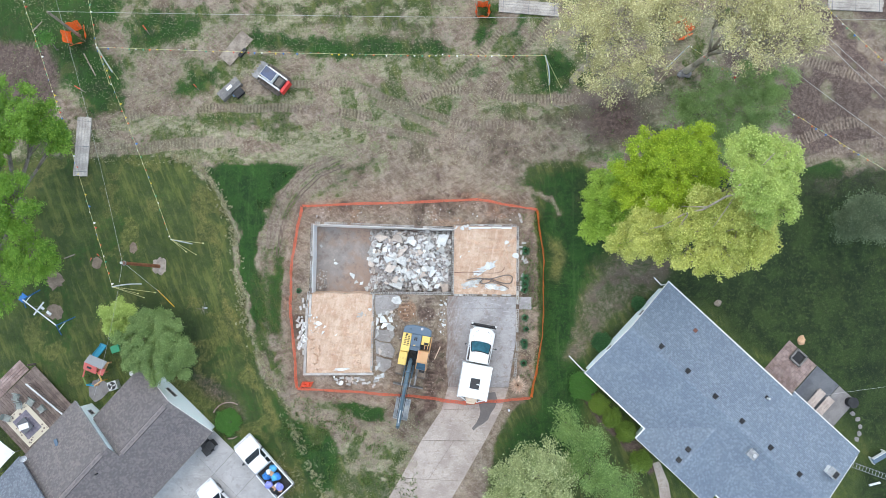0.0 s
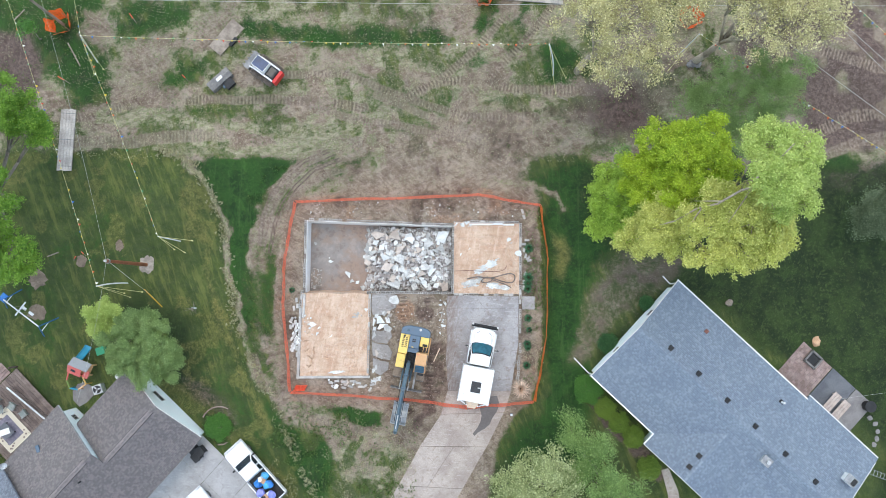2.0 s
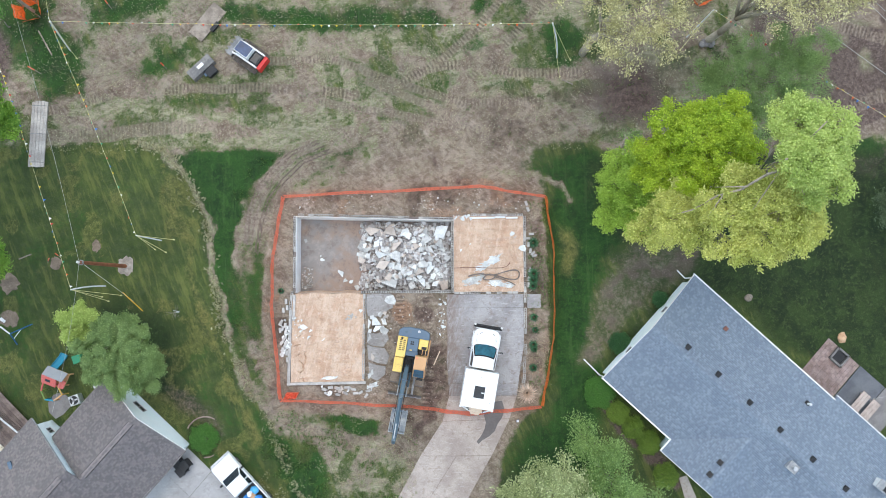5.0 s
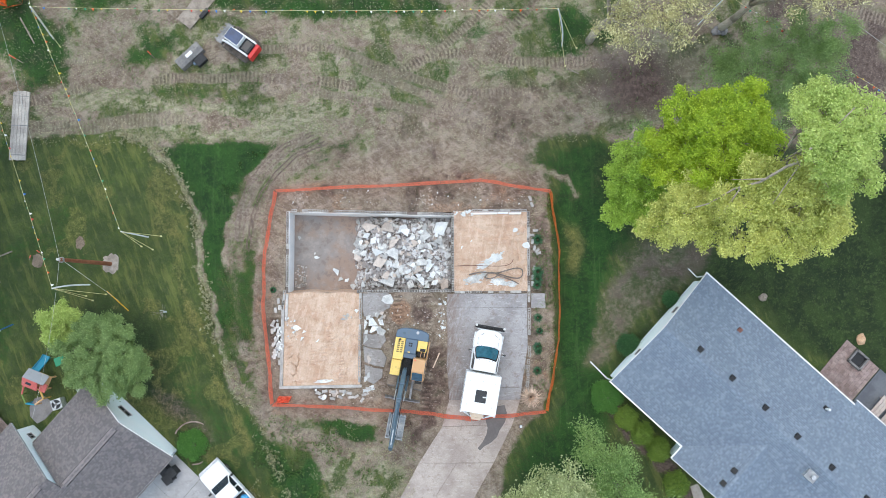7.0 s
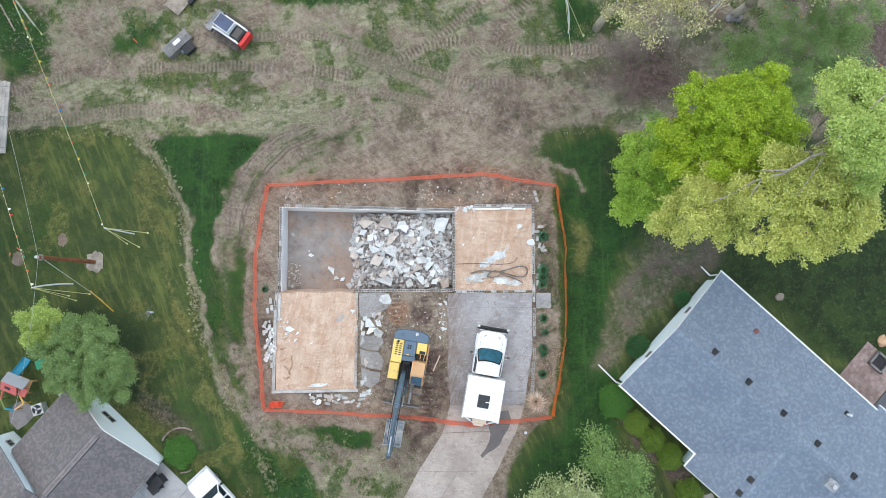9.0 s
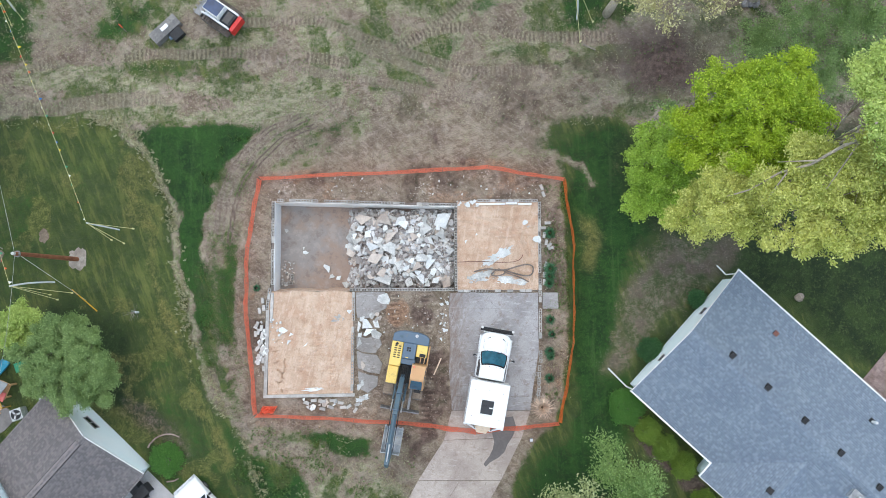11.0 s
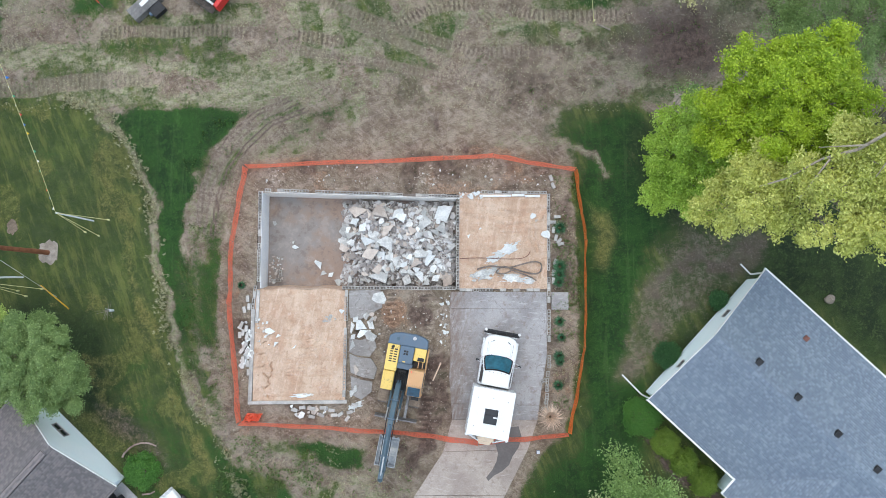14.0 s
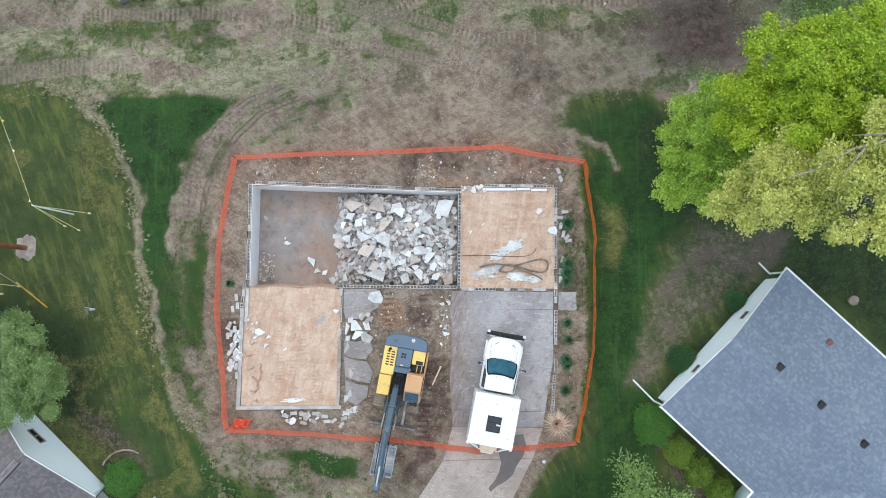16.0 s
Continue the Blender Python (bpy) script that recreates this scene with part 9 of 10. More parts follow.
fp = thing("fire_pit", pose(32.0, -4.3, gz(32, -4), 0, 0, -42), "square grey stone fire pit with ash", "fire pit")
for s in (0, 90, 180, 270):
    part("stone_course", box(B(), -0.62, 0.62, 0.45, 0.62, 0, 0.32, 0.03, pose(0, 0, 0, 0, 0, s)), M_GREYSTEEL, fp)
part("ash", box(B(), -0.45, 0.45, -0.45, 0.45, 0, 0.1), M_BLACK, fp)
bn = thing("bench", pose(33.95, -8.75, gz(34, -9) + 0.05, 0, 0, 47.5), "long pale wooden bench on the patio", "bench")
for i in range(3):
    part("slat", box(B(), -1.2, 1.2, -0.36 + i * 0.25, -0.13 + i * 0.25, 0.42, 0.47, 0.01), M_CREAMWOOD, bn)
for s in (-1.0, 1.0):
    part("leg", box(B(), s - 0.05, s + 0.05, -0.3, 0.3, 0, 0.42), M_CREAMWOOD, bn)
b2 = copy_thing(bn, pose(33.2, -8.1, gz(34, -9) + 0.05, 0, 0, 47.5))
bar = thing("barrel", pose(36.55, -8.2, gz(36.5, -8)), "black round barrel planter at the patio corner", "barrel")
part("drum", tube(B(), (0, 0, 0), (0, 0, 0.75), 0.42, 0.45, 20), M_BLACK, bar)
part("rim", tube(B(), (0, 0, 0.75), (0, 0, 0.8), 0.48, n=20), M_BLACK, bar)


def stone(x, y, rx, ry, rz, material, label, seed, name="stone", category="stone", group=""):
    bm = B()
    bmesh.ops.create_icosphere(bm, subdivisions=2, radius=1)
    for v in bm.verts:
        v.co = v.co * (1 + 0.3 * noise.noise(v.co * 1.7 + Vector((seed, 0, 0))))
        v.co = Vector((v.co.x * rx, v.co.y * ry, max(-0.2, v.co.z) * rz))
    ob = part(name, bm, material, None)
    ob.matrix_world = pose(x, y, gz(x, y), 0, 0, seed * 40)
    return tagged(ob, label, category, group)


stone(24.7, 0.5, 0.36, 0.3, 0.3, M_WOODPOST, "pale boulder on the lawn", 1)
stone(32.35, -2.75, 0.45, 0.38, 0.3, M_TANSTONE, "tan boulder beside the patio", 2)
for i, (x, y) in enumerate(((36.85, -9.25), (37.3, -9.75), (37.5, -10.4), (37.4, -11.0), (37.15, -11.5), (36.4, -12.3))):
    stone(x, y, 0.24, 0.21, 0.05, M_GREYMAT3, "flat pale stepping stone in the grass", i + 4, "stepping_stone", "stone", "stepping stones")
lad = thing("ladder", pose(35.4, -13.3, gz(36, -13) + 0.1, 0, 0, -19), "aluminium ladder lying beside the house", "ladder")
for s in (-0.22, 0.22):
    part("rail", box(B(), 0, 4.6, s - 0.02, s + 0.02, 0, 0.08), M_GREYFLASH, lad)
for i in range(15):
    part("rung", tube(B(), (0.2 + i * 0.3, -0.22, 0.04), (0.2 + i * 0.3, 0.22, 0.04), 0.02, n=6), M_TRIMMETAL, lad)
gl = thing("garden_glider", pose(38.9, -13.0, gz(38.5, -13), 0, 0, 30), "white and blue garden seat", "garden seat")
part("seat", box(B(), -0.7, 0.7, -0.3, 0.3, 0.4, 0.48, 0.03), M_SLATE, gl)
part("backrest", box(B(), -0.7, 0.7, 0.25, 0.33, 0.48, 0.95, 0.03), M_FASCIA, gl)
for s in (-0.65, 0.65):
    part("leg", box(B(), s - 0.05, s + 0.05, -0.35, 0.35, 0, 0.4), M_FASCIA, gl)
wp = thing("white_post", pose(38.6, -15.4, gz(38.5, -15), 0, 0, 15), "short white plastic pipe on the grass", "pipe")
part("pipe", tube(B(), (-0.5, 0, 0.1), (0.5, 0, 0.1), 0.1), M_PIPE, wp)
walkp = thing("garden_walk", pose(0, 0, 0), "pale concrete garden walk", "path", kind="structure")
part("walk_slab", prism(B(), [(18.7, -13.7), (19.3, -13.5), (20.1, -15.4), (20.4, -17.5), (19.4, -17.5), (19.2, -15.6)], -0.1, 0.05, "z"), M_CONCRETE, walkp)
lit = thing("white_marker", pose(5.98, -9.2, 0), "small blue and white utility marker", "marker")
part("cap", box(B(), -0.09, 0.09, -0.09, 0.09, 0.05, 0.16, 0.02), M_PIPE, lit)
part("band", box(B(), -0.1, 0.1, -0.1, 0.1, 0.0, 0.05), M_BLUEPAINT, lit)
rk = thing("yard_pile", pose(21.8, 21.6, gz(22, 21.6)), "small heap of pale stones by the trunk", "stones")
for i in range(7):
    bm = B()
    bmesh.ops.create_icosphere(bm, subdivisions=1, radius=0.22 + 0.1 * rng.rand())
    bmesh.ops.transform(bm, matrix=pose(rng.uniform(-0.5, 0.5), rng.uniform(-0.4, 0.4), 0.12), verts=bm.verts)
    part("stone", bm, M_GREYMAT3, rk)

# ---- small site things ----


def sheet_patch(x0, y0, pts_scale, turn, material, label, seed, z=0.1, name="plastic_sheet", cat="sheet"):
    rng = np.random.RandomState(seed)
    bm = B()
    bmesh.ops.create_grid(bm, x_segments=90, y_segments=60, size=1.0)
    for v in list(bm.verts):
        d = math.hypot(v.co.x, v.co.y)
        edge = 0.7 + 0.45 * noise.noise(Vector((v.co.x * 2.2, v.co.y * 2.2, seed))) + 0.3 * noise.noise(Vector((v.co.x * 7, v.co.y * 5, seed + 9)))
        if d > edge:
            bm.verts.remove(v)
            continue
        n = noise.noise(Vector((v.co.x * 5, v.co.y * 5, seed + 3)))
        v.co = Vector((v.co.x * pts_scale[0], v.co.y * pts_scale[1], 0.03 + 0.07 * abs(n)))
    ob = part(name, bm, material, None)
    ob.matrix_world = pose(x0, y0, z, 0, 0, turn)
    return tagged(ob, label, cat)


sheet_patch(3.95, 3.55, (1.25, 0.42), 26, M_PALE, "crumpled white plaster sheet on the sand", 3, 0.02)
sheet_patch(3.1, 2.95, (0.7, 0.3), 10, M_PALE, "crumpled white plaster sheet on the sand", 5, 0.02)
sheet_patch(-5.55, -6.35, (0.75, 0.25), 20, M_PALE, "crumpled pale sheet beside the sand bed", 13, 0.03)
sheet_patch(-9.0, -5.75, (0.95, 0.16), 4, M_PALE, "crumpled white plaster sheet on the sand", 15, 0.06)
sheet_patch(-7.3, -0.9, (0.55, 0.3), 15, M_RUBBLE, "grey scraps of torn lining on the sand", 17, 0.03)
sheet_patch(2.6, 2.05, (1.3, 0.5), 20, M_RUBBLE, "grey scraps of torn lining on the sand", 7, 0.0)
sheet_patch(4.6, 1.7, (1.5, 0.4), -8, M_RUBBLE, "grey scraps of torn lining on the sand", 9, 0.0)


def bent_bar(points, r, material, label):
    root = thing("bent_cable", pose(points[0][0], points[0][1], 0.05), label, "cable")
    inv = root.matrix_world.inverted()
    cu = bpy.data.curves.new("cable_run", "CURVE")
    cu.dimensions, cu.bevel_depth, cu.bevel_resolution = "3D", r, 2
    sp = cu.splines.new("NURBS")
    sp.points.add(len(points) - 1)
    for i, (x, y) in enumerate(points):
        sp.points[i].co = (x, y, 0.12 + 0.05 * math.sin(i * 1.7), 1)
    sp.use_endpoint_u, sp.order_u = True, 3
    cu.materials.append(material)
    tmp = bpy.data.objects.new("tmp", cu)
    me = bpy.data.meshes.new_from_object(tmp)
    bpy.data.objects.remove(tmp)
    ob = new("cable_run", me)
    ob.parent = root
    ob.matrix_parent_inverse = inv


M_OLDCABLE = surf("old_grey_cable", (112, 102, 94), (140, 128, 118), 0.8, 2, 14, 0.2)
bent_bar([(2.1, 2.3), (2.8, 2.55), (3.6, 2.45), (4.2, 2.4), (5.0, 2.65), (5.8, 2.85), (6.25, 2.7), (6.2, 2.2), (5.9, 2.0), (5.2, 2.1), (4.5, 2.35), (3.8, 2.5)], 0.05, M_OLDCABLE, "bent grey cable lying on the sand")
bent_bar([(3.3, 2.1), (3.5, 2.0), (4.0, 2.05), (4.4, 2.3), (3.9, 2.5), (3.5, 2.4), (3.3, 2.1)], 0.045, M_OLDCABLE, "coiled grey cable lying on the sand")
bent_bar([(4.2, 2.3), (4.9, 2.05), (5.6, 1.8), (5.9, 1.6)], 0.04, M_OLDCABLE, "bent grey cable lying on the sand")
bent_bar([(1.0, 2.98), (2.4, 3.05), (3.8, 2.95), (5.4, 3.0), (5.5, 3.5)], 0.022, M_RUST, "thin rusty rod lying on the sand")
root = thing("loose_lath", pose(-0.68, -4.78, 0.03, 0, 0, 66), "pale broken lath on the dirt", "board")
part("lath", box(B(), 0, 1.25, -0.045, 0.045, 0, 0.05), M_CREAM, root)

# wet run-off on the driveway
bm = B()
ring = [(4.75, -7.6), (4.95, -8.3), (4.75, -8.9), (4.35, -9.5), (4.15, -10.0), (3.7, -10.4), (3.15, -10.7), (2.85, -11.0), (2.7, -10.8), (3.1, -10.3), (3.35, -9.8), (3.45, -9.3), (3.3, -8.7), (3.7, -8.2), (4.0, -7.7)]
vs = [bm.verts.new((x, y, 0.042)) for x, y in ring]
bm.faces.new(vs)
tagged(part("wet_patch", bm, M_WET, None), "dark water run-off on the concrete", "water", kind="structure")


def tuft(name, x, y, r, h, n, material, label, seed, category, width=0.03, z=None):
    """Arching blades from one root."""
    rng = np.random.RandomState(seed)
    verts, quads = [], []
    for i in range(n):
        a, t = rng.uniform(0, 6.283), rng.uniform(0.5, 1.0)
        d = np.array([math.cos(a), math.sin(a), 0])
        s = np.array([-d[1], d[0], 0]) * width * rng.uniform(0.6, 1.2)
        p0 = np.array([0.0, 0, 0]) + d * 0.08
        p1 = d * r * 0.45 * t + np.array([0, 0, h * t])
        p2 = d * r * t + np.array([0, 0, h * t * rng.uniform(0.2, 0.75)])
        for q0, q1, w0, w1 in ((p0, p1, 1, 0.9), (p1, p2, 0.9, 0.15)):
            b = len(verts)
            verts += [q0 - s * w0, q0 + s * w0, q1 + s * w1, q1 - s * w1]
            quads.append((b, b + 1, b + 2, b + 3))
    root = thing(name, pose(x, y, gz(x, y) if z is None else z), label, category)
    ob = new("foliage", quads_mesh("foliage", [tuple(v) for v in verts], quads, material))
    ob.parent = root


M_PAMPAS = leaf_material("dry_ornamental_grass", (178, 158, 138), (196, 176, 158), (214, 198, 182))
L_LILY = leaf_material("blue_green_strap_leaves", (52, 92, 62), (66, 106, 72), (88, 128, 92))
tuft("ornamental_grass", 6.75, -7.0, 0.95, 0.75, 520, M_PAMPAS, "large tuft of dry straw-coloured ornamental grass", 2, "grass", 0.016)
for i, (x, y, r) in enumerate(((7.4, 5.0, 0.5), (7.4, 2.5, 0.55), (7.35, 2.0, 0.5), (7.3, 1.5, 0.4), (7.35, -1.0, 0.4), (7.3, -3.2, 0.45), (7.35, -3.5, 0.35), (7.25, -5.0, 0.4), (-12.9, 1.2, 0.3), (7.45, -2.0, 0.3))):
    tuft("day_lily", x, y, r * 1.05, 0.45, 240, L_LILY, "clump of dark green strap-leaved plants", 30 + i, "plant", 0.016)

# dry grass left standing along the mown edge, and weeds on the rough ground: too many to count


def strewn(name, pts, rng, height, width, material, label, per=9):
    verts, quads = [], []
    n = len(pts)
    base = np.stack([pts[:, 0], pts[:, 1], land(pts[:, 0], pts[:, 1])], -1)
    for k in range(per):
        a = rng.uniform(0, 6.283, n)
        d = np.stack([np.cos(a), np.sin(a), np.zeros(n)], -1)
        s = np.stack([-np.sin(a), np.cos(a), np.zeros(n)], -1) * width
        h = (height * rng.uniform(0.4, 1.2, n))[:, None]
        p0 = base + d * 0.03
        p1 = base + d * h * 0.7 + np.array([0, 0, 1]) * h
        verts.append(np.stack([p0 - s, p0 + s, p1 + s * 0.25, p1 - s * 0.25], 1).reshape(-1, 3))
    v = np.concatenate(verts)
    ob = new(name, quads_mesh(name, v, np.arange(len(v)).reshape(-1, 4), material))
    return tagged(ob, label, "grass", kind="stuff")


rng = np.random.RandomState(77)
edge_pts = []
for (x0, y0), (x1, y1) in zip(LAWN_EDGE, LAWN_EDGE[1:]):
    L = math.hypot(x1 - x0, y1 - y0)
    m = int(L * 34)
    t = rng.rand(m)
    off = rng.normal(0, 0.26, m)
    nx, ny = -(y1 - y0) / L, (x1 - x0) / L
    q = np.stack([x0 + (x1 - x0) * t + nx * off, y0 + (y1 - y0) * t + ny * off], -1)
    edge_pts.append(q[fbm(q[:, 0], q[:, 1], 0.9, 5) > 0.42])
strewn("dry_grass", np.concatenate(edge_pts), rng, 0.2, 0.018, M_DRYGRASS, "pale dry grass standing along the mown edge")
q = np.stack([rng.uniform(-42, 30, 30000), rng.uniform(12.6, 31, 30000)], -1)
f = fbm(q[:, 0], q[:, 1], 2.0, 133)
strewn("field_straw", q[(f > 0.5)], rng, 0.1, 0.012, M_DRYGRASS, "flattened straw over the rough field", 5)
L_WEED = leaf_material("field_weeds", (84, 108, 58), (100, 122, 70), (128, 146, 96))
strewn("field_weeds", q[(f < 0.47) & (fbm(q[:, 0], q[:, 1], 0.8, 141) > 0.5)], rng, 0.09, 0.02, L_WEED, "low green weeds over the rough field", 6)
q = np.stack([rng.uniform(-14.5, -2, 3500), rng.uniform(-18, -8.2, 3500)], -1)
f = fbm(q[:, 0], q[:, 1], 1.4, 143)
strewn("verge_weeds", q[f > 0.54], rng, 0.14, 0.025, L_WEED, "low green weeds on the verge", 6)
strewn("verge_straw", q[f < 0.4], rng, 0.12, 0.016, M_DRYGRASS, "flattened straw on the verge", 5)
q = np.stack([rng.uniform(-17, -13.4, 3000), rng.uniform(-8, 12, 3000)], -1)
f = fbm(q[:, 0], q[:, 1], 1.0, 145)
strewn("track_weeds", q[f > 0.58], rng, 0.07, 0.02, L_WEED, "low green weeds between the ruts", 6)

q = np.stack([rng.uniform(6.9, 8.7, 1500), rng.uniform(-6.6, 8.4, 1500)], -1)
f = fbm(q[:, 0], q[:, 1], 0.9, 151)
strewn("bed_weeds", q[f > 0.55], rng, 0.12, 0.022, L_WEED, "low green weeds along the foundation wall", 6)
strewn("bed_straw", q[f < 0.42], rng, 0.1, 0.014, M_DRYGRASS, "dry stalks along the foundation wall", 5)

# ---- broken concrete ----


def chunk_mesh(seed, sides, flatness=1.0):
    """An irregular broken slab about one metre across and one unit thick."""
    rng = np.random.RandomState(seed)
    ang = np.sort((np.arange(sides) + rng.uniform(-0.42, 0.42, sides)) / sides * 2 * math.pi)
    rad = rng.uniform(0.34, 0.66, sides)
    lo = [(math.cos(a) * r * 0.94, math.sin(a) * r * 0.94, -0.5) for a, r in zip(ang, rad)]
    hi = [(math.cos(a) * r, math.sin(a) * r, 0.5 + rng.uniform(-0.06, 0.06)) for a, r in zip(ang, rad)]
    faces = [tuple(range(sides))[::-1], tuple(range(sides, 2 * sides))]
    faces += [(i, (i + 1) % sides, sides + (i + 1) % sides, sides + i) for i in range(sides)]
    return lo + hi, faces


CHUNKS = {}
for mi, material in enumerate((M_RUBBLE, M_PALE, M_TANRUB)):
    for s in range(9):
        v, f = chunk_mesh(s * 7 + 1, (4, 4, 4, 5, 4, 4, 5, 3, 6)[s])
        CHUNKS[mi, s] = mesh("concrete_chunk", v, f, material)


def chunk(parent, x, y, z, size, thick, rot, kind, shape):
    ob = new("concrete_chunk", CHUNKS[kind, shape % 9])
    ob.matrix_world = pose(x, y, z, *rot) @ Matrix.Diagonal((*((size) if isinstance(size, tuple) else (size, size)), thick, 1))
    ob.parent = parent
    return ob


def rubble_pile():
    root = thing("rubble_pile", pose(0, 0, 0), "heap of broken grey and white concrete slabs in the basement", "rubble")
    rng = np.random.RandomState(101)
    made = 0
    def top(x, y):
        return float(pit_floor(np.array(x), np.array(y)))
    # large slabs: place, width, depth, kind, turn
    for x, y, w, h, k, r in ((0.0, 6.1, 1.75, 1.5, 1, 8), (-5.7, 6.15, 1.8, 0.95, 2, 10), (-4.2, 5.95, 1.05, 1.0, 2, 40), (-2.8, 5.7, 1.0, 1.0, 1, 35), (-5.0, 4.15, 1.4, 0.75, 1, 3), (-4.75, 3.35, 1.45, 1.05, 2, 0),
                             (-3.55, 3.1, 0.95, 0.85, 0, 60), (-3.75, 4.8, 1.15, 0.7, 2, 25), (-3.8, 3.95, 1.15, 1.05, 0, 15), (-2.1, 4.85, 0.85, 0.75, 2, 5), (-6.65, 3.75, 0.75, 0.9, 2, 80), (-2.45, 1.7, 1.0, 0.85, 0, 50),
                             (-4.2, 1.75, 1.5, 0.8, 0, 12), (-4.3, 2.25, 1.1, 0.7, 2, 30), (-1.3, 5.25, 1.4, 0.8, 0, 70), (-0.2, 4.9, 0.75, 0.65, 0, 20), (0.45, 3.75, 0.85, 0.6, 0, 0), (0.25, 1.65, 1.2, 0.85, 2, 40),
                             (-5.3, 5.1, 0.85, 0.7, 1, 30), (-5.85, 5.5, 0.85, 0.6, 1, 5), (-1.0, 2.9, 1.0, 0.8, 1, 20), (-1.6, 1.85, 0.65, 0.75, 1, 10), (-1.1, 1.5, 0.7, 0.5, 1, 60), (-2.2, 3.05, 0.6, 0.5, 1, 35),
                             (-2.6, 2.6, 0.85, 0.7, 1, 55), (-1.0, 3.35, 0.6, 0.45, 1, 0), (-1.8, 2.3, 0.7, 0.6, 1, 25), (-0.5, 1.8, 0.85, 0.6, 1, 15), (-6.35, 4.9, 0.5, 0.5, 1, 30), (-6.1, 4.0, 0.6, 0.55, 0, 20), (-3.4, 2.4, 0.8, 0.6, 0, 75)):
        chunk(root, x, y, top(x, y) + 0.5 + rng.uniform(0, 0.22), (w, h), 0.11, (rng.uniform(-13, 13), rng.uniform(-13, 13), r), k, int(rng.choice((0, 2, 5, 1, 4))))
    while made < 262:
        x, y = rng.uniform(-6.7, 0.65), rng.uniform(1.3, 6.75)
        edge = min(x + 6.9, 0.9 - x, y - 1.0, 7.0 - y)
        if x < -5.0 and rng.rand() < 0.55:
            continue
        if x < -2.0 and y > 5.2 and rng.rand() < 0.5:
            continue
        s = float(np.clip(rng.lognormal(-0.66, 0.36), 0.27, 1.0))
        kind = int(rng.choice((0, 0, 0, 1, 1, 2) if x > -3.0 else (0, 0, 0, 1, 2, 2)))
        tilt = 18 if s < 0.5 else 11
        z = top(x, y) + 0.12 + rng.uniform(0.0, 0.5) * smooth(0.1, 1.0, edge)
        chunk(root, x, y, float(z), (s, s * rng.uniform(0.5, 0.95)), rng.uniform(0.07, 0.13), (rng.normal(0, tilt), rng.normal(0, tilt), rng.uniform(0, 360)), kind, int(rng.randint(9)))
        made += 1

    # crumbs and small pieces between the slabs, too many to pick apart
    verts, faces = [], []
    for i in range(4200):
        x, y = rng.uniform(-6.8, 0.7), rng.uniform(1.25, 6.8)
        if x < -5.4 and rng.rand() < 0.5:
            continue
        s = float(np.clip(rng.lognormal(-1.35, 0.5), 0.07, 0.55))
        v, f = chunk_mesh(int(rng.randint(40)), int(rng.randint(4, 7)))
        m = pose(x, y, top(x, y) + 0.02 + rng.uniform(0, 0.4) * float(smooth(-6.8, -5.2, x)), rng.normal(0, 25), rng.normal(0, 25), rng.uniform(0, 360)) @ Matrix.Diagonal((s, s * rng.uniform(0.4, 0.9), s * 0.35, 1))
        k = len(verts)
        verts += [m @ Vector(q) for q in v]
        faces += [tuple(k + j for j in g) for g in f]
    ob = tagged(new("rubble_grit", mesh("rubble_grit", verts, faces, M_CRUMB)), "small broken concrete between the slabs", kind="stuff")
    ob.parent = root


def crumb_material():
    k = Nodes("mixed_rubble_crumbs")
    r, n = k.island(), k.noise(14, 4, 0.7)
    col = k.mix(k.step(r, 0.2, 0.8), rgb(156, 149, 144), rgb(212, 209, 206))
    col = k.mix(k.math("MULTIPLY", k.step(r, 0.85, 0.9), 0.8), col, rgb(222, 221, 220))
    col = k.mix(1.0, col, k.mix(n, (0.8, 0.8, 0.8, 1), (1.2, 1.2, 1.2, 1)), "MULTIPLY")
    return k.done(col, 0.9, n, 0.4)


M_CRUMB = crumb_material()
rubble_pile()


def scatter(name, label, spots, z, seed):
    """A few broken pieces lying together: (x, y, size, kind, turn)."""
    root = thing(name, pose(0, 0, 0), label, "rubble")
    rng = np.random.RandomState(seed)
    for x, y, s, k, r in spots:
        chunk(root, x, y, z + rng.uniform(0.03, 0.07), s, 0.1, (rng.uniform(-5, 5), rng.uniform(-5, 5), r), k, int(rng.randint(9)))


M_OLDSLAB = worn_concrete("old_floor_concrete", (136, 131, 127), (158, 153, 149), (120, 107, 98), (186, 182, 178))
slabs = thing("broken_slabs", pose(0, 0, 0), "large grey piece of old floor slab left in place", "rubble")
part("slab_piece", prism(B(), [(-6.05, 0.9), (-6.08, -0.1), (-5.95, -0.85), (-5.3, -0.9), (-4.7, -0.72), (-4.3, -0.35), (-3.95, -0.2), (-3.9, 0.35), (-4.05, 0.92), (-5.0, 0.95)], -0.1, 0.05, "z", 0.02), M_OLDSLAB, slabs)
part("slab_piece", prism(B(), [(-6.0, -2.1), (-5.3, -2.25), (-4.45, -2.0), (-4.25, -2.7), (-4.7, -3.3), (-5.6, -3.2), (-6.0, -3.0)], -0.1, 0.04, "z", 0.02), M_OLDSLAB, slabs)
part("slab_piece", prism(B(), [(-6.0, -3.1), (-5.5, -3.3), (-4.6, -3.4), (-4.2, -4.0), (-4.4, -4.7), (-5.1, -4.6), (-5.9, -4.3)], -0.1, 0.05, "z", 0.02), M_OLDSLAB, slabs)
part("slab_piece", prism(B(), [(-5.9, -4.5), (-5.2, -4.75), (-4.5, -4.85), (-4.55, -5.5), (-5.2, -6.0), (-5.8, -5.7)], -0.1, 0.03, "z", 0.02), M_OLDSLAB, slabs)
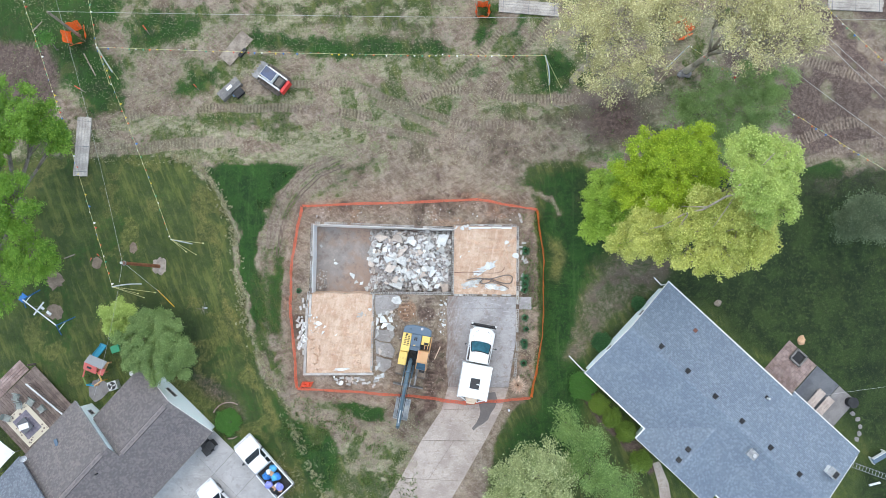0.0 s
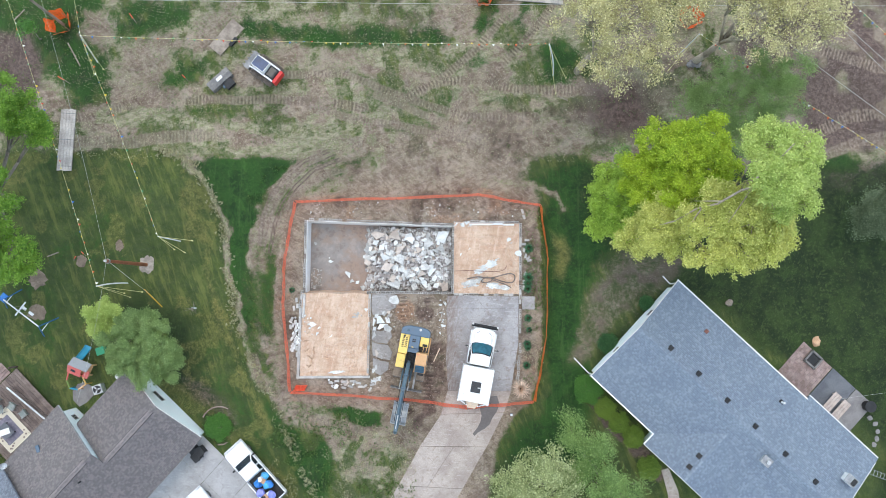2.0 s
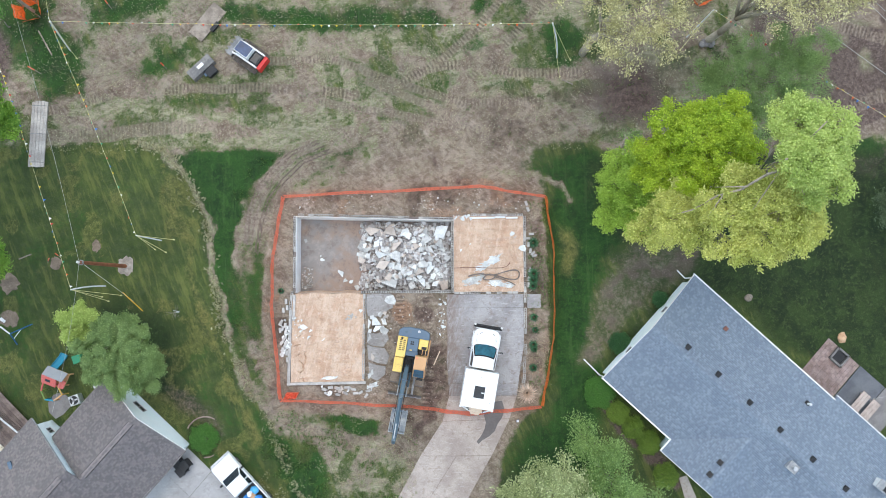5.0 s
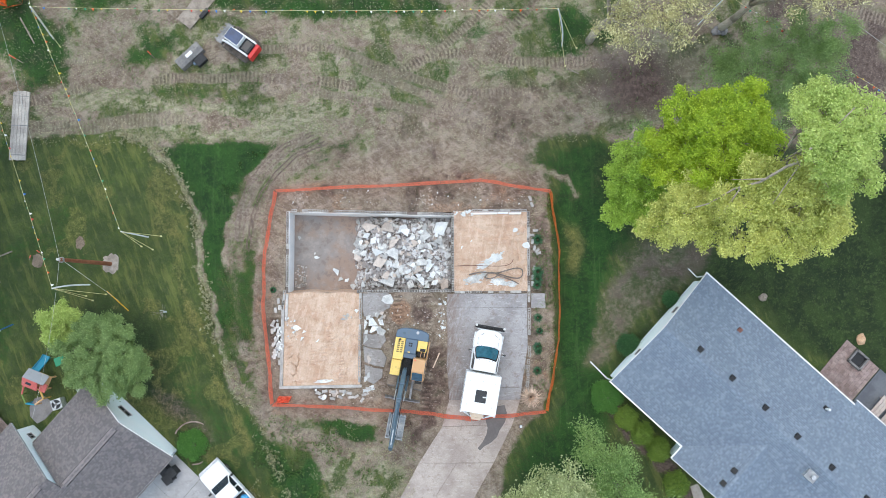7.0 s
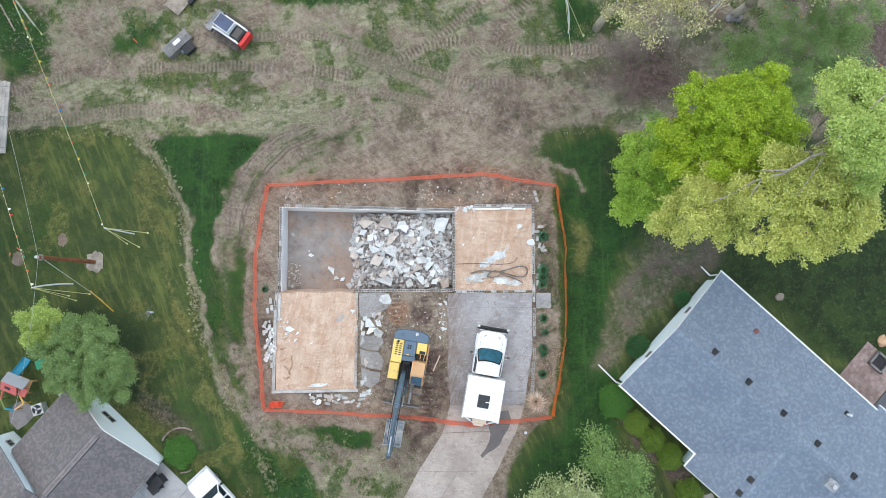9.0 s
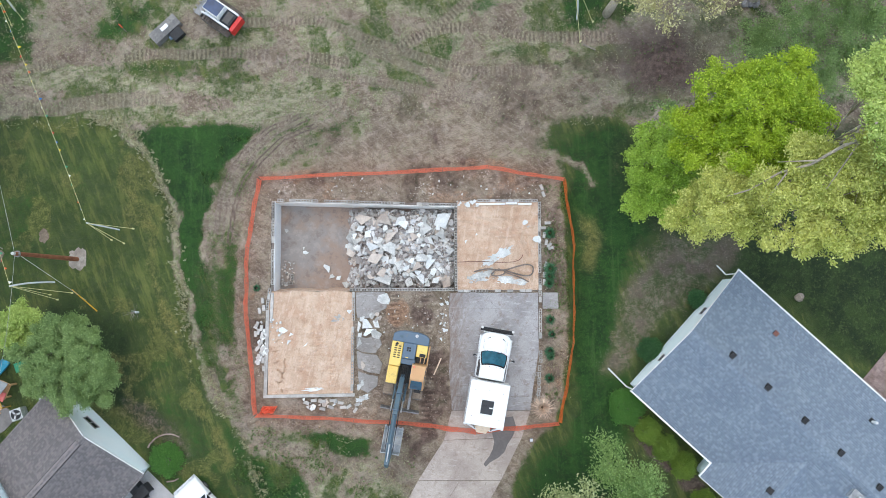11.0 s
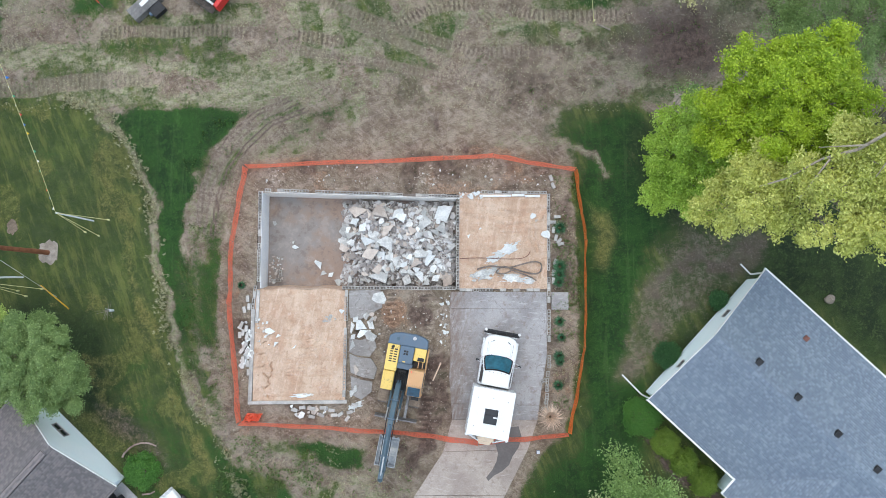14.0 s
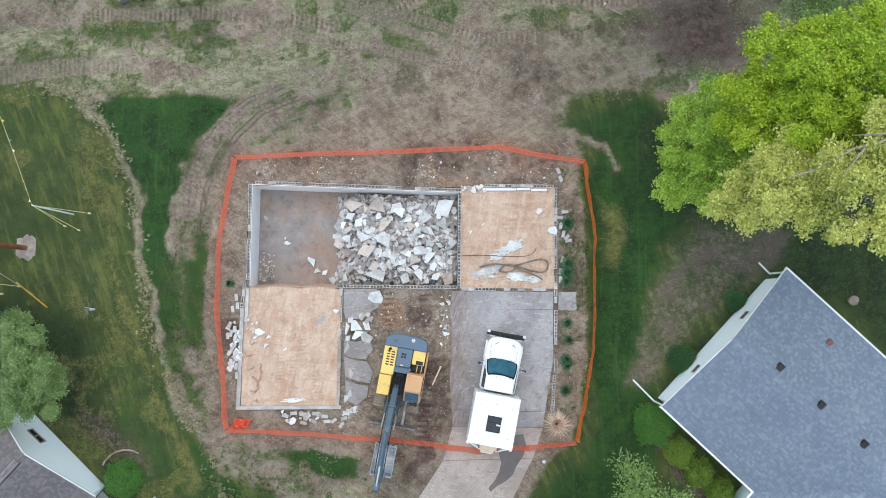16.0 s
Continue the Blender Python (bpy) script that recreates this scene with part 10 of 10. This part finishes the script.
scatter("broken_slabs", "grey broken floor slabs beside the excavator", [(-5.55, -4.1, (0.5, 0.9), 2, 0), (-5.3, -1.3, (1.25, 0.9), 1, -25), (-5.2, -1.85, (1.1, 0.6), 1, 10), (-4.65, -1.2, (0.6, 0.9), 0, 35), (-5.75, -2.0, (0.5, 0.45), 0, 20), (-5.6, -5.35, (0.4, 0.8), 0, -25), (-4.4, -0.9, (0.5, 0.4), 2, 20), (-5.0, -0.65, (0.5, 0.35), 0, 50), (-4.6, -0.6, (0.45, 0.3), 2, 40), (-5.6, -0.9, (0.6, 0.5), 0, 20), (-4.7, -2.0, (0.8, 0.7), 0, 25), (-4.2, 0.4, (0.9, 0.8), 0, 15), (-5.85, -1.5, (0.35, 1.0), 0, 4), (-5.8, -2.6, (0.35, 0.9), 0, -3), (-5.8, -5.6, (0.6, 0.5), 0, 30)], 0.0, 5)
scatter("broken_slabs", "white broken pieces lying on the sand", [(-10.5, -2.0, (0.34, 0.3), 1, 5), (-10.65, -2.5, (0.4, 0.3), 1, 30), (-9.5, -2.72, (0.12, 0.5), 1, -40), (-11.12, -1.7, (0.7, 0.4), 1, 10), (-6.5, -0.4, (0.5, 0.4), 1, 20), (6.45, 4.54, (0.6, 0.5), 1, 12), (5.67, 5.7, (0.4, 0.35), 1, 60), (5.9, 5.43, (0.3, 0.2), 2, 0), (1.55, 4.4, (0.3, 0.22), 1, 40), (2.3, 4.9, (0.2, 0.2), 1, 0)], 0.06, 15)
scatter("broken_slabs", "white broken pieces lying on the basement floor", [(-8.35, 2.7, (0.6, 0.95), 1, 30), (-7.5, 2.0, (0.55, 0.4), 1, 20), (-8.0, 2.05, (0.45, 0.35), 0, 60), (-9.95, 3.8, (0.5, 0.25), 1, 8), (-10.05, 4.1, (0.25, 0.2), 0, 40), (-7.0, 1.5, (0.6, 0.5), 0, 10), (-6.9, 4.2, (0.4, 0.5), 1, 50), (-11.3, 5.4, (0.35, 0.3), 0, 0)], -2.0, 6)
rng = np.random.RandomState(9)
for label, box_, n, z, kinds in (("loose white rubble along the footing", (-12.95, -12.2, -4.0, -0.9), 40, 0.03, (0, 0, 1)), ("small grey rubble in the basement corner", (-11.6, -10.7, 1.4, 3.2), 44, -1.97, (0, 0, 2)),
                                 ("pale rubble spilled on the sand edge", (-11.95, -11.1, -2.6, -0.9), 22, 0.06, (1, 0)), ("loose rubble south of the sand bed", (-9.8, -5.6, -7.0, -6.4), 20, 0.02, (0, 1, 2)),
                                 ("loose pale stones by the slab edge", (-0.3, 0.35, -2.6, 0.7), 34, 0.02, (1, 0)), ("scattered concrete crumbs on the dirt", (-4.2, 0.2, -3.5, 0.8), 34, 0.0, (0, 1, 2)),
                                 ("scattered crumbs north of the wall", (-11.5, 6.5, 7.7, 9.0), 60, 0.0, (1, 0, 2)), ("broken pieces between the walls", (0.9, 2.4, 6.7, 7.3), 16, 0.08, (0, 1))):
    x0, x1, y0, y1 = box_
    spots = []
    for i in range(n):
        s = float(np.clip(rng.lognormal(-1.35, 0.45), 0.08, 0.6)) * (0.4 if "crumbs" in label else 0.6 if "basement" in label else 0.5 if "slab edge" in label or "sand edge" in label else 1.0)
        spots.append((rng.uniform(x0, x1), rng.uniform(y0, y1), (s, s * rng.uniform(0.5, 1)), int(rng.choice(kinds)), rng.uniform(0, 180)))
    scatter("loose_rubble", label, spots, z, int(rng.randint(999)))

# ---- concrete blocks: one mesh, many pieces ----


def block_mesh():
    xs, ys = (-0.195, -0.155, -0.022, 0.022, 0.155, 0.195), (-0.097, -0.058, 0.058, 0.097)
    verts, faces, idx = [], [], {}
    for j, y in enumerate(ys):
        for i, x in enumerate(xs):
            for k, z in enumerate((0.0, 0.19)):
                idx[i, j, k] = len(verts)
                verts.append((x, y, z))
    for j in range(3):
        for i in range(5):
            if j == 1 and i in (1, 3):
                continue
            faces.append((idx[i, j, 1], idx[i + 1, j, 1], idx[i + 1, j + 1, 1], idx[i, j + 1, 1]))
    for i in (1, 3):
        c = [(i, 1), (i + 1, 1), (i + 1, 2), (i, 2)]
        for (a, b), (a2, b2) in zip(c, c[1:] + c[:1]):
            faces.append((idx[a2, b2, 0], idx[a, b, 0], idx[a, b, 1], idx[a2, b2, 1]))
    for i in range(5):
        faces.append((idx[i, 0, 0], idx[i + 1, 0, 0], idx[i + 1, 0, 1], idx[i, 0, 1]))
        faces.append((idx[i + 1, 3, 0], idx[i, 3, 0], idx[i, 3, 1], idx[i + 1, 3, 1]))
    for j in range(3):
        faces.append((idx[0, j + 1, 0], idx[0, j, 0], idx[0, j, 1], idx[0, j + 1, 1]))
        faces.append((idx[5, j, 0], idx[5, j + 1, 0], idx[5, j + 1, 1], idx[5, j, 1]))
    return mesh("block", verts, faces, M_BLOCK)


BLOCK = block_mesh()
SOLID = mesh("solid_block", [(x, y, z) for z in (0, 0.19) for x, y in ((-0.195, -0.095), (0.195, -0.095), (0.195, 0.095), (-0.195, 0.095))], [(3, 2, 1, 0), (4, 5, 6, 7), (0, 1, 5, 4), (1, 2, 6, 5), (2, 3, 7, 6), (3, 0, 4, 7)], M_BLOCK)
rng = np.random.RandomState(55)
for key, gaps, solid in (("wall_north", 0.16, 0.16), ("wall_west", 0.12, 0.1), ("wall_south", 0.0, 0.0), ("wall_middle", 0.0, 0.05), ("wall_northeast", 0.03, 0.2), ("wall_east", 0.05, 0.3), ("wall_garage", 0.15, 0.1), ("wall_slab", 0.3, 0.7), ("wall_sand_east", 0.08, 0.3), ("wall_sand_west", 0.0, 0.1)):
    ob, (x0, y0), (x1, y1) = WALLS[key]
    L = math.hypot(x1 - x0, y1 - y0)
    n = int(L / 0.4)
    a = math.degrees(math.atan2(y1 - y0, x1 - x0))
    for i in range(n):
        if rng.rand() < gaps:
            continue
        t = (i + 0.5) / n
        b = new("block", SOLID if rng.rand() < solid else BLOCK)
        b.matrix_world = pose(x0 + (x1 - x0) * t + rng.normal(0, 0.006), y0 + (y1 - y0) * t + rng.normal(0, 0.006), BLOCK_TOP - 0.187 + rng.uniform(0, 0.006), 0, 0, a + rng.normal(0, 1.2))
        b.parent = ob
        b.matrix_parent_inverse = ob.matrix_world.inverted()

# painted block faces left standing along the north edge of the sand
strip_root = thing("painted_strip", pose(3.6, 7.02, 0.0, 0, 0, 0.5), "white painted strip of broken wall along the sand", "wall strip")
for x0, x1, y0 in ((-1.35, 0.7, 0.02), (0.74, 1.55, 0.05), (1.6, 2.55, 0.0)):
    part("strip_piece", box(B(), x0, x1, y0 - 0.07, y0 + 0.07, -0.1, 0.14, 0.02), M_WALLPAINT, strip_root)
# loose blocks lying about
for x, y, turn, hollow in ((6.85, 8.2, 110, 0), (6.98, 7.72, 115, 0), (7.25, 5.7, 5, 0), (6.95, 5.35, 0, 0), (7.0, 4.85, 85, 0), (7.15, 4.35, 80, 0), (7.35, 4.15, 50, 0), (7.45, 3.95, 15, 0), (7.1, 2.8, 70, 0), (6.98, 1.6, 88, 0), (7.0, 2.1, 85, 0),
                           (-9.4, -6.65, -15, 0), (-8.25, -6.55, 5, 0), (-7.7, -6.95, -25, 0), (-7.05, -6.65, -8, 0), (-6.5, -6.9, 35, 0), (-6.9, -6.95, 5, 0), (-12.7, -0.35, 100, 0), (-12.75, -1.8, 75, 0), (-12.6, -2.6, 60, 0), (6.3, -4.75, 25, 1), (6.55, -5.2, 95, 1), (6.4, -6.5, 0, 1), (6.5, -6.0, 70, 1),
                           (-12.5, 0.35, 95, 0), (-12.4, -0.15, 88, 0), (-12.85, -1.3, 70, 0), (-12.55, -1.55, 85, 0), (-12.95, -1.95, 95, 0), (-12.5, -2.05, 78, 0), (-12.45, -3.0, 62, 0), (-12.8, -2.95, 50, 0), (-12.7, -3.5, 100, 0), (-12.4, -3.75, 84, 0), (-12.35, -4.3, 90, 0),
                           (-8.9, -6.5, 3, 0), (-8.3, -7.05, -12, 0), (-7.6, -6.5, 2, 0), (-5.9, -6.75, 18, 0), (-6.05, -7.15, 55, 0), (-5.6, -6.3, -5, 0), (-4.9, -0.75, 60, 0), (-4.6, -0.95, 50, 0)):
    b = new("loose_block", BLOCK if hollow else SOLID)
    b.matrix_world = pose(x, y, 0.0, 0, 0, turn)
    tagged(b, "loose grey concrete block lying on the ground", "block", "loose blocks")
for x, y, turn in ((-10.85, 2.05, 95), (-11.4, 1.55, 5), (-11.0, 1.6, 0)):
    b = new("loose_block", BLOCK)
    b.matrix_world = pose(x, y, -1.99, 0, 0, turn)
    tagged(b, "loose hollow block on the basement floor", "block", "loose blocks")
